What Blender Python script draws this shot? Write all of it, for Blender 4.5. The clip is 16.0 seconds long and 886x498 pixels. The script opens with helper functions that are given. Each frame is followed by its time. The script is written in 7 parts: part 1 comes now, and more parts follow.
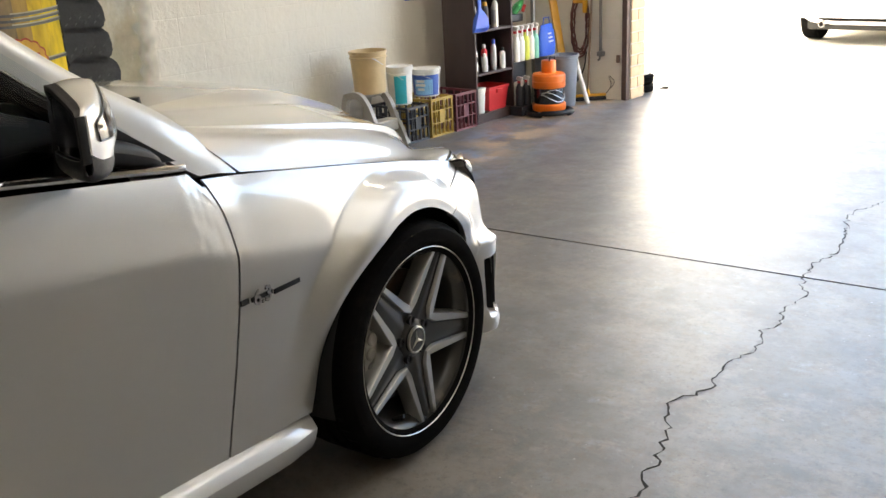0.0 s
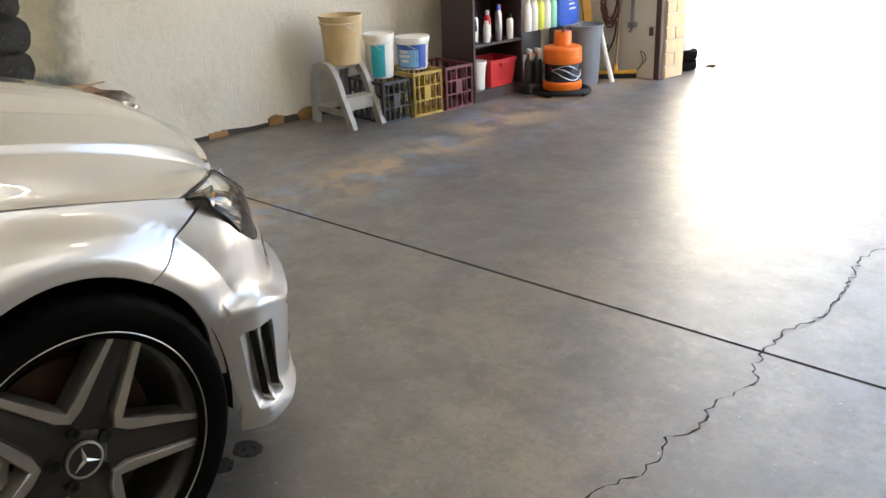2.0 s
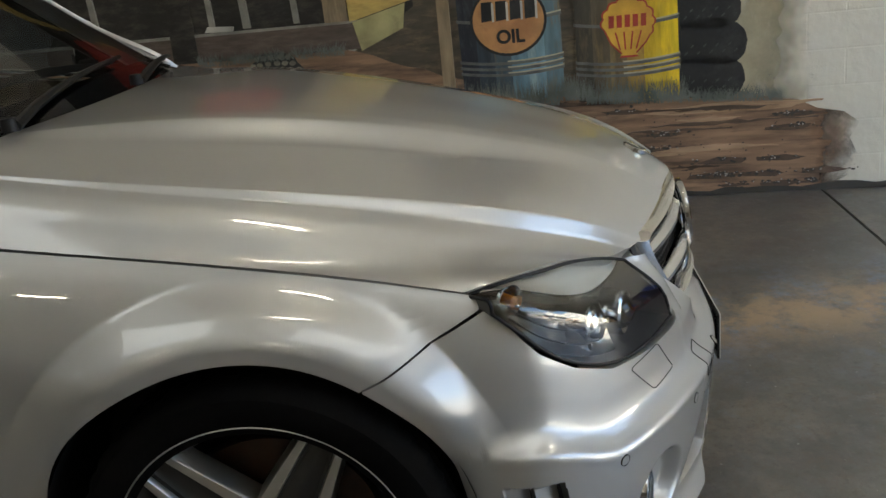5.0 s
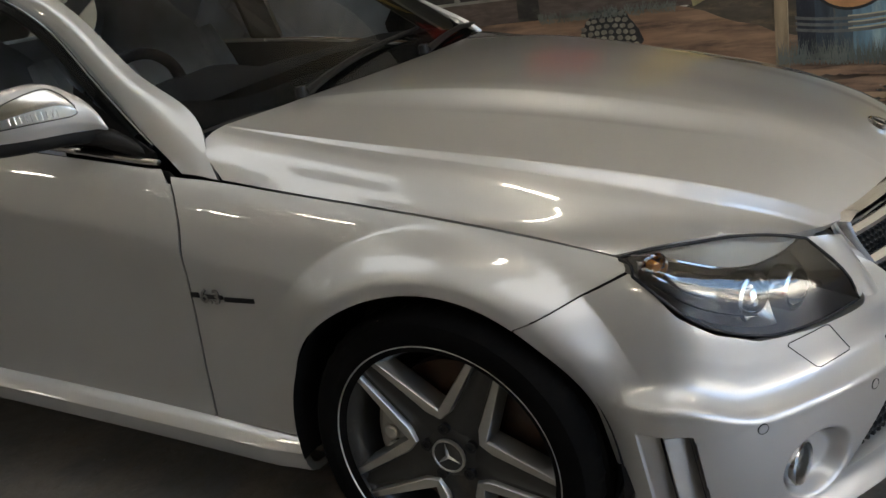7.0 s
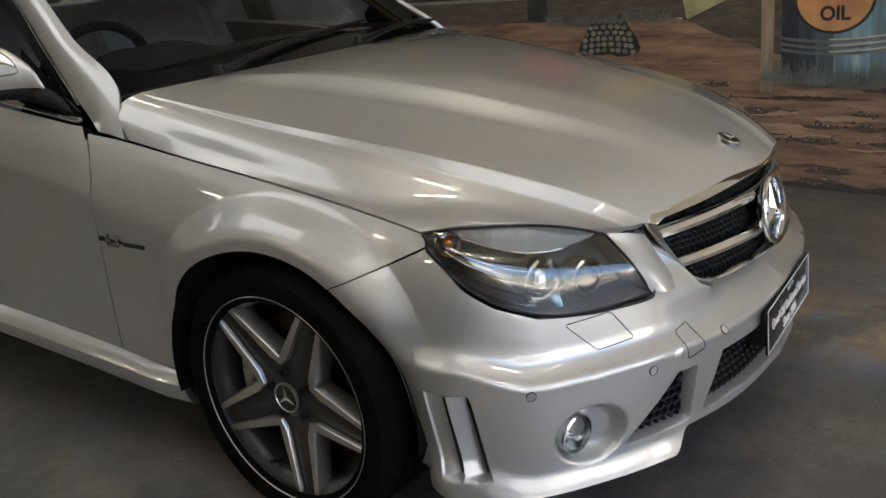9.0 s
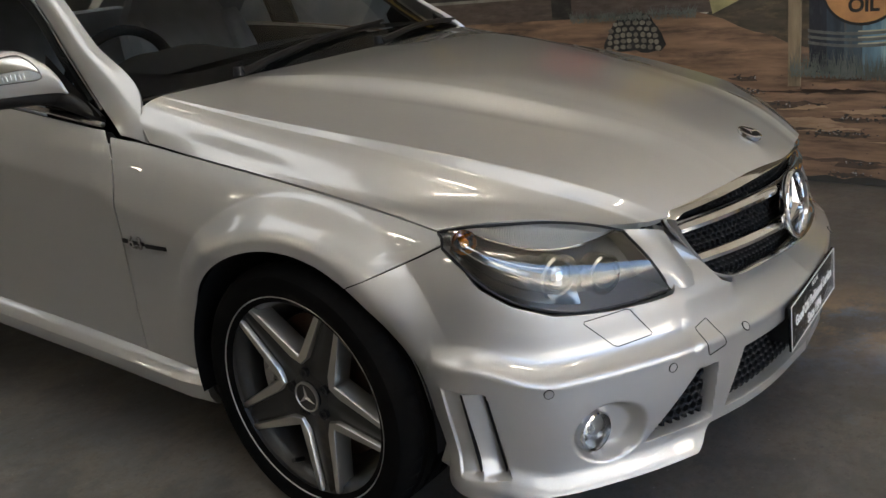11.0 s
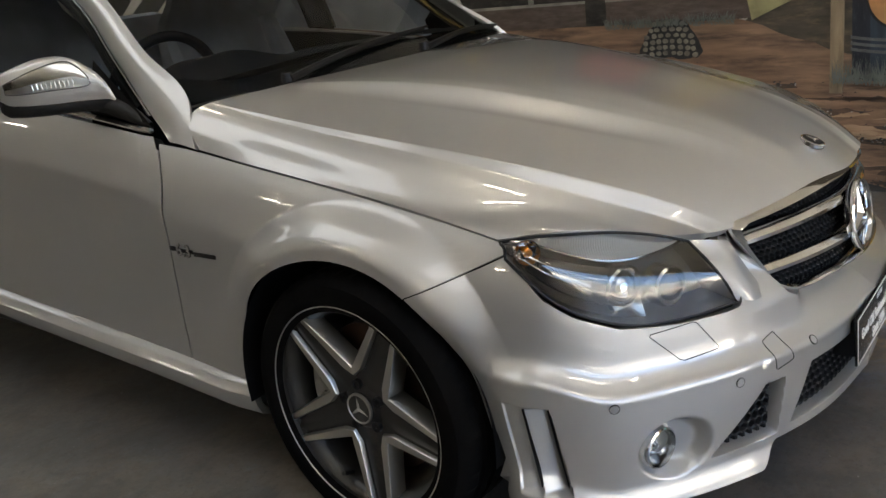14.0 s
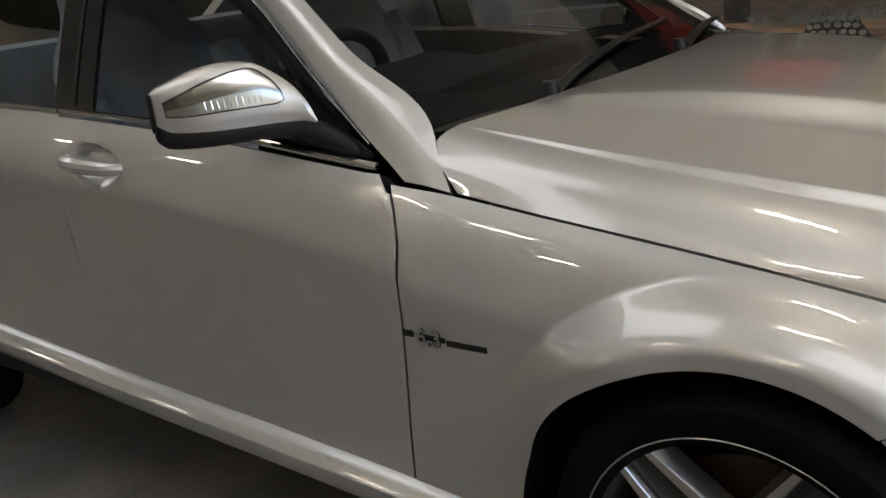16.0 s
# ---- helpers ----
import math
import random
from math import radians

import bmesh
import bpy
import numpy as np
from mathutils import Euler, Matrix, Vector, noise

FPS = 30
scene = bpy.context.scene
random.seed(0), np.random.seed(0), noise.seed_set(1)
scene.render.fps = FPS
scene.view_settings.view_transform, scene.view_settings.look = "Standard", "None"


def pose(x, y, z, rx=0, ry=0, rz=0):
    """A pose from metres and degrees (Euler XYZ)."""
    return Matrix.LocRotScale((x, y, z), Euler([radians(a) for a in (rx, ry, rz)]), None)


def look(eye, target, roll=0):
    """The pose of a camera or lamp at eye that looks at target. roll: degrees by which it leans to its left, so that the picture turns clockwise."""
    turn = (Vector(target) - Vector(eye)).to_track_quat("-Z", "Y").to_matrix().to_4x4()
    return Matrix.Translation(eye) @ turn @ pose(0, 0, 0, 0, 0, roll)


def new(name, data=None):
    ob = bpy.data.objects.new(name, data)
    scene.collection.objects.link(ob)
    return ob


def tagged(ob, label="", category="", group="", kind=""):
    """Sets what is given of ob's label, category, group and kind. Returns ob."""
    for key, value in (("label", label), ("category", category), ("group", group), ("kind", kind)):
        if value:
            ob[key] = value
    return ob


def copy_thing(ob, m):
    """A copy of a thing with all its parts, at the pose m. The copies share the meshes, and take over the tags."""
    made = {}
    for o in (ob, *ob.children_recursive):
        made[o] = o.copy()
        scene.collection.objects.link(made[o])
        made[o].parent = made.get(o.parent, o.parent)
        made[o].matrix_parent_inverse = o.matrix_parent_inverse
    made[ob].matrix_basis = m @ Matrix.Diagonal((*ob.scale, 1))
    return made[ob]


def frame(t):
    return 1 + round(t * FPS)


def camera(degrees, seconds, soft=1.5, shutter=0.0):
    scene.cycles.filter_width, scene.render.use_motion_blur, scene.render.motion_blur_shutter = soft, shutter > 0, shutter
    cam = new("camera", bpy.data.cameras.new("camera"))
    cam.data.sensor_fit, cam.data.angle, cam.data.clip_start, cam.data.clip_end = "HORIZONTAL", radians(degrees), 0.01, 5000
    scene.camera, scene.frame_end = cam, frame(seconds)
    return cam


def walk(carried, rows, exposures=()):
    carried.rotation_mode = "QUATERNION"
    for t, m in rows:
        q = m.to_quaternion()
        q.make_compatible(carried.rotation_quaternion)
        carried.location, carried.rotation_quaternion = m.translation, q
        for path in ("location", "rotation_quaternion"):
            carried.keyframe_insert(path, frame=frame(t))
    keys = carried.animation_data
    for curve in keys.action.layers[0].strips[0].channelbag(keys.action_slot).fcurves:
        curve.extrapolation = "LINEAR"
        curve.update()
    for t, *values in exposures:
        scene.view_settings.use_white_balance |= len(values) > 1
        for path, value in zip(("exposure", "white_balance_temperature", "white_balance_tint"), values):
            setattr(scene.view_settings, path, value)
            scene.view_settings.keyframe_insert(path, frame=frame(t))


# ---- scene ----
cam = camera(52.19, 16.0)
PATH = [
    (0, (2.1085, -1.8031, 1.3338), (1.0924, -0.2100, 0.6784), -3.074),
    (0.5, (2.1498, -1.5349, 1.3210), (1.0874, 0.0334, 0.6794), -2.670),
    (1, (2.2425, -1.2229, 1.3255), (1.1506, 0.3207, 0.6738), -2.398),
    (1.5, (2.3274, -0.9538, 1.3229), (1.2422, 0.5817, 0.6415), -2.087),
    (2, (2.3001, -0.6692, 1.2900), (1.1165, 0.7632, 0.5502), -2.214),
    (2.5, (2.1982, -0.4246, 1.2284), (0.7922, 0.7725, 0.4601), -4.492),
    (3, (2.1573, -0.1808, 1.2242), (0.5232, 0.6937, 0.4724), -7.988),
    (3.5, (2.1043, 0.0357, 1.2137), (0.3720, 0.7456, 0.5101), -7.201),
    (4, (2.0835, 0.2331, 1.2230), (0.2459, 0.7138, 0.5968), -6.877),
    (4.5, (2.0659, 0.3925, 1.2098), (0.1772, 0.4387, 0.5535), -7.642),
    (5, (2.0964, 0.4460, 1.2368), (0.2030, 0.2847, 0.6128), -6.620),
    (7.5, (2.2076, 1.1158, 1.2789), (0.6369, 0.0474, 0.6531), -9.422),
    (8, (2.1871, 1.3377, 1.2647), (0.6168, 0.2677, 0.6408), -6.713),
    (10.5, (2.1234, 1.4447, 1.2321), (0.6199, 0.2709, 0.6305), -7.449),
    (11, (2.1261, 1.4461, 1.2314), (0.6272, 0.2674, 0.6282), -7.501),
    (11.5, (2.1295, 1.4458, 1.2331), (0.6336, 0.2635, 0.6295), -7.512),
    (12, (2.1317, 1.4463, 1.2320), (0.6385, 0.2593, 0.6308), -7.555),
    (12.5, (2.1298, 1.4468, 1.2300), (0.6411, 0.2531, 0.6309), -7.591),
    (13, (2.1261, 1.4467, 1.2268), (0.6461, 0.2387, 0.6351), -7.703),
    (13.5, (2.1441, 1.4241, 1.2339), (0.6632, 0.2159, 0.6447), -7.611),
    (14, (2.1464, 1.3505, 1.2372), (0.6642, 0.1419, 0.6520), -7.524),
    (14.5, (2.1497, 1.2440, 1.2470), (0.6755, 0.0226, 0.6681), -7.741),
    (15, (2.1416, 1.0143, 1.2562), (0.6512, -0.1914, 0.6863), -7.104),
    (15.5, (2.0704, 0.7374, 1.2335), (0.5700, -0.4609, 0.6743), -7.065),
    (16, (1.9767, 0.4137, 1.2506), (0.4772, -0.7773, 0.6733), -8.052),
]
EXPOSURE = [(0, 3.47, 7150, 10), (2.2, 3.30, 7200, 10), (3, 3.02, 6900, 8), (4, 2.94, 6900, 6), (5, 2.80, 6600, 5), (8, 2.97, 6650, 10), (14, 3.05, 6700, 10), (16, 3.17, 6650, 11)]
walk(cam, [(t, look(eye, target, roll)) for t, eye, target, roll in PATH], EXPOSURE)

# world, sun and sky
world = bpy.data.worlds.new("world")
scene.world = world
world.use_nodes = True
wn = world.node_tree.nodes
sky = wn.new("ShaderNodeTexSky")
sky.sky_type, sky.sun_disc = "NISHITA", False
sky.sun_elevation, sky.sun_rotation = radians(52), radians(103)
wn["Background"].inputs[1].default_value = 0.12
world.node_tree.links.new(sky.outputs[0], wn["Background"].inputs[0])
sun = new("sun", bpy.data.lights.new("sun", "SUN"))
sun.data.energy, sun.data.angle, sun.data.color = 5.0, radians(0.5), (1.0, 0.93, 0.82)
sun.matrix_world = look((0, 0, 10), (-0.73, 0.17, 9.05))

# ---------------------------------------------------------------- helpers
ROOM = pose(0, 0, 0, 0, 0, -9.46)        # the room's axes: x away from the painted wall, y along it
THINGS = ROOM @ Matrix.Translation((-0.037, -0.002, 0)) @ Matrix.Diagonal((0.95, 0.95, 0.95, 1))   # frame of the loose things along the wall
V = Vector


def material(name, rgb, rough=0.5, metal=0.0, coat=0.0, var=0.12, scale=6.0, fine=60.0, bump=0.0, spec=0.5, second=None, amount=0.5, stretch=(1, 1, 1), rough_var=0.1):
    """A paint-like surface with variation at a coarse and a fine scale; second: a colour that shows in stains."""
    m = bpy.data.materials.new(name)
    m.use_nodes = True
    n, l = m.node_tree.nodes, m.node_tree.links
    b = n["Principled BSDF"]
    co = n.new("ShaderNodeTexCoord")
    mp = n.new("ShaderNodeMapping")
    mp.inputs["Scale"].default_value = stretch
    l.new(co.outputs["Object"], mp.inputs[0])
    big, small = n.new("ShaderNodeTexNoise"), n.new("ShaderNodeTexNoise")
    big.inputs["Scale"].default_value, big.inputs["Detail"].default_value = scale, 6
    small.inputs["Scale"].default_value, small.inputs["Detail"].default_value = fine, 3
    for t in (big, small):
        l.new(mp.outputs[0], t.inputs["Vector"])
    ramp = n.new("ShaderNodeValToRGB")
    dark = [c * (1 - var) for c in rgb]
    light = [min(1, c * (1 + var)) for c in rgb]
    ramp.color_ramp.elements[0].position, ramp.color_ramp.elements[1].position = 0.3, 0.7
    ramp.color_ramp.elements[0].color, ramp.color_ramp.elements[1].color = (*dark, 1), (*light, 1)
    l.new(big.outputs[0], ramp.inputs[0])
    out = ramp.outputs[0]
    if second:
        mix, mask = n.new("ShaderNodeMix"), n.new("ShaderNodeValToRGB")
        mix.data_type = "RGBA"
        third = n.new("ShaderNodeTexNoise")
        third.inputs["Scale"].default_value, third.inputs["Detail"].default_value, third.inputs["Roughness"].default_value = scale * 0.6, 9, 0.7
        l.new(mp.outputs[0], third.inputs["Vector"])
        mask.color_ramp.elements[0].position, mask.color_ramp.elements[1].position = 0.66 - 0.3 * amount, 0.78 - 0.2 * amount
        l.new(third.outputs[0], mask.inputs[0])
        l.new(mask.outputs[0], mix.inputs[0])
        l.new(out, mix.inputs[6])
        mix.inputs[7].default_value = (*second, 1)
        out = mix.outputs[2]
    l.new(out, b.inputs["Base Color"])
    rr = n.new("ShaderNodeMapRange")
    rr.inputs[3].default_value, rr.inputs[4].default_value = max(0.02, rough - rough_var), min(1, rough + rough_var)
    l.new(small.outputs[0], rr.inputs[0])
    l.new(rr.outputs[0], b.inputs["Roughness"])
    b.inputs["Metallic"].default_value = metal
    b.inputs["Specular IOR Level"].default_value = spec
    b.inputs["Coat Weight"].default_value = coat
    b.inputs["Coat Roughness"].default_value = 0.03
    if bump:
        bn = n.new("ShaderNodeBump")
        bn.inputs["Strength"].default_value, bn.inputs["Distance"].default_value = min(1, bump * 10), bump * 0.05
        l.new(small.outputs[0], bn.inputs["Height"])
        l.new(bn.outputs[0], b.inputs["Normal"])
    return m


def glass(name, tint=(0.8, 0.85, 0.85), gloss=1.0, rough=0.0, ior=1.5):
    m = bpy.data.materials.new(name)
    m.use_nodes = True
    n, l = m.node_tree.nodes, m.node_tree.links
    n.remove(n["Principled BSDF"])
    t, g, mix, f = n.new("ShaderNodeBsdfTransparent"), n.new("ShaderNodeBsdfGlossy"), n.new("ShaderNodeMixShader"), n.new("ShaderNodeFresnel")
    t.inputs[0].default_value = (*tint, 1)
    g.inputs["Color"].default_value = (gloss, gloss, gloss, 1)
    g.inputs["Roughness"].default_value = rough
    f.inputs[0].default_value = ior
    l.new(f.outputs[0], mix.inputs[0])
    l.new(t.outputs[0], mix.inputs[1])
    l.new(g.outputs[0], mix.inputs[2])
    l.new(mix.outputs[0], n["Material Output"].inputs[0])
    return m


def glow(name, rgb, strength):
    m = bpy.data.materials.new(name)
    m.use_nodes = True
    b = m.node_tree.nodes["Principled BSDF"]
    b.inputs["Base Color"].default_value = (*rgb, 1)
    b.inputs["Emission Color"].default_value = (*rgb, 1)
    b.inputs["Emission Strength"].default_value = strength
    return m


def raw(name, verts, faces, mat, parent=None, label="", smooth=True, angle=32, m=None):
    """One mesh object from plain lists."""
    me = bpy.data.meshes.new(name)
    me.from_pydata([tuple(v) for v in verts], [], faces)
    me.validate()
    if smooth:
        me.polygons.foreach_set("use_smooth", [True] * len(me.polygons))
        me.set_sharp_from_angle(angle=radians(angle))
    if mat:
        me.materials.append(mat)
    ob = new(name, me)
    if parent:
        ob.parent = parent
    if m is not None:
        ob.matrix_basis = m
    if label:
        tagged(ob, label)
    return ob


def part(name, bm, mat, parent=None, label="", smooth=True, angle=32, m=None):
    """Links a bmesh as one mesh object under a thing or a part."""
    bmesh.ops.recalc_face_normals(bm, faces=bm.faces)
    me = bpy.data.meshes.new(name)
    bm.to_mesh(me)
    bm.free()
    if smooth:
        me.polygons.foreach_set("use_smooth", [True] * len(me.polygons))
        me.set_sharp_from_angle(angle=radians(angle))
    me.materials.append(mat)
    ob = new(name, me)
    if parent:
        ob.parent = parent
    if m is not None:
        ob.matrix_basis = m
    if label:
        tagged(ob, label)
    return ob


def thing(name, label, category, m=None, group="", kind=""):
    ob = new(name)
    ob.empty_display_size = 0.1
    if m is not None:
        ob.matrix_basis = m
    return tagged(ob, label, category, group, kind)


def add_box(bm, lo, hi, bevel=0.0, m=None, seg=2):
    c = [(a + b) / 2 for a, b in zip(lo, hi)]
    s = [b - a for a, b in zip(lo, hi)]
    mat4 = Matrix.Translation(c) @ Matrix.Diagonal((*s, 1))
    made = bmesh.ops.create_cube(bm, size=1, matrix=(m @ mat4) if m is not None else mat4)["verts"]
    if bevel:
        edges = list({e for v in made for e in v.link_edges})
        bmesh.ops.bevel(bm, geom=edges, offset=bevel, segments=seg, affect="EDGES", profile=0.6)
    return bm


def box(lo, hi, bevel=0.0, m=None):
    return add_box(bmesh.new(), lo, hi, bevel, m)


def add_lathe(bm, profile, n=32, axis="z", centre=(0, 0, 0), a0=0.0, a1=math.tau, m=None):
    """Turns (radius, height) pairs round an axis."""
    full = abs(a1 - a0 - math.tau) < 1e-6
    rings = []
    for k in range(n if full else n + 1):
        a = a0 + (a1 - a0) * k / n
        c, s = math.cos(a), math.sin(a)
        ring = []
        for r, h in profile:
            p = {"z": (r * c, r * s, h), "x": (h, r * c, r * s), "y": (r * c, h, r * s)}[axis]
            p = V(p) + V(centre)
            ring.append(bm.verts.new(m @ p if m is not None else p))
        rings.append(ring)
    for k in range(n):
        a, b = rings[k], rings[(k + 1) % len(rings)]
        for i in range(len(profile) - 1):
            try:
                bm.faces.new((a[i], a[i + 1], b[i + 1], b[i]))
            except ValueError:
                pass
    bmesh.ops.remove_doubles(bm, verts=[v for r in rings for v in r], dist=1e-5)
    return bm


def lathe(profile, n=32, axis="z", centre=(0, 0, 0), m=None):
    return add_lathe(bmesh.new(), profile, n, axis, centre, m=m)


def curve(pts, n):
    """n + 1 points of a smooth curve through pts."""
    p = np.array(pts, float)
    if len(p) == 2:
        return p[0] + (p[1] - p[0]) * np.linspace(0, 1, n + 1)[:, None]
    d = np.r_[0, np.cumsum(np.maximum(np.linalg.norm(np.diff(p, axis=0), axis=1), 1e-6))]
    g = np.zeros_like(p)
    for i in range(len(p)):
        a, b = max(i - 1, 0), min(i + 1, len(p) - 1)
        if 0 < i < len(p) - 1:
            s0, s1 = (p[i] - p[a]) / (d[i] - d[a]), (p[b] - p[i]) / (d[b] - d[i])
            w = (d[i] - d[a]) / (d[b] - d[a])
            g[i] = s0 * (1 - w) + s1 * w
        else:
            g[i] = (p[b] - p[a]) / (d[b] - d[a])
    q = np.linspace(0, d[-1], n + 1)
    k = np.clip(np.searchsorted(d, q, "right") - 1, 0, len(p) - 2)
    h = d[k + 1] - d[k]
    t = ((q - d[k]) / h)[:, None]
    h = h[:, None]
    return (2 * t**3 - 3 * t**2 + 1) * p[k] + (t**3 - 2 * t**2 + t) * h * g[k] + (3 * t**2 - 2 * t**3) * p[k + 1] + (t**3 - t**2) * h * g[k + 1]


def value(x, xs, ys):
    """A smooth value at x between stations."""
    xs, ys = np.array(xs, float), np.array(ys, float)
    k = int(np.clip(np.searchsorted(xs, x, "right") - 1, 0, len(xs) - 2))
    sl = np.diff(ys) / np.diff(xs)
    g = np.r_[sl[0], [0 if a * b < 0 else (a + b) / 2 for a, b in zip(sl[:-1], sl[1:])], sl[-1]]
    h = xs[k + 1] - xs[k]
    t = (x - xs[k]) / h
    if t < 0:
        return ys[0] + g[0] * (x - xs[0])
    if t > 1:
        return ys[-1] + g[-1] * (x - xs[-1])
    return (2 * t**3 - 3 * t**2 + 1) * ys[k] + (t**3 - 2 * t**2 + t) * h * g[k] + (3 * t**2 - 2 * t**3) * ys[k + 1] + (t**3 - t**2) * h * g[k + 1]


def step(a, b, x):
    t = min(1.0, max(0.0, (x - a) / (b - a)))
    return t * t * (3 - 2 * t)


def loft(lines, nu, nv):
    """A grid [across][along] through curves."""
    along = [curve(l, nv) for l in lines]
    return np.stack([curve([a[j] for a in along], nu) for j in range(nv + 1)], 1)


def mirror_lines(lines):
    """Lines of the right half from the middle outwards, to lines of both halves."""
    return [[(-x, y, z) for x, y, z in l] for l in reversed(lines[1:])] + list(lines)


def flip_x(grid):
    g = np.array(grid).copy()
    g[..., 0] *= -1
    return g


def panel(name, grid, mat, parent, out, lip=0.012, label="", keep=None, angle=32):
    """A sheet-metal panel from a grid, with a rim turned inwards; keep(i, j): which cells stay."""
    G = np.array(grid, float)
    nu, nv = G.shape[:2]
    du, dv = np.gradient(G, axis=0), np.gradient(G, axis=1)
    N = np.cross(du, dv)
    N /= np.maximum(np.linalg.norm(N, axis=2, keepdims=True), 1e-9)
    mid = N.reshape(-1, 3).mean(0)
    turn = np.dot(mid, out) < 0
    if turn:
        N = -N
    verts = G.reshape(-1, 3).tolist()
    idx = lambda i, j: i * nv + j
    faces = []
    for i in range(nu - 1):
        for j in range(nv - 1):
            if keep is None or keep(i, j):
                f = (idx(i, j), idx(i + 1, j), idx(i + 1, j + 1), idx(i, j + 1))
                faces.append(f if not turn else f[::-1])
    if lip:
        ring = [(i, 0) for i in range(nu)] + [(nu - 1, j) for j in range(1, nv)] + [(i, nv - 1) for i in range(nu - 2, -1, -1)] + [(0, j) for j in range(nv - 2, 0, -1)]
        base = len(verts)
        for i, j in ring:
            verts.append((G[i, j] - N[i, j] * lip).tolist())
        for k in range(len(ring)):
            a, b = ring[k], ring[(k + 1) % len(ring)]
            f = (idx(*a), idx(*b), base + (k + 1) % len(ring), base + k)
            faces.append(f if turn else f[::-1])
    return raw(name, verts, faces, mat, parent, label, angle=angle)


def tube(pts, r, n=8, closed=False):
    """A round bar along points."""
    bm = bmesh.new()
    P = [V(p) for p in pts]
    rings = []
    up = V((0, 0, 1))
    for i, p in enumerate(P):
        a, b = (P[i - 1] if i or closed else P[i]), (P[(i + 1) % len(P)] if i < len(P) - 1 or closed else P[i])
        t = (b - a).normalized()
        s = t.cross(up)
        s = s.normalized() if s.length > 1e-3 else t.cross(V((1, 0, 0))).normalized()
        w = s.cross(t)
        rr = r[i] if isinstance(r, (list, tuple)) else r
        rings.append([bm.verts.new(p + (s * math.cos(k * math.tau / n) + w * math.sin(k * math.tau / n)) * rr) for k in range(n)])
    for i in range(len(P) if closed else len(P) - 1):
        a, b = rings[i], rings[(i + 1) % len(P)]
        for k in range(n):
            bm.faces.new((a[k], a[(k + 1) % n], b[(k + 1) % n], b[k]))
    if not closed:
        bm.faces.new(rings[0][::-1])
        bm.faces.new(rings[-1])
    return bm


def prism(outline, h0, h1, m=None, bm=None):
    """A flat outline [(x, y)] made thick from z = h0 to h1."""
    bm = bm or bmesh.new()
    lo = [bm.verts.new((m @ V((x, y, h0))) if m is not None else (x, y, h0)) for x, y in outline]
    hi = [bm.verts.new((m @ V((x, y, h1))) if m is not None else (x, y, h1)) for x, y in outline]
    bm.faces.new(lo[::-1])
    bm.faces.new(hi)
    for i in range(len(lo)):
        j = (i + 1) % len(lo)
        bm.faces.new((lo[i], lo[j], hi[j], hi[i]))
    return bm


def words(text, size, mat, parent, m, name="lettering", label="", bold=0.0):
    """Letters of the built-in font as a mesh in the x-y plane of m, centred."""
    cu = bpy.data.curves.new(name, "FONT")
    cu.body, cu.size, cu.align_x, cu.align_y, cu.extrude, cu.offset = text, size, "CENTER", "CENTER", 0.0006, bold
    ob = bpy.data.objects.new(name, cu)
    me = bpy.data.meshes.new_from_object(ob)
    bpy.data.objects.remove(ob)
    me.materials.clear()
    me.materials.append(mat)
    o = new(name, me)
    o.parent = parent
    o.matrix_basis = m
    if label:
        tagged(o, label)
    return o


# ---------------------------------------------------------------- materials
def car_paint():
    m = material("silver_paint", (0.468, 0.465, 0.453), 0.45, 0.76, 1.0, 0.02, 1.5, 900, 0.0, rough_var=0.03)
    n, l = m.node_tree.nodes, m.node_tree.links
    b = n["Principled BSDF"]
    v = n.new("ShaderNodeTexVoronoi")
    v.inputs["Scale"].default_value = 1400
    co = n.new("ShaderNodeTexCoord")
    l.new(co.outputs["Object"], v.inputs["Vector"])
    bn = n.new("ShaderNodeBump")
    bn.inputs["Strength"].default_value, bn.inputs["Distance"].default_value = 0.06, 0.0004
    l.new(v.outputs["Color"], bn.inputs["Height"])
    l.new(bn.outputs[0], b.inputs["Normal"])
    b.inputs["Coat IOR"].default_value, b.inputs["Coat Roughness"].default_value = 1.75, 0.003
    return m


M_PAINT = car_paint()
M_BLACK = material("black_plastic", (0.005, 0.005, 0.0055), 0.55, bump=0.02, fine=300, spec=0.3)
M_GLOSSBLACK = material("gloss_black", (0.008, 0.008, 0.009), 0.12, coat=0.6, rough_var=0.03)
M_RUBBER = material("tyre_rubber", (0.0042, 0.0040, 0.0038), 0.85, var=0.25, scale=14, fine=160, bump=0.03, second=(0.008, 0.007, 0.006), amount=0.3, spec=0.03)
M_CHROME = material("chrome", (0.66, 0.66, 0.66), 0.08, 1.0, var=0.03, rough_var=0.04)
M_ALLOY = material("machined_alloy", (0.50, 0.49, 0.46), 0.36, 1.0, var=0.04, fine=220, rough_var=0.015)
M_GREY = material("rim_grey", (0.036, 0.035, 0.033), 0.42, 0.6, coat=0.2, var=0.10, fine=200, second=(0.11, 0.085, 0.065), amount=0.25, rough_var=0.03)
M_DISC = material("brake_disc", (0.055, 0.036, 0.028), 0.5, 0.7, var=0.3, scale=20, second=(0.075, 0.036, 0.02), amount=0.6)
M_CALIPER = material("caliper", (0.34, 0.33, 0.31), 0.45, 0.6, var=0.15, scale=18)
M_GLASS = glass("window_glass", (0.76, 0.82, 0.85), gloss=0.6)
M_LENS = glass("lamp_lens", (0.92, 0.93, 0.92), ior=1.9)
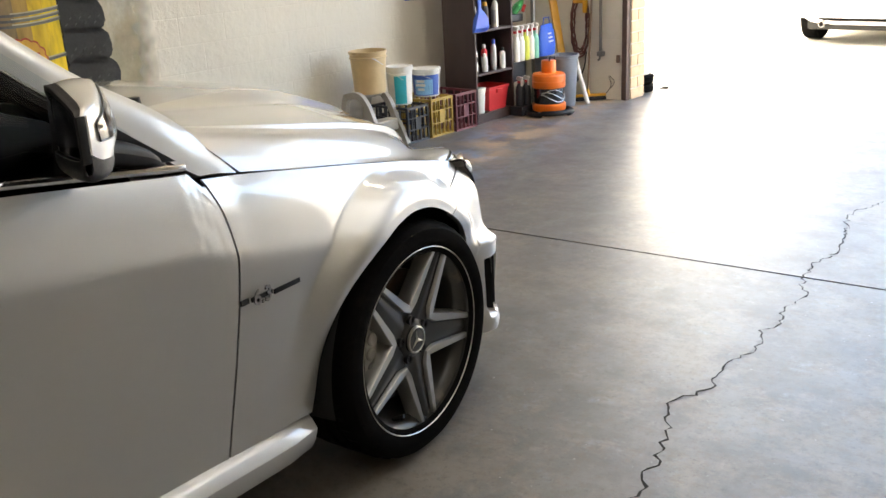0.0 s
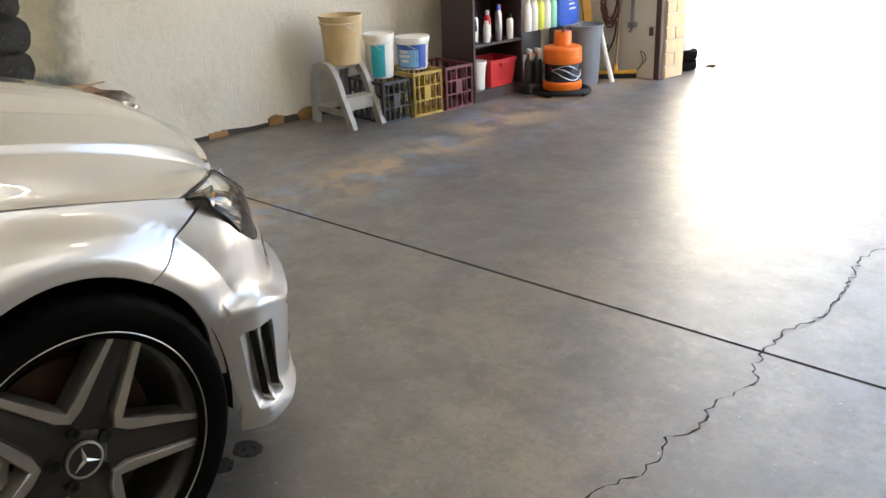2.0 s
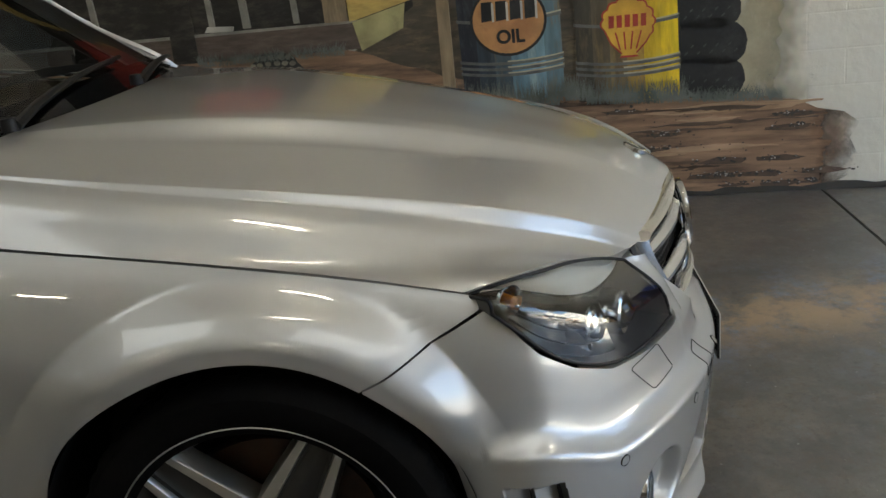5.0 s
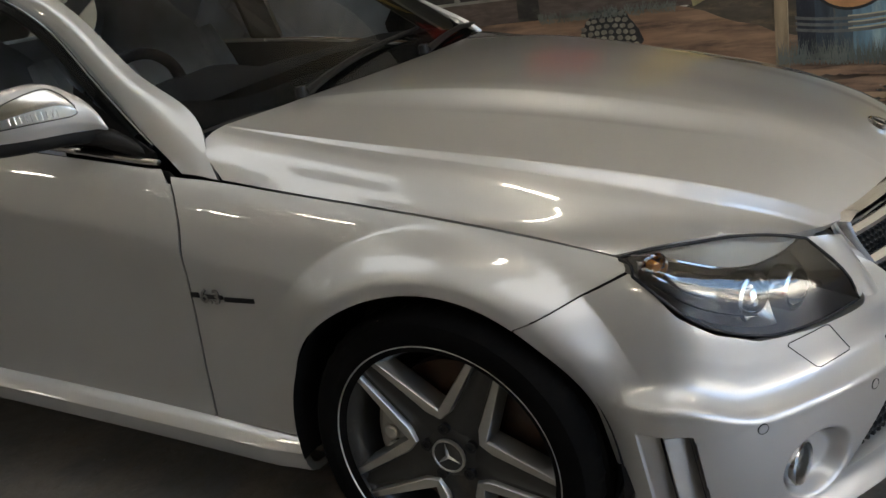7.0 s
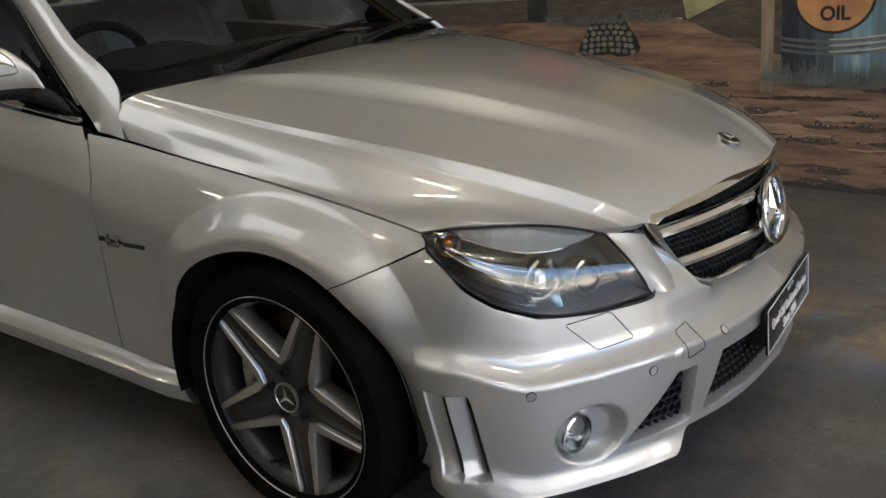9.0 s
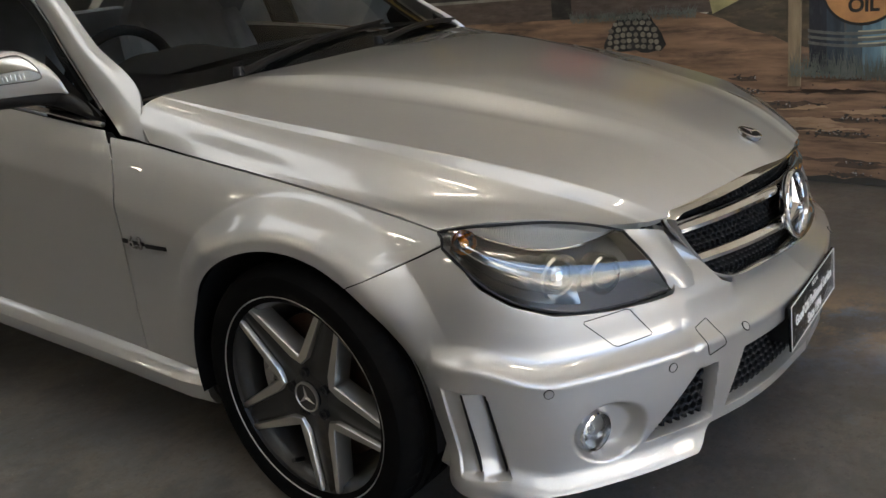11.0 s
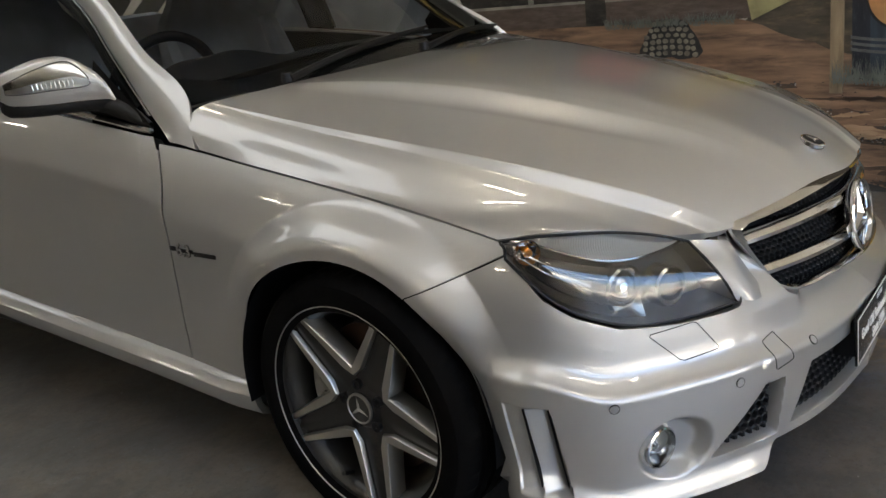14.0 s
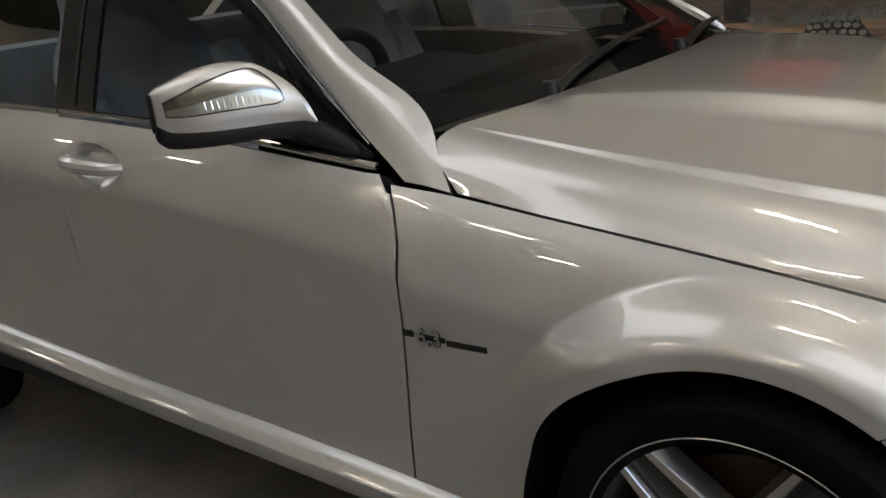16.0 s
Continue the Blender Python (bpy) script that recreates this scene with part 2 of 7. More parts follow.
M_SEAT = material("seat_leather", (0.46, 0.50, 0.57), 0.5, var=0.2, scale=9, fine=240, bump=0.03)
M_DASH = material("dash_plastic", (0.010, 0.011, 0.014), 0.8, var=0.05, scale=2, fine=40, spec=0.12)
M_REFLECT = material("lamp_reflector", (0.72, 0.72, 0.71), 0.16, 1.0, var=0.05)
M_STRIP = material("lamp_strip", (0.80, 0.80, 0.78), 0.34, 0.5, var=0.05)
M_BOWL = material("lamp_bowl", (0.34, 0.32, 0.29), 0.22, 1.0, var=0.08)
M_LAMPDARK = material("lamp_inside", (0.10, 0.097, 0.092), 0.45, 0.3, var=0.1)
M_AMBER = material("amber_lens", (0.75, 0.24, 0.02), 0.2, coat=1.0)
M_RED = material("red_lens", (0.45, 0.012, 0.012), 0.18, coat=1.0)
M_WHITE = material("white_lettering", (0.8, 0.8, 0.78), 0.5)

# ---------------------------------------------------------------- the car
# Nose towards +y; the front axle stands over the origin, the car's right side is x > 0.
car = thing("car", "silver four-door saloon car parked on the painted workshop floor", "car")
HUB = (0.326, 0.36)                      # wheel centre height, arch radius
REAR = -2.765                            # rear axle
PITCH = radians(-1.35)                   # the body stands a little nose down on its wheels
BODY = Matrix.Translation((0, 0, 0.326)) @ Matrix.Rotation(PITCH, 4, "X") @ Matrix.Translation((0, 0, -0.326))
REARZ = 0.326 - 0.062


def rake(y):
    return 0.055 * max(0.0, -0.6 - y) if y > -2.2 else 0.055 * 1.6


def belt(y):
    """Height of the top edge of the body side: wing gap in front, window line along the doors."""
    if y > -0.62:
        return value(y, (-0.64, -0.53, -0.35, -0.06, 0.14, 0.36, 0.6), (0.905, 0.886, 0.855, 0.812, 0.782, 0.744, 0.69))
    return value(y, (-3.7, -3.0, -2.2, -1.83, -1.25, -0.62), (1.06, 1.07, 1.062, 1.050, 1.010, 0.929))


HANDLES = ((-1.462, 0.912), (-2.29, 0.955))


def side(y, z):
    """Half width of the body at a place on its side."""
    line = belt(y) if abs(y + 0.62) > 0.09 else sum(belt(y + d) for d in (-0.06, -0.04, -0.02, 0, 0.02, 0.04, 0.06)) / 7
    w = max(0.0, line - z)
    x = value(w, (0, 0.03, 0.07, 0.12, 0.166, 0.176, 0.20, 0.27, 0.35, 0.47, 0.60, 0.75), (0.717, 0.738, 0.755, 0.7695, 0.7815, 0.7825, 0.7815, 0.7765, 0.771, 0.761, 0.748, 0.733))
    x += 0.014 * step(0.7, 1.7, -y) - 0.05 * step(2.9, 3.75, -y)
    for hy, hz in HANDLES:
        x -= 0.024 * (1 - step(0.55, 1.0, math.hypot((y - hy - 0.01) / 0.098, (z - hz + 0.12 * (y - hy)) / 0.050)))
    for yc in (0.0, REAR):
        r = math.hypot(y - yc, z - (HUB[0] if yc == 0 else REARZ))
        f = min(1.0, max(0.0, (0.468 - r) / 0.085))
        a = value(z, (0.28, 0.45, 0.55, 0.62, 0.69), (0.0, 0.012, 0.032, 0.049, 0.062)) if yc == 0 else 0.035
        x += a * (0.55 * f * (2 - f) + 0.45 * step(0, 1, f)) * step(0.0, 0.05, w)
    return x


def side_panel(name, ys, low, high, label="", lip=0.014, nz=26, edge=None):
    G = []
    for y in ys:
        a, b = low(y), high(y)
        col = []
        for k in range(nz + 1):
            z = a + (b - a) * k / nz
            yy = y + (edge(y, z) if edge else 0)
            col.append((side(yy, z), yy, z))
        G.append(col)
    G = np.array(G)
    made = []
    for s in (1, -1):
        made.append(panel(name, G if s > 0 else flip_x(G), M_PAINT, car, (s, 0, 0), lip, label))
    return made


LIP = curve([(-0.394, 0.27, 0), (-0.384, 0.33, 0), (-0.370, 0.42, 0), (-0.343, 0.49, 0), (-0.30, 0.552, 0), (-0.215, 0.622, 0), (-0.11, 0.672, 0), (0, 0.689, 0), (0.10, 0.675, 0), (0.20, 0.628, 0), (0.27, 0.570, 0), (0.33, 0.480, 0), (0.357, 0.370, 0)], 120)


def arch(y, yc=0.0):
    if yc == 0:
        return float(np.interp(y, LIP[:, 0], LIP[:, 1]))
    d = HUB[1] ** 2 - (y - yc) ** 2
    z = HUB[0] if yc == 0 else REARZ
    return z + math.sqrt(d) if d > 0 else z


def wing_low(y):
    if y < -0.395:
        return sill_top(y) + 0.002
    if y < 0.198:
        return max(sill_top(y) + 0.002, arch(y))
    return value(y, (0.195, 0.30, 0.40), (0.634, 0.679, 0.728))


def sill_top(y):
    return 0.285 + 0.0735 * (-0.4 - y) if y > -2.3 else 0.425


def door_edge(y, z):
    d = value(z, (0.28, 0.43, 0.56, 0.66, 0.75, 0.83, 0.90, 0.95), (-0.058, -0.036, -0.016, -0.004, 0.0, -0.006, -0.030, -0.055))
    return d * step(-0.42, -0.58, y)


ys = list(np.linspace(-0.598, -0.400, 12)) + [p[0] for p in LIP if p[0] < 0.195] + list(np.linspace(0.20, 0.385, 10))
side_panel("front_wing", ys, wing_low, lambda y: belt(y) - 0.001, "flared silver front wing", lip=0.004, edge=door_edge, nz=44)

side_panel("front_door", np.linspace(-1.60, -0.6035, 120), lambda y: sill_top(y) + 0.002, lambda y: belt(y) - 0.016, "silver front door", lip=0.004, edge=door_edge, nz=70)
side_panel("rear_door", np.linspace(-2.42, -1.607, 30), lambda y: max(sill_top(y), arch(y, REAR) if y > REAR and y < REAR + 0.36 else 0), lambda y: belt(y) - 0.016, nz=30)
side_panel("rear_wing", np.linspace(-3.62, -2.427, 70), lambda y: max(0.46 if abs(y - REAR) > 0.36 else 0, arch(y, REAR) if abs(y - REAR) < 0.36 else 0), lambda y: belt(y), nz=30)

# front bumper
PLAN = [(0.838, 0.19), (0.826, 0.36), (0.802, 0.49), (0.727, 0.61), (0.62, 0.70), (0.505, 0.773), (0.36, 0.84), (0.197, 0.89), (0, 0.912)]
PC = curve([(x, y, 0) for x, y in PLAN], 400)
PS = np.r_[0, np.cumsum(np.linalg.norm(np.diff(PC, axis=0), axis=1))]
PEND = PS[-1]


def plan_at(s):
    x, y = np.interp(s, PS, PC[:, 0]), np.interp(s, PS, PC[:, 1])
    e = 0.01
    tx, ty = np.interp(min(s + e, PEND), PS, PC[:, 0]) - np.interp(max(s - e, 0), PS, PC[:, 0]), np.interp(min(s + e, PEND), PS, PC[:, 1]) - np.interp(max(s - e, 0), PS, PC[:, 1])
    d = math.hypot(tx, ty)
    if s > PEND - 0.011:
        tx, ty, d = -1.0, 0.0, 1.0
    return x, y, ty / d, -tx / d


def s_of(x=None, y=None):
    """Arc length at which the plan line has that x or y."""
    return float(np.interp(-x, -PC[:, 0], PS)) if x is not None else float(np.interp(y, PC[:, 1], PS))


S_ARCH = s_of(y=0.198)
TOP = [(s_of(y=0.198), 0.6325), (s_of(y=0.30), 0.675), (s_of(y=0.405), 0.722), (s_of(y=0.435), 0.700), (s_of(y=0.50), 0.645), (s_of(y=0.565), 0.605), (s_of(x=0.70), 0.574), (s_of(x=0.60), 0.560), (s_of(x=0.50), 0.557), (s_of(x=0.462), 0.559), (s_of(x=0.452), 0.566), (s_of(x=0.432), 0.672), (s_of(x=0.41), 0.676), (s_of(x=0.385), 0.668), (s_of(x=0.365), 0.640), (s_of(x=0.315), 0.550), (s_of(x=0.28), 0.534), (s_of(x=0.15), 0.532), (s_of(x=0.0), 0.532)]


def bumper_top(s):
    return float(np.interp(s, [a for a, _ in TOP], [b for _, b in TOP]))


def bumper_low(s):
    x, y = plan_at(s)[:2]
    if y < 0.372:
        return arch(y) + 0.001 if y < 0.356 else 0.36
    a = 0.36 + (0.205 - 0.36) * step(0.372, 0.392, y)
    return a + 0.05 * step(0.455, 0.40, x)


def vent_q(s, z):
    """Place across the louvred side vent, 0 to 1, or None outside it."""
    y = plan_at(s)[1]
    a = 0.402 + (0.44 - z) * 0.17
    q = (y - a) / 0.104
    return q if 0 < q < 1 and 0.248 < z < 0.444 else None


def openings(s, z):
    """How far inside an air opening a place of the bumper is, in metres (negative outside)."""
    x = plan_at(s)[0]
    big = min(0.30 + (0.395 - z) * 0.45 - x, 0.398 - z, z - 0.283)
    small = min(x - (0.395 + (0.372 - z) * 0.10), 0.448 + (0.385 - z) * 0.95 - x, 0.392 - z, z - 0.275)
    return max(big, small)


FOG = (s_of(x=0.628), 0.318)


def bumper_point(s, z):
    x, y, nx, ny = plan_at(s)
    ridge = 0.495 - 0.042 * step(s_of(y=0.47), s_of(y=0.62), s)
    h = z - ridge
    d = value(h, (-0.36, -0.29, -0.265, -0.24, -0.2, -0.1, -0.02, -0.003, 0.003, 0.012, 0.03, 0.045, 0.09, 0.14, 0.2, 0.3), (-0.02, 0.004, 0.006, 0.000, -0.012, -0.004, 0.0, 0.0, -0.004, -0.016, -0.034, -0.040, -0.047, -0.055, -0.075, -0.12))
    d -= 0.075 * step(0.49, 0.40, x) * step(0.535, 0.66, z) + 0.05 * step(0.30, 0.2, x) * step(0.47, 0.54, z)
    fs, fz = (s - FOG[0]) / 0.090, (z - FOG[1]) / 0.072
    r = math.hypot(fs, fz)
    d -= 0.052 * (1 - step(0.62, 0.98, r)) * (0.74 - 0.26 * max(-1, min(1, fs)))
    q = vent_q(s, z)
    if q is not None:
        e = step(0, 0.008, min(z - 0.248, 0.444 - z))
        d -= e * (0.005 + 0.024 * ((q * 2) % 1.0)) * step(0, 0.05, q)
    o = openings(s, z)
    d -= 0.050 * step(-0.007, 0.006, o)
    bx, by = x + nx * d, y + ny * d
    w = step(0.30, 0.47, y)
    return ((1 - w) * side(y, z) + w * bx, (1 - w) * y + w * by, z)


NZ = 150
S_V0, S_V1 = s_of(y=0.39), s_of(y=0.55)
SS = list(np.linspace(S_ARCH, S_V0, 60)) + list(np.linspace(S_V0, S_V1, 90))[1:] + list(np.linspace(S_V1, PEND, 260))[1:]


def bumper_s(s, z):
    """The columns of the sheet lean with the side vent."""
    return s + 0.17 * (0.36 - z) * step(S_V0 - 0.07, S_V0, s) * (1 - step(S_V1, S_V1 + 0.10, s)) * step(0.22, 0.27, z) * (1 - step(0.45, 0.50, z))


GB, OB = [], []
for s in SS:
    lo, hi = bumper_low(s), bumper_top(s)
    zs = [lo + (hi - lo) * k / NZ for k in range(NZ + 1)]
    GB.append([bumper_point(bumper_s(s, z), z) for z in zs])
    OB.append([openings(s, z) for z in zs])
GB, OB = np.array(GB), np.array(OB)
OB = np.concatenate([OB, OB[::-1][1:]])
panel("front_bumper", np.concatenate([GB, flip_x(GB)[::-1][1:]]), M_PAINT, car, (0, 1, 0), 0.02, "silver front bumper with air openings", angle=40, keep=lambda i, j: OB[i, j] < 0.006)

# side vent slots, black on the faces that look back
for sx in (1, -1):
    bm = bmesh.new()
    for q0 in (0.49, 0.975):
        row = []
        for k in range(9):
            z = 0.262 + 0.172 * k / 8
            ya = 0.402 + (0.44 - z) * 0.17
            y = ya + q0 * 0.104 - 0.002
            s = s_of(y=y)
            x, y, nx, ny = plan_at(s)
            row.append([bm.verts.new(((x + nx * d) * sx, y + ny * d - 0.001, z)) for d in (-0.009, -0.030)])
        for a, b in zip(row[:-1], row[1:]):
            bm.faces.new((a[0], a[1], b[1], b[0]))
    part("vent_slot", bm, M_BLACK, car, "black louvre slots beside the front wheel", smooth=False)

# black honeycomb in the lower openings
def honeycomb(name, spots, r, place, parent, t=0.0022):
    bm = bmesh.new()
    for u, w in spots:
        P = [V(place(u + r * math.cos(k * math.pi / 3 + 0.52), w + r * math.sin(k * math.pi / 3 + 0.52))) for k in range(6)]
        c = sum(P, V((0, 0, 0))) / 6
        I = [c + (p - c) * 0.74 for p in P]
        back = V((0, -0.012, 0))
        A, B, D = [bm.verts.new(p) for p in P], [bm.verts.new(p + V((0, 0.002, 0))) for p in I], [bm.verts.new(p + back) for p in I]
        for k in range(6):
            j = (k + 1) % 6
            bm.faces.new((A[k], A[j], B[j], B[k]))
            bm.faces.new((B[k], B[j], D[j], D[k]))
    return part(name, bm, M_BLACK, parent, "black honeycomb mesh", smooth=False)


def bumper_mesh_place(u, w):
    s = PEND - abs(u)
    x, y, nx, ny = plan_at(max(0, s))
    return (math.copysign(x + nx * -0.036, u), y + ny * -0.036, w)


spots = []
r = 0.0125
for row in range(9):
    for col in range(-38, 39):
        u, w = (col + 0.5 * (row % 2)) * r * 1.74, 0.279 + row * r * 1.5
        if openings(max(0, PEND - abs(u)), w) > -0.012:
            spots.append((u, w))
for lo, hi in ((-9, -0.36), (-0.36, 0.36), (0.36, 9)):
    honeycomb("lower_mesh", [q for q in spots if lo <= q[0] < hi], r, bumper_mesh_place, car)
GK = np.array([[(plan_at(s)[0] - 0.0, plan_at(s)[1] - 0.085, z) for z in (0.26, 0.42)] for s in np.linspace(s_of(x=0.56), PEND, 30)])
panel("mesh_backing", np.concatenate([GK, flip_x(GK)[::-1][1:]]), M_BLACK, car, (0, 1, 0), 0)

# fog lamps
for sx in (1, -1):
    x, y, nx, ny = plan_at(FOG[0] - 0.030)
    c = V((sx * (x - nx * 0.030), y - ny * 0.030, 0.318))
    fwd = V((sx * nx * 0.35, ny, -0.02)).normalized()
    m = Matrix.Translation(c) @ fwd.to_track_quat("Z", "Y").to_matrix().to_4x4()
    fog = part("fog_lamp", lathe([(0.043, -0.03), (0.046, 0.0), (0.044, 0.010), (0.040, 0.012), (0.037, 0.004)], 36, m=m), M_CHROME, car, "round chrome-ringed fog lamp")
    part("reflector", lathe([(0.037, 0.004), (0.030, -0.018), (0.014, -0.03), (0.0, -0.03)], 28, m=m), M_REFLECT, fog)
    part("bulb", lathe([(0.010, -0.028), (0.011, -0.008), (0.006, -0.002), (0, -0.001)], 16, m=m), M_REFLECT, fog)
    part("lens", lathe([(0.0405, 0.006), (0.036, 0.013), (0.02, 0.018), (0.0, 0.019)], 32, m=m), M_LENS, fog, "clear lens")

# washer covers, tow-eye cover and parking sensors: fine outlines and discs on the bumper
def on_bumper(s, z, lift=0.0):
    a, b, c = (V(bumper_point(s, z)), V(bumper_point(s + 0.004, z)), V(bumper_point(s, z + 0.004)))
    n = (c - a).cross(b - a).normalized()
    if n.y < 0 and n.x < 0:
        n = -n
    return a + n * lift, n


def outline_on_bumper(name, corners, sx, label):
    pts = []
    for i in range(len(corners)):
        a, b = corners[i], corners[(i + 1) % len(corners)]
        for k in range(8):
            f = (k + 0.5) / 8
            pts.append((a[0] + (b[0] - a[0]) * f, a[1] + (b[1] - a[1]) * f))
    P = [on_bumper(s, z, 0.0002)[0] for s, z in pts]
    return part(name, tube([(p.x * sx, p.y, p.z) for p in P], 0.0011, 5, True), M_BLACK, car, label)


for sx in (1, -1):
    outline_on_bumper("washer_cover", [(s_of(x=0.655), 0.552), (s_of(x=0.565), 0.558), (s_of(x=0.52), 0.492), (s_of(x=0.60), 0.487)], sx, "headlamp washer flap outline")
    for xx, z in ((0.727, 0.436), (0.505, 0.425), (0.30, 0.452)):
        p, n = on_bumper(s_of(x=xx), z, 0.0005)
        p, n = V((p.x * sx, p.y, p.z)), V((n.x * sx, n.y, n.z))
        m = Matrix.Translation(p) @ n.to_track_quat("Z", "Y").to_matrix().to_4x4()
        sensor = part("parking_sensor", lathe([(0.0, 0.0012), (0.0085, 0.0010), (0.0092, -0.002)], 20, m=m), M_PAINT, car)
        part("ring", lathe([(0.0094, 0.0), (0.0098, 0.0009), (0.0106, 0.0008), (0.011, -0.001)], 20, m=m), M_BLACK, sensor)
outline_on_bumper("tow_cover", [(s_of(x=0.425), 0.478), (s_of(x=0.385), 0.488), (s_of(x=0.365), 0.432), (s_of(x=0.415), 0.422)], 1, "towing-eye cover outline")

# headlamps
LTOP = [(0.712, 0.366, 0.738), (0.690, 0.43, 0.750), (0.64, 0.49, 0.747), (0.560, 0.558, 0.733), (0.505, 0.608, 0.715), (0.458, 0.652, 0.693)]
LBOT = [(0.752, 0.405, 0.722), (0.750, 0.444, 0.689), (0.727, 0.496, 0.636), (0.640, 0.606, 0.574), (0.54, 0.681, 0.563), (0.432, 0.742, 0.566)]
LMID = [tuple((np.array(a) + np.array(b)) / 2 + np.array((0.019, 0.020, 0.004))) for a, b in zip(LTOP, LBOT)]
for sx in (1, -1):
    lamp = new("headlamp")
    lamp.parent = car
    tagged(lamp, "clear-lens headlamp with chrome and dark grey inside")
    G = loft([LBOT, LMID, LTOP], 24, 48)
    G = G if sx > 0 else flip_x(G)
    panel("lens", G, M_LENS, lamp, (sx, 1, 0), 0.0, "clear lens")
    back = np.array([0.050 * sx, 0.068, 0.0])
    B = G * 1.0
    cen = G.reshape(-1, 3).mean(0)
    B = cen + (G - cen) * np.array([0.90, 0.90, 0.92]) - back
    panel("housing", B, M_LAMPDARK, lamp, (sx, 1, 0), 0)
    # dark seal round the lens
    ring = [G[0, j] for j in range(0, 49, 2)] + [G[i, 48] for i in range(4, 25, 4)] + [G[24, j] for j in range(46, -1, -2)] + [G[i, 0] for i in range(20, 0, -4)]
    part("seal", tube([tuple(p) for p in ring], 0.0032, 6, True), M_BLACK, lamp, "black rubber seal")
    # painted web between lamp and grille
    web = loft([[(G[i, 48][0] * sx - 0.002, G[i, 48][1] - 0.001, G[i, 48][2] + 0.002) for i in (24, 12, 0)], [(0.425, 0.690, 0.690), (0.410, 0.735, 0.632), (0.400, 0.768, 0.562)], [(0.378, 0.708, 0.676), (0.362, 0.735, 0.625), (0.345, 0.775, 0.560)]], 10, 14)
    panel("lamp_web", web if sx > 0 else flip_x(web), M_PAINT, car, (sx * 0.3, 1, 0), 0.01, "silver web between lamp and grille")
    # side wall between lens and housing
    edge = [(0, j) for j in range(49)] + [(i, 48) for i in range(25)] + [(24, j) for j in range(48, -1, -1)] + [(i, 0) for i in range(24, -1, -1)]
    W = np.array([[G[i, j], B[i, j]] for i, j in edge])
    panel("side_wall", W, M_LAMPDARK, lamp, (0, 0, 0), 0)
    # ribbed upper strip, a crescent under the upper edge
    def on_lens(f, j, deep):
        i = f * 24
        k = min(23, int(i))
        return G[k, j] + (G[k + 1, j] - G[k, j]) * (i - k) - back * deep

    low = [0.985 - 0.33 * math.sin(math.pi * (j - 1) / 45) ** 0.75 for j in range(1, 47)]
    line = [on_lens(low[j - 1], j, 0.10) for j in range(1, 47)]
    strip = loft([line, [on_lens((low[j - 1] + 0.975) / 2, j, 0.20) for j in range(1, 47)], [on_lens(0.975, j, 0.10) for j in range(1, 47)]], 16, 150)
    strip[:, 1::2] -= back * 0.045
    panel("ribbed_strip", strip, M_STRIP, lamp, (sx, 1, 0), 0, "finely ribbed silver strip", angle=10)
    bowl = loft([[G[i, j] - back * (0.30 + 0.55 * math.sin(math.pi * (i - 1) / 13) * math.sin(math.pi * (j - 2) / 30)) for j in range(3, 31)] for i in range(1, 14)], 24, 40)
    panel("reflector_bowl", bowl, M_BOWL, lamp, (sx, 1, 0), 0, "smoky reflector bowl")
    panel("strip_shelf", np.stack([np.array(line), np.array(line) - back * 0.45]), M_CHROME, lamp, (0, 0, -1), 0)
    part("chrome_trim", tube([tuple(p) for p in line], 0.0028, 6), M_CHROME, lamp)
    for k, i in enumerate((10, 7, 4)):
        fin = [G[i, j] - back * 0.26 for j in range(5, 27)]
        part("fin", tube([tuple(p) for p in fin], 0.0022, 5), M_CHROME, lamp)
    for (j, i, r, mat) in ((27, 7, 0.042, M_REFLECT), (37, 7, 0.036, M_REFLECT)):
        c = V(G[i, j] - back * 0.55)
        fwd = V((sx * 0.35, 0.94, 0.0)).normalized()
        m = Matrix.Translation(c) @ fwd.to_track_quat("Z", "Y").to_matrix().to_4x4()
        part("projector_ring", lathe([(r * 1.18, -0.03), (r * 1.2, 0.008), (r * 1.08, 0.012), (r, 0.002), (r * 0.98, -0.02)], 36, m=m), mat, lamp, "chrome projector ring")
        part("projector_lens", lathe([(r * 0.98, -0.002), (r * 0.85, 0.012), (r * 0.5, 0.024), (0, 0.029)], 28, m=m), M_CHROME if j == 27 else M_GLOSSBLACK, lamp, "domed projector lens")
    c = V(G[12, 6] - back * 0.30)
    m = Matrix.Translation(c) @ V((sx * 0.7, 0.7, 0)).to_track_quat("Z", "Y").to_matrix().to_4x4()
    part("indicator_reflector", lathe([(0.026, 0.004), (0.018, -0.012), (0, -0.018)], 24, m=m), M_REFLECT, lamp)
    part("indicator_bulb", lathe([(0.0, 0.014), (0.009, 0.010), (0.010, -0.012), (0, -0.012)], 16, m=m), M_AMBER, lamp, "amber indicator bulb")

# radiator grille
grille = new("grille")
grille.parent = car
tagged(grille, "black mesh grille with chrome slats and a round chrome emblem")


def grille_place(x, z, lift=0.0):
    y = 0.815 - 0.76 * abs(x) ** 2 - 0.20 * (z - 0.60) + 0.030 * max(0, 0.386 - x) + lift
    return (x, y, z + 0.026 * max(0, -x))


def grille_half(z):
    return 0.347 + (z - 0.515) * 0.30


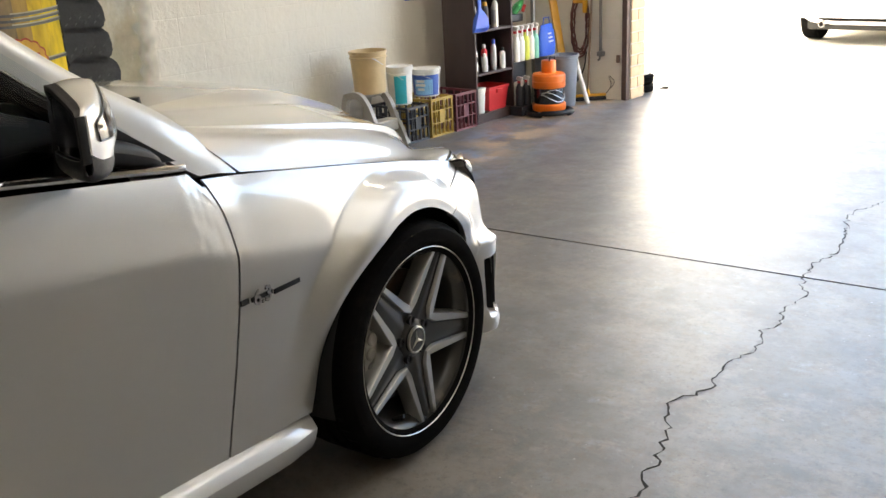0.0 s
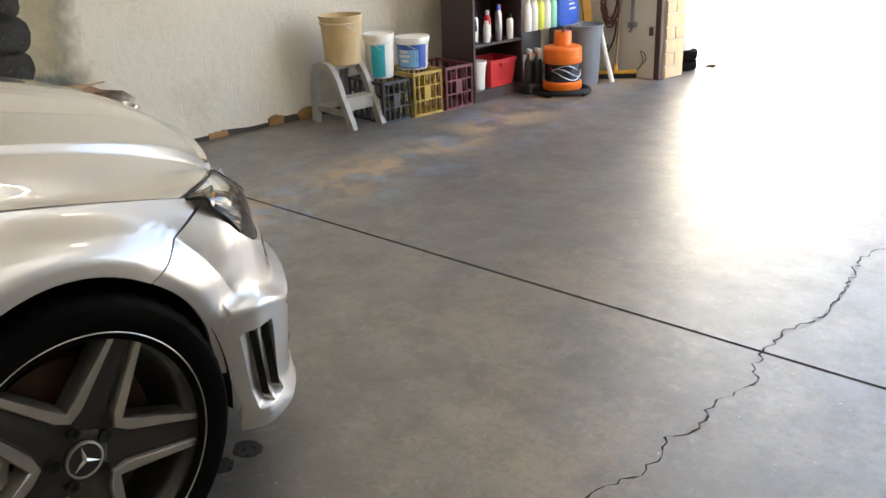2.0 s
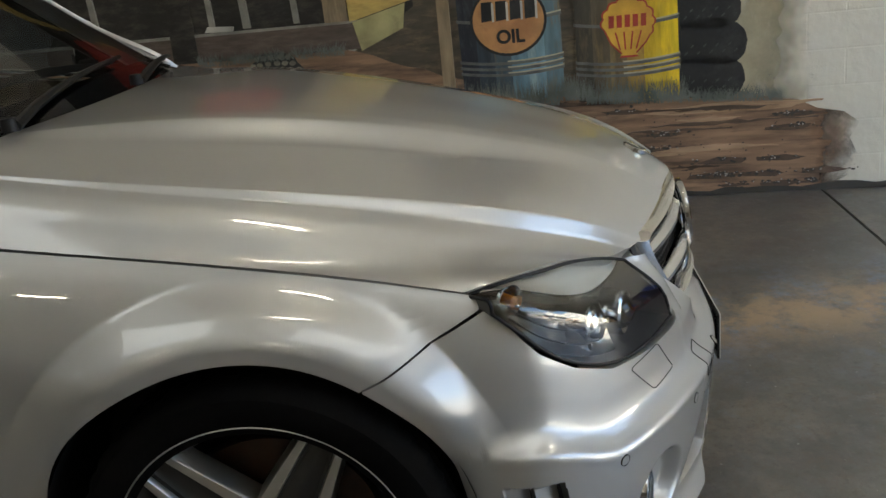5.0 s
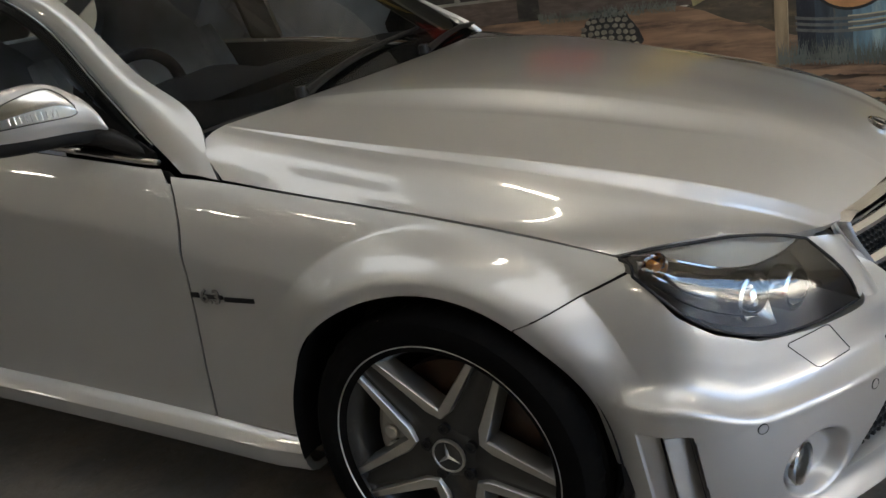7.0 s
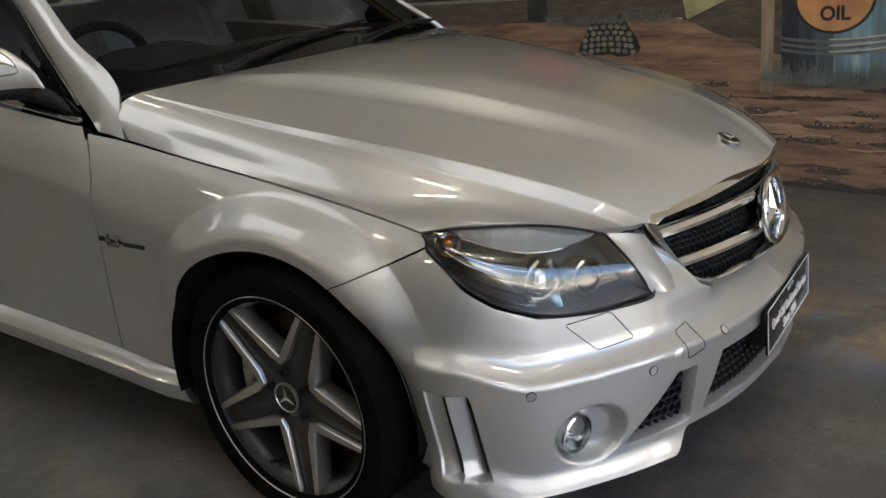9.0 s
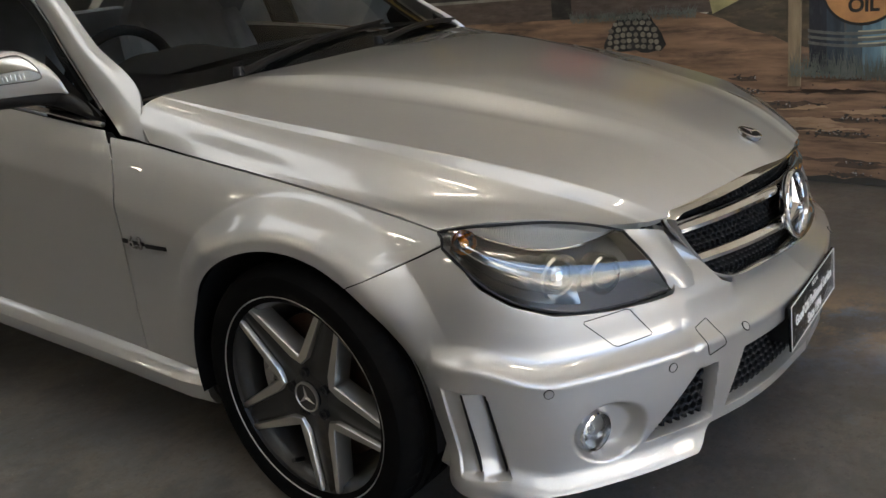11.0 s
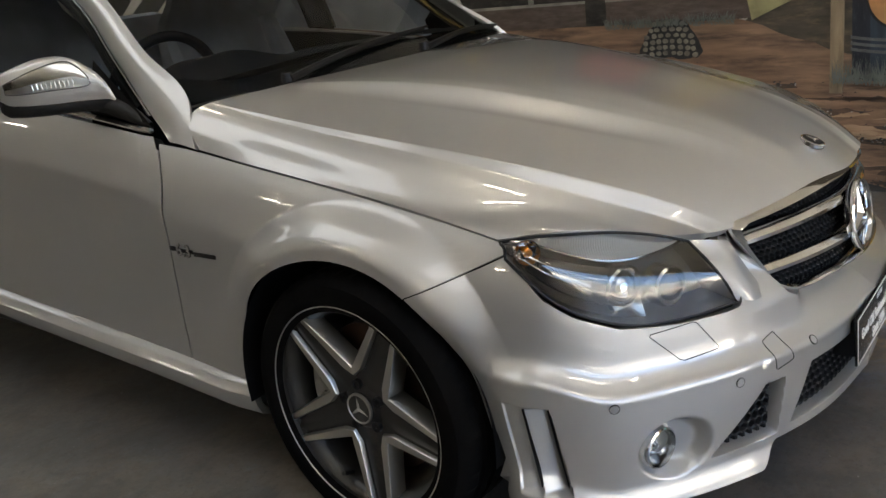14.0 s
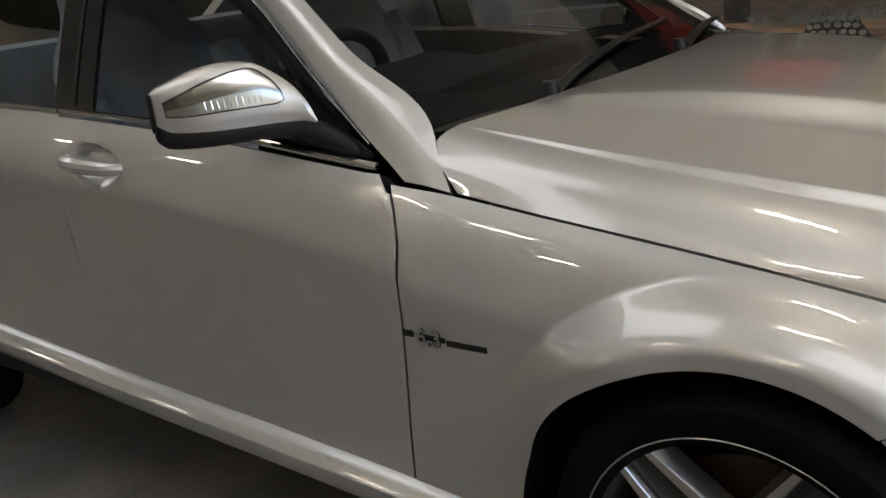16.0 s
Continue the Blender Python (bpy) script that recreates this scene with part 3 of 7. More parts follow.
GT, GBOT = [(0.0, 0.694), (0.15, 0.688), (0.29, 0.673), (0.368, 0.664)], [(0.338, 0.520), (0.31, 0.502), (0.16, 0.494), (0.0, 0.492)]
half = curve([(x, z, 0) for x, z in GT], 24).tolist() + curve([(0.387, 0.652, 0), (0.384, 0.630, 0), (0.352, 0.550, 0)], 12).tolist() + curve([(x, z, 0) for x, z in GBOT], 24).tolist()
loop = [(x, z) for x, z, _ in half] + [(-x, z) for x, z, _ in reversed(half)][1:-1]
bm = bmesh.new()
rows = []
for x, z in loop:
    inx, inz = x * 0.972, 0.592 + (z - 0.592) * 0.90
    rows.append([bm.verts.new(grille_place(*p)) for p in ((x * 1.012, 0.592 + (z - 0.592) * 1.03, -0.012), (x, z, 0.008), (inx + (x - inx) * 0.5, inz + (z - inz) * 0.5, 0.013), (inx, inz, 0.004), (inx, inz, -0.03))])
for a, b in zip(rows, rows[1:] + rows[:1]):
    for k in range(4):
        bm.faces.new((a[k], a[k + 1], b[k + 1], b[k]))
part("grille_frame", bm, M_CHROME, grille, "chrome grille surround")
for z, drop in ((0.637, 0.012), (0.556, 0.004)):
    h = grille_half(z) - 0.010
    pts = [(x, z - drop * (abs(x) / h) ** 2) for x in np.linspace(-h, h, 41)]
    bm = bmesh.new()
    rows = []
    for x, zz in pts:
        rows.append([bm.verts.new(grille_place(x, zz + dz, l)) for dz, l in ((-0.014, -0.014), (-0.012, 0.004), (-0.008, 0.010), (0.000, 0.011), (0.009, 0.004), (0.012, -0.004), (0.012, -0.016))])
    for a, b in zip(rows[:-1], rows[1:]):
        for k in range(6):
            bm.faces.new((a[k], a[k + 1], b[k + 1], b[k]))
    part("slat", bm, M_CHROME, grille, "broad chrome slat")
spots = []
r = 0.0085
for row in range(16):
    for col in range(-27, 28):
        u, w = (col + 0.5 * (row % 2)) * r * 1.74, 0.503 + row * r * 1.5
        if abs(u) < grille_half(w) - 0.014 and w < 0.684 - 0.3 * abs(u) ** 1.5:
            spots.append((u, w))
honeycomb("grille_mesh", spots, r, lambda u, w: grille_place(u, w, -0.026), grille)
GK = np.array([[grille_place(f * grille_half(z), z, -0.052) for f in np.linspace(-1, 1, 24)] for z in np.linspace(0.49, 0.69, 8)])
panel("grille_backing", GK, M_BLACK, grille, (0, 1, 0), 0)
# round three-pointed emblem
m = Matrix.Translation(grille_place(0, 0.585, 0.013)) @ Matrix(((-1, 0, 0, 0), (0, -0.1, 0.995, 0), (0, 0.995, 0.1, 0), (0, 0, 0, 1)))
emb = part("emblem_ring", lathe([(0.080, -0.008), (0.084, 0.002), (0.083, 0.008), (0.079, 0.011), (0.074, 0.010), (0.071, 0.004), (0.071, -0.01)], 56, m=m), M_CHROME, grille, "round chrome emblem")
part("emblem_base", lathe([(0.072, -0.012), (0.0, -0.012)], 40, m=m), M_GLOSSBLACK, grille)


def star(bm, R, w, h, m, up=math.pi / 2):
    top = bm.verts.new(m @ V((0, 0, h)))
    rim = []
    for k in range(3):
        a = up + k * math.tau / 3
        rim.append(bm.verts.new(m @ V((R * math.cos(a), R * math.sin(a), h * 0.15))))
        b = a + math.pi / 3
        rim.append(bm.verts.new(m @ V((w * math.cos(b), w * math.sin(b), 0))))
    for k in range(6):
        bm.faces.new((top, rim[k], rim[(k + 1) % 6]))
    return bm


part("star", star(bmesh.new(), 0.073, 0.0125, 0.012, m), M_CHROME, grille, smooth=False)
# small round badge on the bonnet
m = Matrix.Translation((0.0, 0.741, 0.7535)) @ V((0, 0.46, 1)).normalized().to_track_quat("Z", "Y").to_matrix().to_4x4()
bad = part("bonnet_badge", lathe([(0.0, 0.004), (0.016, 0.004), (0.0235, 0.003), (0.026, 0.004), (0.029, 0.002), (0.030, -0.006)], 40, m=m), M_CHROME, car, "small round chrome badge")
part("badge_face", lathe([(0.0, 0.0048), (0.0225, 0.0042)], 32, m=m), M_GREY, bad)
part("badge_star", star(bmesh.new(), 0.021, 0.004, 0.003, m @ Matrix.Translation((0, 0, 0.0046))), M_CHROME, bad, smooth=False)

# sign on the number-plate mount
PLM = Matrix.Translation((0.0, 0.884, 0.350)) @ Matrix(((-1, 0, 0, 0), (0, 0, 1, 0), (0, 1, 0, 0), (0, 0, 0, 1))) @ Matrix.Rotation(radians(3), 4, "Z")
M_PLATE = material("plate_black", (0.012, 0.012, 0.012), 0.25, coat=0.4)
sign = part("plate_sign", box((-0.187, -0.058, -0.004), (0.187, 0.058, 0.003), 0.004, PLM), M_PLATE, car, "black advertising plate with white lettering")
bm = bmesh.new()
for lo, hi in (((-0.183, 0.0535, 0.003), (0.183, 0.056, 0.0045)), ((-0.183, -0.056, 0.003), (0.183, -0.0535, 0.0045)), ((-0.1855, -0.056, 0.003), (-0.183, 0.056, 0.0045)), ((0.183, -0.056, 0.003), (0.1855, 0.056, 0.0045))):
    add_box(bm, lo, hi, 0, PLM)
part("border", bm, M_WHITE, sign, smooth=False)
words("Good Old Fashioned Service", 0.0262, M_WHITE, sign, PLM @ pose(0, 0.004, 0.0042) @ Matrix.Diagonal((1.0, 1.35, 1, 1)), bold=0.0006)
words("Since 1994", 0.0262, M_WHITE, sign, PLM @ pose(0, -0.033, 0.0042) @ Matrix.Diagonal((1.0, 1.35, 1, 1)), bold=0.0006)
words("N S W", 0.017, M_WHITE, sign, PLM @ pose(0.01, 0.040, 0.0042))
part("plate_mount", box((-0.17, -0.045, -0.06), (0.17, 0.045, -0.004), 0.006, PLM), M_BLACK, car)

# wheel-arch linings and the dark inside
for sx in (1, -1):
    for yc in (0.0, REAR):
        bm = bmesh.new()
        add_lathe(bm, [(0.372, 0.80), (0.385, 0.60), (0.385, 0.50), (0.0, 0.50)], 40, "x", (0, yc, HUB[0] if yc == 0 else REARZ), radians(-8), radians(190))
        if sx < 0:
            bmesh.ops.transform(bm, matrix=Matrix.Diagonal((-1, 1, 1, 1)), verts=bm.verts)
        part("arch_lining", bm, M_BLACK, car, "black wheel-arch lining")
part("engine_bay", box((-0.49, -0.55, 0.28), (0.49, 0.56, 0.56), 0.02), M_BLACK, car)
part("underbody", box((-0.72, -3.4, 0.22), (0.72, -0.40, 0.34), 0.03), M_BLACK, car)
GI = np.array([[(side(y, z) - 0.025, y, z) for z in np.linspace(0.37, belt(y) - 0.03, 12)] for y in np.linspace(-2.36, -0.40, 40)])
for g, sx in ((GI, 1), (flip_x(GI), -1)):
    panel("inner_panel", g, M_BLACK, car, (sx, 0, 0), 0)

# sills
SILL = [(0.690, -0.105), (0.735, -0.101), (0.758, -0.090), (0.772, -0.066), (0.779, -0.037), (0.7795, -0.034), (0.778, -0.031), (0.766, -0.014), (0.764, -0.012), (0.756, -0.005), (0.742, -0.001)]
for sx in (1, -1):
    G = np.array([[(x * sx + sx * 0.014 * step(0.7, 1.7, -y) - sx * 0.012 * step(-0.50, -0.40, y), y + (0.02 * (z + 0.1) if y > -0.42 else 0), z + sill_top(y)) for x, z in SILL] for y in np.linspace(-2.44, -0.398, 50)])
    panel("sill", G, M_PAINT, car, (sx, 0, 0), 0.02, "silver side sill")

# ---------------------------------------------------------------- wheels
def wheel_mesh_set():
    """One wheel about its own centre, facing +x; returns its root."""
    root = new("wheel")
    tagged(root, "five-spoke alloy wheel with a low black tyre")
    # tyre with shoulder blocks and grooves
    prof = [(0.238, 0.012), (0.252, 0.020), (0.268, 0.026), (0.285, 0.028), (0.302, 0.024), (0.312, 0.014)]
    bm = bmesh.new()
    n = 96
    rings = []
    for k in range(n):
        a = math.tau * k / n
        cut = 0.006 if k % 2 else 0.0
        P = [(r, h) for r, h in prof]
        P += [(0.3185 - cut, 0.004), (0.3225 - cut, -0.010), (0.3230 - cut, -0.030), (0.3150, -0.033), (0.3150, -0.042), (0.3232, -0.045)]
        P += [(0.3235 - cut * 0.6, -0.075), (0.3155, -0.078), (0.3155, -0.088), (0.3235, -0.091), (0.3235 - cut * 0.6, -0.130), (0.3155, -0.133), (0.3155, -0.143), (0.3232, -0.146), (0.322 - cut, -0.19), (0.312, -0.212), (0.285, -0.226), (0.245, -0.215)]
        c, s = math.cos(a), math.sin(a)
        rings.append([bm.verts.new((h, r * c, r * s)) for r, h in P])
    for k in range(n):
        a, b = rings[k], rings[(k + 1) % n]
        for i in range(len(a) - 1):
            bm.faces.new((a[i], a[i + 1], b[i + 1], b[i]))
    part("tyre", bm, M_RUBBER, root, "black low-profile tyre", angle=28)
    rim = part("rim", lathe([(0.236, -0.21), (0.228, -0.20), (0.222, -0.15), (0.2225, -0.03), (0.232, -0.008), (0.243, 0.000), (0.2445, 0.012)], 72, "x"), M_GREY, root, "dark grey alloy rim barrel")
    part("rim_lip", lathe([(0.2445, 0.010), (0.2505, 0.018), (0.2535, 0.022), (0.2582, 0.019), (0.2592, 0.010), (0.256, 0.002)], 96, "x"), M_ALLOY, root, "bright machined rim edge")
    base = radians(60)
    # each spoke: a dark sunk face between two bright machined edges that meet the next spoke in a V
    RIMP, APEX = np.array((0.2445, 0.0365)), np.array((0.0815, 0.0590))
    for k in range(5):
        m = Matrix.Rotation(base + k * math.tau / 5, 4, "X")    # local: y outwards along the spoke, z across it, x towards the viewer
        dark = bmesh.new()
        rows = []
        for f in np.linspace(0, 1, 9):
            y, w = RIMP + (APEX - RIMP) * f
            x = 0.004 - 0.014 * f
            w -= 0.010
            rows.append([dark.verts.new(m @ V(p)) for p in ((x - 0.03, y, -w - 0.004), (x - 0.006, y, -w), (x - 0.010, y, -w * 0.55), (x - 0.004, y, -w * 0.12), (x - 0.004, y, w * 0.12), (x - 0.010, y, w * 0.55), (x - 0.006, y, w), (x - 0.03, y, w + 0.004))])
        rows.append([dark.verts.new(m @ V((-0.034 if i in (0, 7) else -0.018, 0.035, (-0.05, -0.042, -0.02, -0.005, 0.005, 0.02, 0.042, 0.05)[i]))) for i in range(8)])
        for p, q in zip(rows[:-1], rows[1:]):
            for i in range(7):
                dark.faces.new((p[i], p[i + 1], q[i + 1], q[i]))
        part("spoke", dark, M_GREY, root, "dark grey spoke face", angle=25)
        bright = bmesh.new()
        half = math.pi / 5
        for sg in (1, -1):
            rows = []
            for f in (0, 0.25, 0.5, 0.75, 0.9, 1.0):
                y, w = RIMP + (APEX - RIMP) * f
                x = 0.006 - 0.014 * f
                wid = 0.0150 + 0.010 * f
                # the last row lies on the line half way to the next spoke
                if f == 1.0:
                    iy, iw = y - wid * 0.75, (y - wid * 0.75) * math.tan(half)
                    P = ((x - 0.045, y + 0.004, (y + 0.004) * math.tan(half)), (x - 0.003, y, y * math.tan(half)), (x, y - 0.003, (y - 0.003) * math.tan(half)), (x, iy + 0.002, (iy + 0.002) * math.tan(half)), (x - 0.004, iy, iw), (x - 0.014, iy - 0.001, iw))
                else:
                    P = ((x - 0.045, y, w + 0.004), (x - 0.003, y, w), (x, y, w - 0.002), (x, y - 0.004 * f, w - wid + 0.002), (x - 0.003, y - 0.004 * f, w - wid), (x - 0.014, y - 0.004 * f, w - wid - 0.001))
                rows.append([bright.verts.new(m @ V((p[0], p[1], p[2] * sg))) for p in P])
            for p, q in zip(rows[:-1], rows[1:]):
                for i in range(5):
                    bright.faces.new((p[i], p[i + 1], q[i + 1], q[i]))
        part("spoke_edge", bright, M_ALLOY, root, "bright machined spoke edges", angle=30)
    cap = part("centre_cap", lathe([(0.075, -0.05), (0.062, -0.022), (0.050, -0.014), (0.037, -0.012), (0.0365, -0.004), (0.033, -0.001), (0.0, 0.001)], 40, "x"), M_GREY, root, "round centre cap")
    part("cap_ring", lathe([(0.0372, -0.006), (0.0372, 0.000), (0.0335, 0.0015), (0.0325, -0.001)], 40, "x"), M_ALLOY, root)
    mm = Matrix.Rotation(radians(90), 4, "Y") @ Matrix.Rotation(radians(-25), 4, "Z")
    part("cap_star", star(bmesh.new(), 0.031, 0.006, 0.005, mm), M_ALLOY, root, smooth=False)
    for k in range(5):
        a = base + (k + 0.5) * math.tau / 5
        part("bolt", lathe([(0.0, -0.012), (0.007, -0.012), (0.0075, -0.009), (0.0125, -0.008), (0.0130, -0.034)], 14, "x", (0, 0.056 * math.cos(a), 0.056 * math.sin(a))), M_BLACK, root)
    part("valve", tube([(0.004, 0.205 * math.cos(-2.0), 0.205 * math.sin(-2.0)), (-0.03, 0.222 * math.cos(-2.0), 0.222 * math.sin(-2.0))], 0.006, 8), M_BLACK, root)
    # brake disc and caliper
    part("brake_disc", lathe([(0.075, -0.075), (0.09, -0.073), (0.18, -0.073), (0.181, -0.085), (0.181, -0.10)], 64, "x"), M_DISC, root, "rust-tinged brake disc")
    bm = bmesh.new()
    prof = [(0.120, -0.075), (0.118, -0.050), (0.128, -0.038), (0.178, -0.036), (0.192, -0.045), (0.196, -0.085)]
    add_lathe(bm, prof, 22, "x", a0=radians(152), a1=radians(212))
    cal = part("caliper", bm, M_CALIPER, root, "grey brake caliper")
    for k in range(4):
        a = radians(160 + k * 14.5)
        part("piston_boss", lathe([(0.017, -0.040), (0.017, -0.032), (0.013, -0.029), (0, -0.029)], 16, "x", (0, 0.155 * math.cos(a), 0.155 * math.sin(a))), M_CALIPER, root)
    for k in range(3):
        a = radians(175 + k * 5)
        part("mark", box((-0.0362, -0.008, -0.003), (-0.0352, 0.008, 0.003), 0, Matrix.Rotation(a, 4, "X") @ Matrix.Translation((0, 0.150, 0))), M_BLACK, root)
    return root


wheel = wheel_mesh_set()
wheel.parent = car
WX = 0.862
wheel.matrix_basis = pose(WX, 0, 0.3235, 0, 0, -2)
for m in (pose(WX, REAR, 0.3235), pose(-WX, 0, 0.3235, 0, 0, 178), pose(-WX, REAR, 0.3235, 0, 0, 180)):
    copy_thing(wheel, m)

# ---------------------------------------------------------------- glasshouse
SCREEN_R = [(0.720, -0.572, 0.996), (0.681, -0.768, 1.130), (0.637, -0.966, 1.283), (0.583, -1.235, 1.412)]
SCREEN_M = [(0.0, -0.450, 1.000), (0.0, -0.66, 1.150), (0.0, -0.90, 1.290), (0.0, -1.15, 1.440)]
SCREEN_Q = [(0.38, -0.480, 0.998), (0.37, -0.68, 1.141), (0.355, -0.915, 1.280), (0.33, -1.17, 1.432)]
screen = panel("windscreen", loft(mirror_lines([SCREEN_M, SCREEN_Q, SCREEN_R]), 48, 24), M_GLASS, car, (0, 1, 1), 0, "tinted windscreen")
screen.visible_shadow = False
# black ceramic edge along the foot of the screen
E1 = [(0, -0.440, 0.993), (0.38, -0.470, 0.991), (0.60, -0.514, 0.990), (0.722, -0.560, 0.990)]
E2 = [(0, -0.515, 1.047), (0.37, -0.540, 1.042), (0.57, -0.585, 1.035), (0.690, -0.665, 1.062)]
G = np.stack([curve(E1, 30), curve(E2, 30)]) - np.array([0, 0.004, 0.004])
panel("screen_edge", np.concatenate([flip_x(G)[:, ::-1], G[:, 1:]], 1), M_GLOSSBLACK, car, (0, 1, 1), 0)
# scuttle under the wipers
part("screen_scuttle", box((-0.64, -0.56, 0.93), (0.64, -0.50, 0.965), 0.01), M_BLACK, car, "black scuttle under the wipers")

PIN = [(0.785, -0.499, 0.895), (0.757, -0.536, 0.947), (0.724, -0.567, 0.997), (0.683, -0.766, 1.134), (0.639, -0.963, 1.288), (0.585, -1.233, 1.416)]
POUT = [(0.784, -0.598, 0.912), (0.773, -0.630, 0.935), (0.760, -0.682, 0.975), (0.716, -0.850, 1.112), (0.668, -1.030, 1.262), (0.642, -1.285, 1.404)]
PMID = [tuple((np.array(a) + np.array(b)) / 2 + np.array((k, k, k * 1.2))) for a, b, k in zip(PIN, POUT, (0.002, 0.003, 0.007, 0.009, 0.009, 0.008))]
for sx in (1, -1):
    G = loft([PIN, PMID, POUT], 12, 40)
    panel("windscreen_pillar", G if sx > 0 else flip_x(G), M_PAINT, car, (sx, 1, 1), 0.012, "silver windscreen pillar")
    ch = [(x + 0.003, y - 0.006, z - 0.002) for x, y, z in curve(POUT, 40)[5:]]
    part("windscreen_chrome", tube([(x * sx, y, z) for x, y, z in ch], 0.0045, 6), M_CHROME, car, "thin chrome window strip")
    bl = [(x - 0.002, y - 0.024, z - 0.012) for x, y, z in curve(POUT, 40)[7:]]
    part("windscreen_rubber", tube([(x * sx, y, z) for x, y, z in bl], 0.017, 8), M_BLACK, car)

# roof, rear pillars, rear screen, boot
ROOF = [
    [(0, -1.18, 1.418), (0, -1.5, 1.440), (0, -2.0, 1.430), (0, -2.45, 1.375)],
    [(0.30, -1.195, 1.408), (0.30, -1.5, 1.428), (0.30, -2.0, 1.420), (0.30, -2.43, 1.366)],
    [(0.51, -1.235, 1.386), (0.52, -1.5, 1.402), (0.52, -2.0, 1.395), (0.51, -2.40, 1.345)],
    [(0.588, -1.285, 1.382), (0.600, -1.5, 1.372), (0.600, -2.0, 1.366), (0.585, -2.38, 1.32)],
]
panel("roof", loft(mirror_lines(ROOF), 40, 24), M_PAINT, car, (0, 0, 1), 0.012, "silver roof")
REARGLASS = [[(0, -2.455, 1.372), (0, -2.95, 1.10)], [(0.49, -2.42, 1.345), (0.58, -2.95, 1.075)]]
panel("rear_screen", loft(mirror_lines(REARGLASS), 20, 10), M_GLASS, car, (0, -1, 1), 0)
BOOT = [[(0, -2.96, 1.098), (0, -3.4, 1.09), (0, -3.66, 1.06)], [(0.40, -2.96, 1.092), (0.40, -3.38, 1.085), (0.40, -3.63, 1.055)], [(0.66, -2.96, 1.075), (0.66, -3.3, 1.072), (0.62, -3.56, 1.045)]]
panel("boot_lid", loft(mirror_lines(BOOT), 30, 14), M_PAINT, car, (0, 0, 1), 0.012)
TAIL = [[(0, -3.665, 1.055), (0, -3.70, 0.9), (0, -3.69, 0.75), (0, -3.73, 0.62), (0, -3.72, 0.42), (0, -3.66, 0.30)], [(0.45, -3.625, 1.05), (0.45, -3.665, 0.9), (0.45, -3.66, 0.75), (0.45, -3.70, 0.62), (0.45, -3.69, 0.42), (0.45, -3.62, 0.30)], [(0.68, -3.52, 1.04), (0.72, -3.56, 0.9), (0.735, -3.56, 0.75), (0.755, -3.58, 0.62), (0.755, -3.57, 0.42), (0.73, -3.52, 0.30)], [(0.725, -3.42, 1.035), (0.765, -3.45, 0.9), (0.785, -3.45, 0.75), (0.80, -3.46, 0.62), (0.80, -3.45, 0.46), (0.77, -3.44, 0.32)]]
panel("rear_bumper", loft(mirror_lines(TAIL), 40, 30), M_PAINT, car, (0, -1, 0), 0.012)
for sx in (1, -1):
    G = loft([[(0.42, -3.64, 0.95), (0.62, -3.59, 0.96), (0.76, -3.46, 0.97)], [(0.43, -3.675, 0.80), (0.64, -3.62, 0.80), (0.785, -3.47, 0.82)]], 8, 16) + np.array([0.006, -0.012, 0])
    panel("tail_lamp", G if sx > 0 else flip_x(G), M_RED, car, (sx, -1, 0), 0.03, "red tail lamp")
    QP = [[(0.585, -2.36, 1.335), (0.60, -2.55, 1.28), (0.64, -2.95, 1.082)], [(0.62, -2.34, 1.30), (0.655, -2.50, 1.24), (0.70, -2.80, 1.092)]]
    G = loft(QP, 8, 16)
    panel("rear_pillar", G if sx > 0 else flip_x(G), M_PAINT, car, (sx, 0, 1), 0.012)

# door windows, pillars between them, chrome and handles
def window_x(y, z):
    f = (z - belt(y)) / 0.33
    return side(y, belt(y)) - 0.012 - 0.115 * f - 0.02 * f * f


def window_top(y):
    return value(y, (-2.45, -2.3, -2.0, -1.6, -1.35, -1.27, -1.02, -0.86, -0.72), (1.25, 1.315, 1.352, 1.366, 1.366, 1.355, 1.235, 1.110, 0.985))


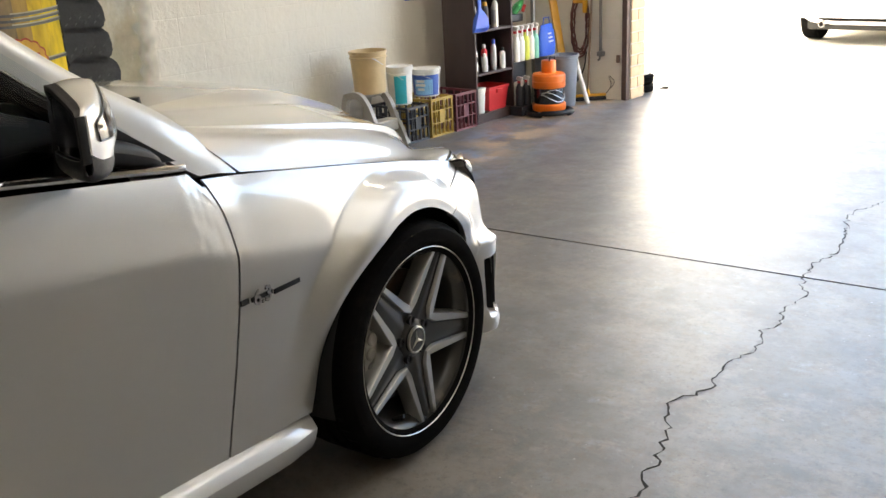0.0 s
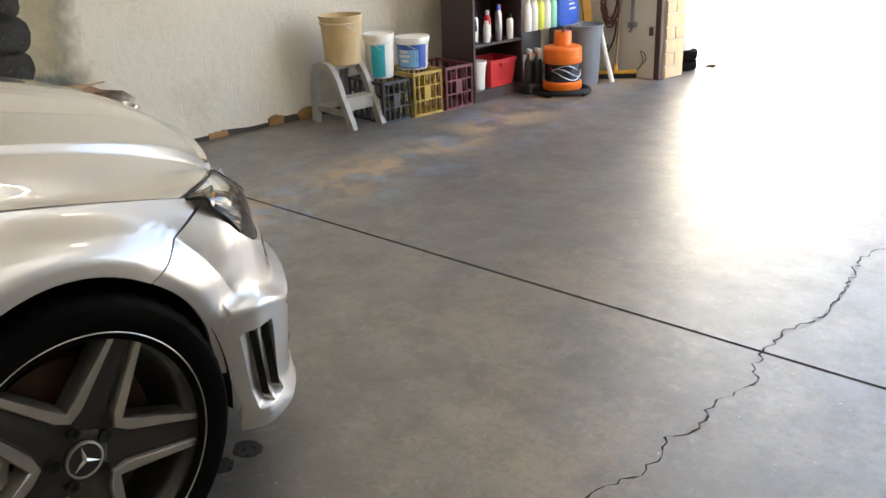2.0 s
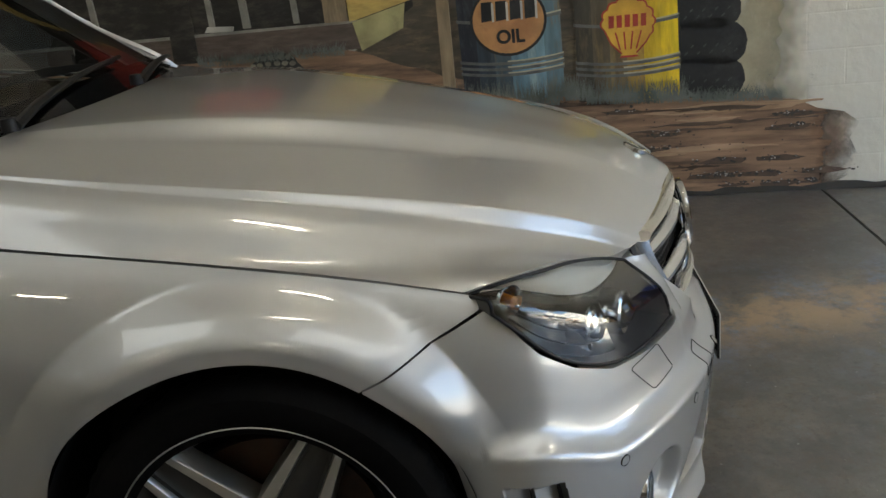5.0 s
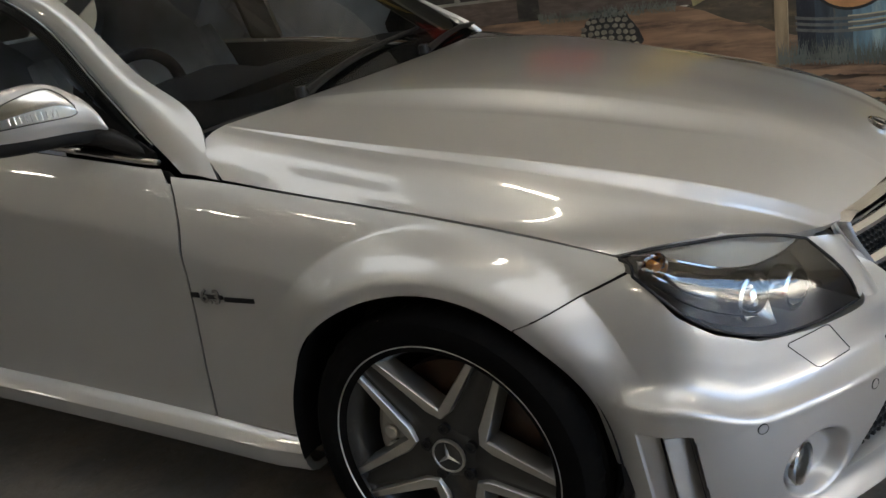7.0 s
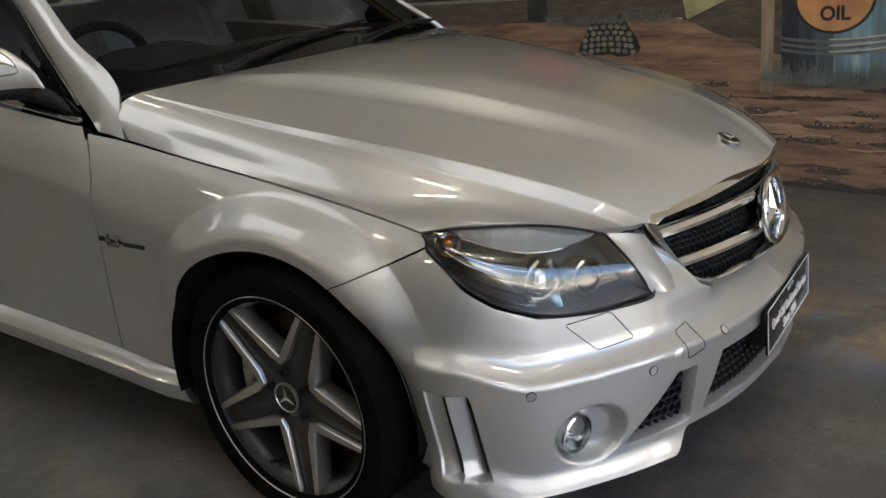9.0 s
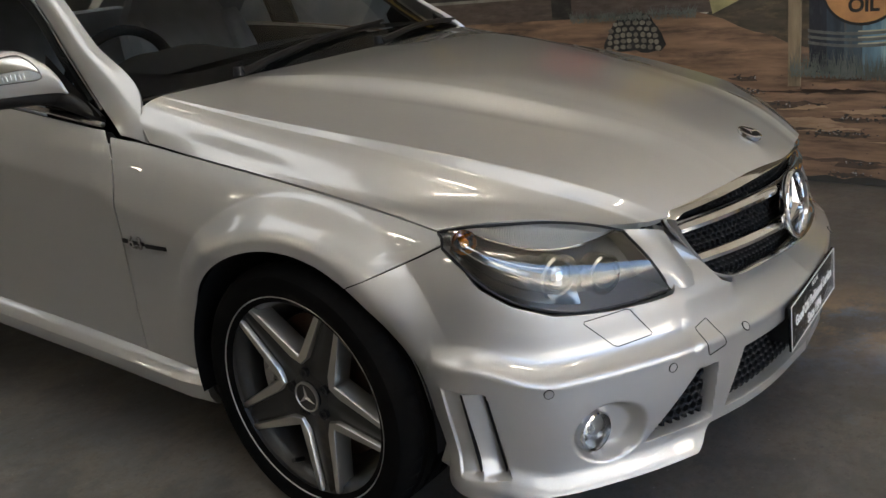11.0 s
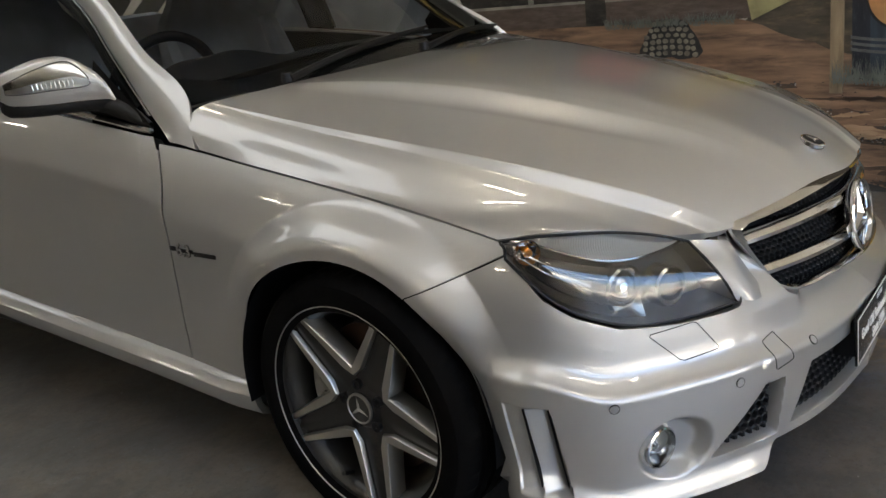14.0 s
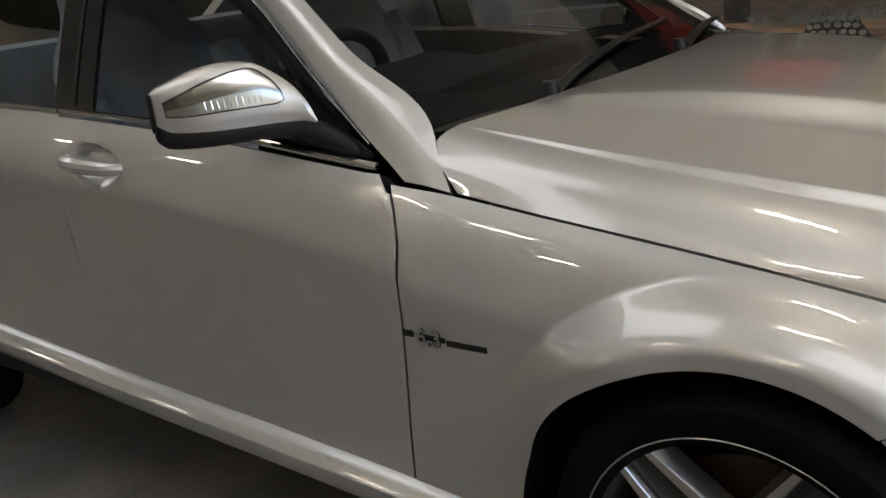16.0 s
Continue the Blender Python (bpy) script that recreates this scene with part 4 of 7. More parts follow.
for sx in (1, -1):
    for name, y0, y1, mat in (("front_window", -1.50, -0.74, M_GLASS), ("rear_window", -2.38, -1.66, M_GLASS), ("window_post", -1.655, -1.505, M_GLOSSBLACK)):
        G = np.array([[(window_x(y, z) * sx, y, z) for z in np.linspace(belt(y) - 0.01, window_top(y), 12)] for y in np.linspace(y0, y1, 24)])
        w = panel(name, G, mat, car, (sx, 0, 0), 0 if mat is M_GLASS else 0.01, "tinted side window" if mat is M_GLASS else "gloss black window post")
        if mat is M_GLASS:
            w.visible_shadow = False
    for y in (-1.575,):
        G = np.array([[((window_x(yy, z) + 0.003) * sx, yy, z) for z in np.linspace(belt(yy), window_top(yy), 12)] for yy in (y - 0.006, y + 0.006)])
        panel("post_gap", G, M_BLACK, car, (sx, 0, 0), 0.0)
    for y0, y1 in ((-1.598, -0.66), (-2.40, -1.61)):
        P = [((side(y, belt(y) - 0.012) + 0.001) * sx, y, belt(y) - 0.008) for y in np.linspace(y0, y1, 24)]
        part("belt_strip", tube(P, 0.0075, 8), M_CHROME, car, "chrome strip under the side windows")
    fr = [((window_x(y, window_top(y)) + 0.012) * sx, y, window_top(y) + 0.006) for y in np.linspace(-2.42, -1.29, 30)]
    part("roof_strip", tube(fr, 0.012, 8), M_BLACK, car)
    # handles: a dished cup, a grip and the lock end
    for hy, z in HANDLES:
        x = side(hy, z) + 0.024
        grip_pts = [(x - 0.008, hy + 0.105, z - 0.006), (x + 0.014, hy + 0.085, z - 0.002), (x + 0.027, hy + 0.02, z + 0.004), (x + 0.027, hy - 0.045, z + 0.009), (x + 0.012, hy - 0.085, z + 0.012), (x - 0.008, hy - 0.10, z + 0.013)]
        P = curve(grip_pts, 24)
        grip = part("door_handle", tube([(p[0] * sx, p[1], p[2]) for p in P], [0.012 + 0.006 * math.sin(math.pi * k / 24) for k in range(25)], 10), M_PAINT, car, "silver grab handle in a dished cup")
        part("handle_chrome", tube([(p[0] * sx + 0.011 * sx, p[1], p[2] + 0.004) for p in P[5:20]], 0.0025, 6), M_CHROME, grip)

# wing badges: chrome marks on a dark line
for sx in (1, -1):
    bd = new("wing_badge")
    bd.parent = car
    tagged(bd, "small chrome badge on a dark line")
    for a, b, h in ((-0.605, -0.582, 0.012), (-0.575, -0.512, 0.010), (-0.508, -0.425, 0.011)):
        z = 0.637 - (a + 0.6) * 0.055
        x = side((a + b) / 2, z)
        bm = bmesh.new()
        add_box(bm, (x - 0.001 if sx > 0 else -x - 0.003, a, z - h / 2), (x + 0.003 if sx > 0 else -x + 0.001, b, z + h / 2), 0.0008)
        part("badge_line", bm, M_BLACK, bd)
    x = side(-0.545, 0.637)
    place = Matrix(((0, 0, sx, sx * (x + 0.0045)), (sx, 0, 0, -0.545), (-0.055 * sx, 1, 0, 0.636), (0, 0, 0, 1)))
    words("6.3", 0.046, M_BLACK, bd, place, "badge_shadow", bold=0.0013)
    words("6.3", 0.046, M_CHROME, bd, place @ Matrix.Translation((0, 0.0006, 0.0012)), "badge_number", "chrome number", bold=0.0006)

# door mirrors: stations outwards with front and back, lower and upper edge
MSEC = [(0.717, -0.796, -0.82, 1.002, 1.02), (0.727, -0.8, -0.875, 1.008, 1.064), (0.747, -0.82, -0.93, 1.011, 1.102), (0.777, -0.844, -0.96, 1.013, 1.129), (0.818, -0.875, -0.98, 1.014, 1.131), (0.862, -0.912, -0.996, 1.016, 1.12), (0.892, -0.946, -1.006, 1.019, 1.109), (0.908, -0.974, -1.011, 1.023, 1.102), (0.916, -0.996, -1.014, 1.034, 1.092)]


def shell_y(x, z):
    """Front of the mirror shell at a place across and up it."""
    k = [s[0] for s in MSEC]
    fr, bk, lo, hi = (np.interp(x, k, [s[i] for s in MSEC]) for i in (1, 2, 3, 4))
    f = max(0.0, min(1.0, (z - lo) / (hi - lo)))
    return fr + (bk - fr) * (0.55 * max(0.0, f - 0.2) ** 2.4 + 0.06 * (1 - step(0, 0.2, f)))


for sx in (1, -1):
    mir = new("door_mirror")
    mir.parent = car
    tagged(mir, "silver door mirror with a clear indicator strip")
    G, GC, GL, GR, GG = [], [], [], [], []
    for x, fr, bk, lo, hi in MSEC:
        row = [(x * sx, shell_y(x, lo + (hi - lo) * f), lo + (hi - lo) * f) for f in np.linspace(0, 0.94, 13)]
        y1 = row[-1][1]
        edge = bk + 0.016 * min(1, (fr - bk) / 0.05)
        row += [(x * sx, y1 + (edge - y1) * f, lo + (hi - lo) * (0.94 + 0.06 * math.sin(min(1, f * 1.4) * math.pi / 2) - 0.03 * f * f)) for f in np.linspace(0.15, 1, 8)]
        G.append(row)
        GC.append([(x * 0.998 * sx, edge + 0.006 + (bk - edge - 0.006) * f, hi - (hi - lo) * (0.035 + 0.02 * f)) for f in np.linspace(0, 1, 4)] + [(x * 0.998 * sx, bk, hi - (hi - lo) * f) for f in (0.08, 0.12)])
        d = 0.030 if x > 0.72 else 0.018
        GL.append([(x * 0.998 * sx, fr + (bk - fr) * q, z) for q, z in ((0.07, lo - 0.001), (0.07, lo - d * 0.4), (0.14, lo - d * 0.85), (0.3, lo - d), (0.7, lo - d), (0.93, lo - d * 0.8), (1.0, lo - d * 0.3), (1.0, lo + 0.004), (1.0, lo + (hi - lo) * 0.06))])
        GG.append([(x * sx, bk + 0.006, lo + (hi - lo) * f) for f in np.linspace(0.06, 0.92, 6)])
    panel("mirror_shell", loft(G, 44, 30), M_PAINT, mir, (sx * 0.7, 0.6, 0.3), 0.006, "silver mirror shell")
    panel("mirror_rim", loft(GC, 40, 12), M_BLACK, mir, (0, 0, 1), 0.004, "black edge round the mirror glass")
    panel("mirror_base", loft(GL, 30, 20), M_BLACK, mir, (0, 0, -1), 0.003, "black lower mirror cover")
    panel("mirror_glass", loft(GG, 20, 6), M_CHROME, mir, (0, -1, 0), 0, "mirror glass")
    x, fr, bk, lo, hi = MSEC[-1]
    endcap = [[(x * sx + 0.0005 * sx, y, z) for z in np.linspace(lo, hi, 5)] for y in (fr, bk + 0.012)]
    panel("end_cap", np.array(endcap), M_PAINT, mir, (sx, 0, 0), 0)
    part("end_rim", box((min(x * sx - 0.004, x * sx + 0.002), bk - 0.001, lo - 0.012), (max(x * sx - 0.004, x * sx + 0.002), bk + 0.014, hi), 0.0015), M_BLACK, mir)
    lens = [(0.758, 1.054, 1.071), (0.766, 1.05, 1.094), (0.786, 1.049, 1.116), (0.808, 1.049, 1.116), (0.841, 1.049, 1.108), (0.871, 1.048, 1.097), (0.893, 1.048, 1.086), (0.909, 1.05, 1.076)]
    def strip(a, b, lift):
        return [[(x * sx + lift * 0.7 * sx, shell_y(x, lo + (hi - lo) * f) + lift * 0.7, lo + (hi - lo) * f) for f in np.linspace(a, b, 8)] for x, lo, hi in lens]
    panel("indicator_lens", loft(strip(0, 1, 0.0034), 28, 9), M_LENS, mir, (sx, 0.5, 0), 0.003, "clear indicator lens")
    panel("indicator_reflector", loft(strip(0.44, 0.96, 0.0012), 28, 9), M_REFLECT, mir, (sx, 0.5, 0), 0, "bright reflector")
    panel("indicator_panel", loft(strip(0.03, 0.42, 0.0014), 28, 9), M_STRIP, mir, (sx, 0.5, 0), 0)
    rimline = [tuple(p) for p in curve([r[0] for r in strip(0, 1, 0.003)], 24)] + [tuple(p) for p in curve([r[-1] for r in strip(0, 1, 0.003)][::-1], 24)]
    part("indicator_rim", tube(rimline, 0.0014, 6, True), M_GREY, mir)
    for x in np.linspace(0.790, 0.866, 10):
        part("indicator_rib", tube([((x + 0.0016) * sx, shell_y(x, 1.055) + 0.0016, 1.055), ((x + 0.0016) * sx, shell_y(x, 1.070) + 0.0016, 1.070)], 0.0013, 5), M_REFLECT, mir)
    # foot from the door to the shell
    secs = [((0.700, -0.690, 0.935), 0.012, 0.010), ((0.706, -0.735, 0.958), 0.024, 0.020), ((0.708, -0.785, 0.975), 0.030, 0.026), ((0.714, -0.840, 0.990), 0.034, 0.024), ((0.735, -0.900, 0.998), 0.036, 0.018)]
    G = [[(c[0] * sx + sx * w * 0.8 * math.cos(a), c[1] + w * 0.3 * math.cos(a), c[2] + h * math.sin(a)) for a in np.linspace(0, math.tau, 17)] for c, w, h in secs]
    panel("mirror_foot", loft(G, 20, 24), M_BLACK, mir, (0, 0, 0), 0, "black mirror foot")
    tri = [(0.716, -0.668, 0.940), (0.722, -0.93, 0.972), (0.693, -0.90, 1.105)]
    bm = bmesh.new()
    f = bm.faces.new([bm.verts.new((x * sx, y, z)) for x, y, z in tri])
    bmesh.ops.solidify(bm, geom=[f], thickness=0.01)
    part("mirror_triangle", bm, M_BLACK, mir, smooth=False)

# wipers
for pts in ([(0.470, -0.470, 1.006), (0.36, -0.49, 1.020), (0.08, -0.515, 1.050), (-0.22, -0.535, 1.062)], [(-0.08, -0.435, 1.010), (-0.30, -0.475, 1.028), (-0.50, -0.52, 1.028), (-0.66, -0.565, 1.016)]):
    P = curve(pts, 20)
    w = part("wiper", tube([tuple(p + np.array([0, 0.012, 0.008])) for p in P], [0.011 - 0.006 * k / 20 for k in range(21)], 6), M_BLACK, car, "black windscreen wiper")
    part("wiper_blade", tube([tuple(p + np.array([0, -0.006, 0.001])) for p in P[4:]], 0.006, 6), M_BLACK, w)
    part("wiper_pivot", lathe([(0.0, 0.026), (0.014, 0.024), (0.017, 0.0)], 16, centre=tuple(P[0])), M_BLACK, w)

# ---------------------------------------------------------------- interior
DASH = [[(x, -0.72 - 0.02 * abs(x), 1.03 - 0.05 * abs(x)), (x, -0.92, 1.022 + (0.045 if 0.2 < abs(x) < 0.5 and x > 0 else 0) - 0.03 * abs(x)), (x, -1.04, 0.985), (x, -1.06, 0.86), (x, -1.0, 0.60)] for x in np.linspace(-0.64, 0.64, 13)]
panel("dashboard", loft(DASH, 40, 20), M_DASH, car, (0, -1, 1), 0, "dark dashboard")
sw = Matrix.Translation((0.345, -1.13, 0.965)) @ Matrix.Rotation(radians(64), 4, "X")
wheel_rim = part("steering_wheel", lathe([(0.180 + 0.016 * math.cos(a), 0.016 * math.sin(a)) for a in np.linspace(0, math.tau, 13)], 48, m=sw), M_DASH, car, "black steering wheel")
bm = bmesh.new()
add_box(bm, (-0.17, -0.025, -0.01), (0.17, 0.025, 0.012), 0.008, sw)
add_box(bm, (-0.07, -0.17, -0.015), (0.07, 0.05, 0.03), 0.02, sw)
part("steering_hub", bm, M_DASH, wheel_rim)


def seat(x, y):
    s = new("seat")
    s.parent = car
    tagged(s, "dark grey leather bucket seat")
    bx = lambda lo, hi, b, rx=0: box(lo, hi, b, Matrix.Translation((x, y, 0)) @ Matrix.Rotation(radians(rx), 4, "X"))
    part("cushion", bx((-0.25, -0.26, 0.50), (0.25, 0.26, 0.66), 0.05), M_SEAT, s)
    lines = []
    for h, w, d in ((0.0, 0.22, 0.05), (0.12, 0.27, 0.10), (0.35, 0.275, 0.10), (0.50, 0.24, 0.07), (0.60, 0.17, 0.05), (0.72, 0.14, 0.05), (0.79, 0.11, 0.04), (0.81, 0.02, 0.01)):
        yy = y - 0.24 - h * 0.36
        lines.append([(x + w * math.cos(a), yy + d * math.sin(a) * (1.0 if math.sin(a) < 0 else 0.6 + 0.7 * abs(math.cos(a)) ** 3), 0.62 + h) for a in np.linspace(0, math.tau, 33)])
    panel("backrest", loft(lines, 30, 32), M_SEAT, s, (0, 0, 0), 0)
    for k in (-1, 1):
        part("side_bolster", tube([(x + k * 0.235, y - 0.20 - h * 0.36, 0.64 + h) for h in np.linspace(0.02, 0.46, 10)], [0.03 + 0.035 * math.sin(math.pi * (i + 1) / 11) for i in range(10)], 10), M_SEAT, s)


for x in (0.35, -0.35):
    seat(x, -1.42)
bm = box((-0.60, -2.52, 0.52), (0.60, -2.12, 0.72), 0.05)
add_box(bm, (-0.60, -2.62, 0.66), (0.60, -2.48, 1.16), 0.05)
part("rear_seat", bm, M_SEAT, car, "dark rear bench")
part("cabin_floor", box((-0.68, -2.7, 0.36), (0.68, -0.62, 0.42), 0.0), M_DASH, car)



def stance(p):
    """Final stance of the body: set a little wider, lower and shorter towards the nose."""
    a = abs(p.x)
    nose = step(-0.35, 0.6, p.y)
    out = (0.072 - 0.028 * step(-0.5, 0.35, p.y)) * step(0.0, 0.30, a)
    mid = 1 - step(0.15, 0.5, a)
    return V((math.copysign(a + out, p.x), p.y - nose * (0.018 + 0.013 * mid), p.z - nose * (0.018 + 0.008 * mid)))


def settle(ob, above):
    full = above @ ob.matrix_basis
    if ob.type == "MESH":
        back = full.inverted()
        for v in ob.data.vertices:
            v.co = back @ stance(BODY @ (full @ v.co))
        ob.data.update()
    for c in ob.children:
        settle(c, full)


for ob in car.children:
    if not ob.name.startswith(("wheel", "bonnet", "grille", "windscreen", "screen_", "plate_", "wiper")):
        settle(ob, Matrix.Identity(4))

# bonnet: lines from the middle outwards, with a raised dome edge and a faceted crease on each side
LT = curve([tuple(stance(BODY @ V(p)) + V((-0.002, -0.004, 0.005))) for p in LTOP], 20)
GAP = [tuple(stance(BODY @ V((side(y, belt(y)), y, belt(y)))) + V((-0.0065, 0, 0.001))) for y in (-0.50, -0.32, -0.14, 0.04, 0.20)]
BONNET = [
    [(0, -0.44, 1.004), (0, -0.16, 0.994), (0, 0.12, 0.957), (0, 0.40, 0.886), (0, 0.62, 0.808), (0, 0.745, 0.744), (0, 0.802, 0.694)],
    [(0.20, -0.448, 1.003), (0.185, -0.16, 0.994), (0.158, 0.12, 0.956), (0.122, 0.40, 0.884), (0.102, 0.62, 0.805), (0.094, 0.738, 0.740), (0.090, 0.795, 0.691)],
    [(0.40, -0.471, 1.001), (0.354, -0.16, 0.991), (0.288, 0.12, 0.949), (0.210, 0.40, 0.872), (0.164, 0.62, 0.795), (0.151, 0.725, 0.734), (0.145, 0.780, 0.688)],
    [(0.452, -0.480, 1.000), (0.404, -0.16, 0.988), (0.333, 0.12, 0.943), (0.246, 0.40, 0.863), (0.190, 0.62, 0.789), (0.173, 0.720, 0.731), (0.166, 0.775, 0.687)],
    [(0.456, -0.481, 1.000), (0.411, -0.16, 0.9855), (0.341, 0.12, 0.9395), (0.254, 0.40, 0.859), (0.196, 0.62, 0.787), (0.178, 0.718, 0.7305), (0.171, 0.773, 0.6865)],
    [(0.485, -0.486, 0.999), (0.450, -0.16, 0.961), (0.384, 0.12, 0.910), (0.297, 0.40, 0.835), (0.232, 0.61, 0.777), (0.208, 0.712, 0.725), (0.200, 0.764, 0.684)],
    [(0.51, -0.490, 0.998), (0.482, -0.165, 0.954), (0.420, 0.12, 0.904), (0.333, 0.39, 0.833), (0.262, 0.60, 0.771), (0.235, 0.703, 0.721), (0.225, 0.755, 0.681)],
    [(0.60, -0.510, 0.996), (0.574, -0.17, 0.938), (0.524, 0.12, 0.884), (0.444, 0.38, 0.818), (0.368, 0.57, 0.758), (0.320, 0.672, 0.708), (0.302, 0.730, 0.668)],
    [(0.680, -0.538, 0.992), (0.661, -0.18, 0.9265), (0.617, 0.11, 0.871), (0.546, 0.36, 0.808), (0.474, 0.53, 0.748), (0.415, 0.630, 0.697), (0.386, 0.690, 0.656)],
    [(0.682, -0.5385, 0.9915), (0.664, -0.18, 0.9255), (0.621, 0.11, 0.870), (0.551, 0.36, 0.8065), (0.480, 0.527, 0.747), (0.422, 0.624, 0.697), (0.393, 0.685, 0.656)],
    [(0.685, -0.540, 0.9905), (0.671, -0.18, 0.9155), (0.634, 0.11, 0.8545), (0.570, 0.355, 0.786), (0.506, 0.507, 0.731), (0.455, 0.597, 0.693), (0.428, 0.664, 0.657)],
    [(0.688, -0.541, 0.990), (0.675, -0.18, 0.9135), (0.640, 0.11, 0.852), (0.577, 0.35, 0.7835), (0.514, 0.497, 0.7295), (0.463, 0.585, 0.693), (0.438, 0.655, 0.658)],
    [(0.712, -0.549, 0.984), (0.704, -0.19, 0.904), (0.674, 0.09, 0.842), (0.620, 0.32, 0.777), (0.568, 0.45, 0.730), (0.532, 0.53, 0.700), tuple(LT[18])],
    [(0.738, -0.555, 0.968), (0.731, -0.20, 0.887), (0.711, 0.06, 0.826), (0.674, 0.26, 0.772), (0.640, 0.36, 0.743), (0.620, 0.42, 0.728), tuple(LT[11])],
    [(0.764, -0.531, 0.940), (0.752, -0.21, 0.861), (0.743, 0.03, 0.805), (0.728, 0.19, 0.766), (0.714, 0.27, 0.749), (0.705, 0.315, 0.740), tuple(LT[5])],
    [GAP[0], GAP[1], GAP[2], GAP[3], GAP[4], tuple((np.array(GAP[4]) + LT[0]) / 2), tuple(LT[0])],
]
# the nose stands a little askew, with its far half further forward and fuller
ASKEW_Y = [(0, (0, 0, 0, 0, 0.005, 0.012, 0.015)), (3, (0, 0, 0, 0.005, 0.015, 0.025, 0.028)), (8, (0, 0, 0, 0.010, 0.030, 0.038, 0.042)), (11, (0, 0, 0, 0.010, 0.028, 0.034, 0.036)), (15, (0, 0, 0, 0, 0, 0, 0))]
ASKEW_Z = [(0, (0, 0, 0, 0, 0, 0, 0)), (3, (0, -0.006, -0.008, 0.013, 0.020, 0.022, 0.012)), (8, (0, 0, 0.008, 0.020, 0.036, 0.042, 0.024)), (11, (0, 0, 0.010, 0.022, 0.036, 0.040, 0.020)), (15, (0, 0, 0, 0, 0, 0, 0))]


def askew(table, k, c):
    return float(np.interp(k, [a for a, _ in table], [row[c] for _, row in table]))


FAR = [[(-x, y + askew(ASKEW_Y, k, c), z + askew(ASKEW_Z, k, c)) for c, (x, y, z) in enumerate(BONNET[k])] for k in range(len(BONNET) - 1, -1, -1)]
BL = np.stack([curve(l, 90) for l in FAR + BONNET[1:]])
knots = np.r_[0, np.cumsum(np.linalg.norm(np.diff(BL, axis=0), axis=2).mean(1))]
cells = [max(2, int(round(d / 0.0055))) for d in np.diff(knots)]
at_k = np.concatenate([[knots[0]]] + [np.linspace(a, b, c + 1)[1:] for a, b, c in zip(knots[:-1], knots[1:], cells)])
slope = np.diff(BL, axis=0) / np.diff(knots)[:, None, None]
h0, h1 = np.diff(knots)[:-1, None, None], np.diff(knots)[1:, None, None]
slope = np.concatenate([slope[:1], (slope[:-1] * h0**1.5 + slope[1:] * h1**1.5) / (h0**1.5 + h1**1.5), slope[-1:]])
seg = np.clip(np.searchsorted(knots, at_k, "right") - 1, 0, len(knots) - 2)
gap = (knots[seg + 1] - knots[seg])[:, None, None]
t = (at_k - knots[seg])[:, None, None] / gap
BG = (2 * t**3 - 3 * t**2 + 1) * BL[seg] + (t**3 - 2 * t**2 + t) * gap * slope[seg] + (3 * t**2 - 2 * t**3) * BL[seg + 1] + (t**3 - t**2) * gap * slope[seg + 1]
for _ in range(40):
    BG[:, 1:-1] += 0.25 * (BG[:, 2:] + BG[:, :-2] - 2 * BG[:, 1:-1])
panel("bonnet", BG, M_PAINT, car, (0, 0, 1), 0.02, "silver bonnet with two raised ridges", angle=60)

# ---------------------------------------------------------------- the workshop
WALLX, FRONTY, BACKY, EASTX, TOPZ = -2.319, 4.986, -15.0, 15.0, 3.9
POSTX, DOORR, DOORH = -1.327, 3.2, 3.5


def wall_paint():
    """Painted blockwork: faint courses in relief, stains and a dirtier foot."""
    m = material("painted_blockwork", (0.63, 0.59, 0.51), 0.72, var=0.06, scale=1.3, fine=45, second=(0.50, 0.44, 0.34), amount=0.32)
    n, l = m.node_tree.nodes, m.node_tree.links
    b = n["Principled BSDF"]
    co, mp = n.new("ShaderNodeTexCoord"), n.new("ShaderNodeMapping")
    mp.inputs["Rotation"].default_value = (radians(90), 0, radians(90))
    br = n.new("ShaderNodeTexBrick")
    br.inputs["Scale"].default_value = 1.0
    br.inputs["Brick Width"].default_value, br.inputs["Row Height"].default_value, br.inputs["Mortar Size"].default_value, br.inputs["Mortar Smooth"].default_value = 0.32, 0.16, 0.006, 0.9
    br.inputs["Color1"].default_value, br.inputs["Color2"].default_value, br.inputs["Mortar"].default_value = (1, 1, 1, 1), (0.90, 0.90, 0.90, 1), (0.72, 0.72, 0.72, 1)
    sep, com = n.new("ShaderNodeSeparateXYZ"), n.new("ShaderNodeCombineXYZ")
    l.new(co.outputs["Object"], sep.inputs[0])
    l.new(sep.outputs["Y"], com.inputs["X"])
    l.new(sep.outputs["Z"], com.inputs["Y"])
    l.new(com.outputs[0], br.inputs["Vector"])
    nz = n.new("ShaderNodeTexNoise")
    nz.inputs["Scale"].default_value, nz.inputs["Detail"].default_value = 22, 8
    l.new(co.outputs["Object"], nz.inputs["Vector"])
    add = n.new("ShaderNodeMath")
    add.operation = "MULTIPLY_ADD"
    l.new(nz.outputs[0], add.inputs[0])
    add.inputs[1].default_value = 1.3
    l.new(br.outputs["Color"], add.inputs[2])
    bn = n.new("ShaderNodeBump")
    bn.inputs["Strength"].default_value, bn.inputs["Distance"].default_value = 0.55, 0.006
    l.new(add.outputs[0], bn.inputs["Height"])
    l.new(bn.outputs[0], b.inputs["Normal"])
    return m


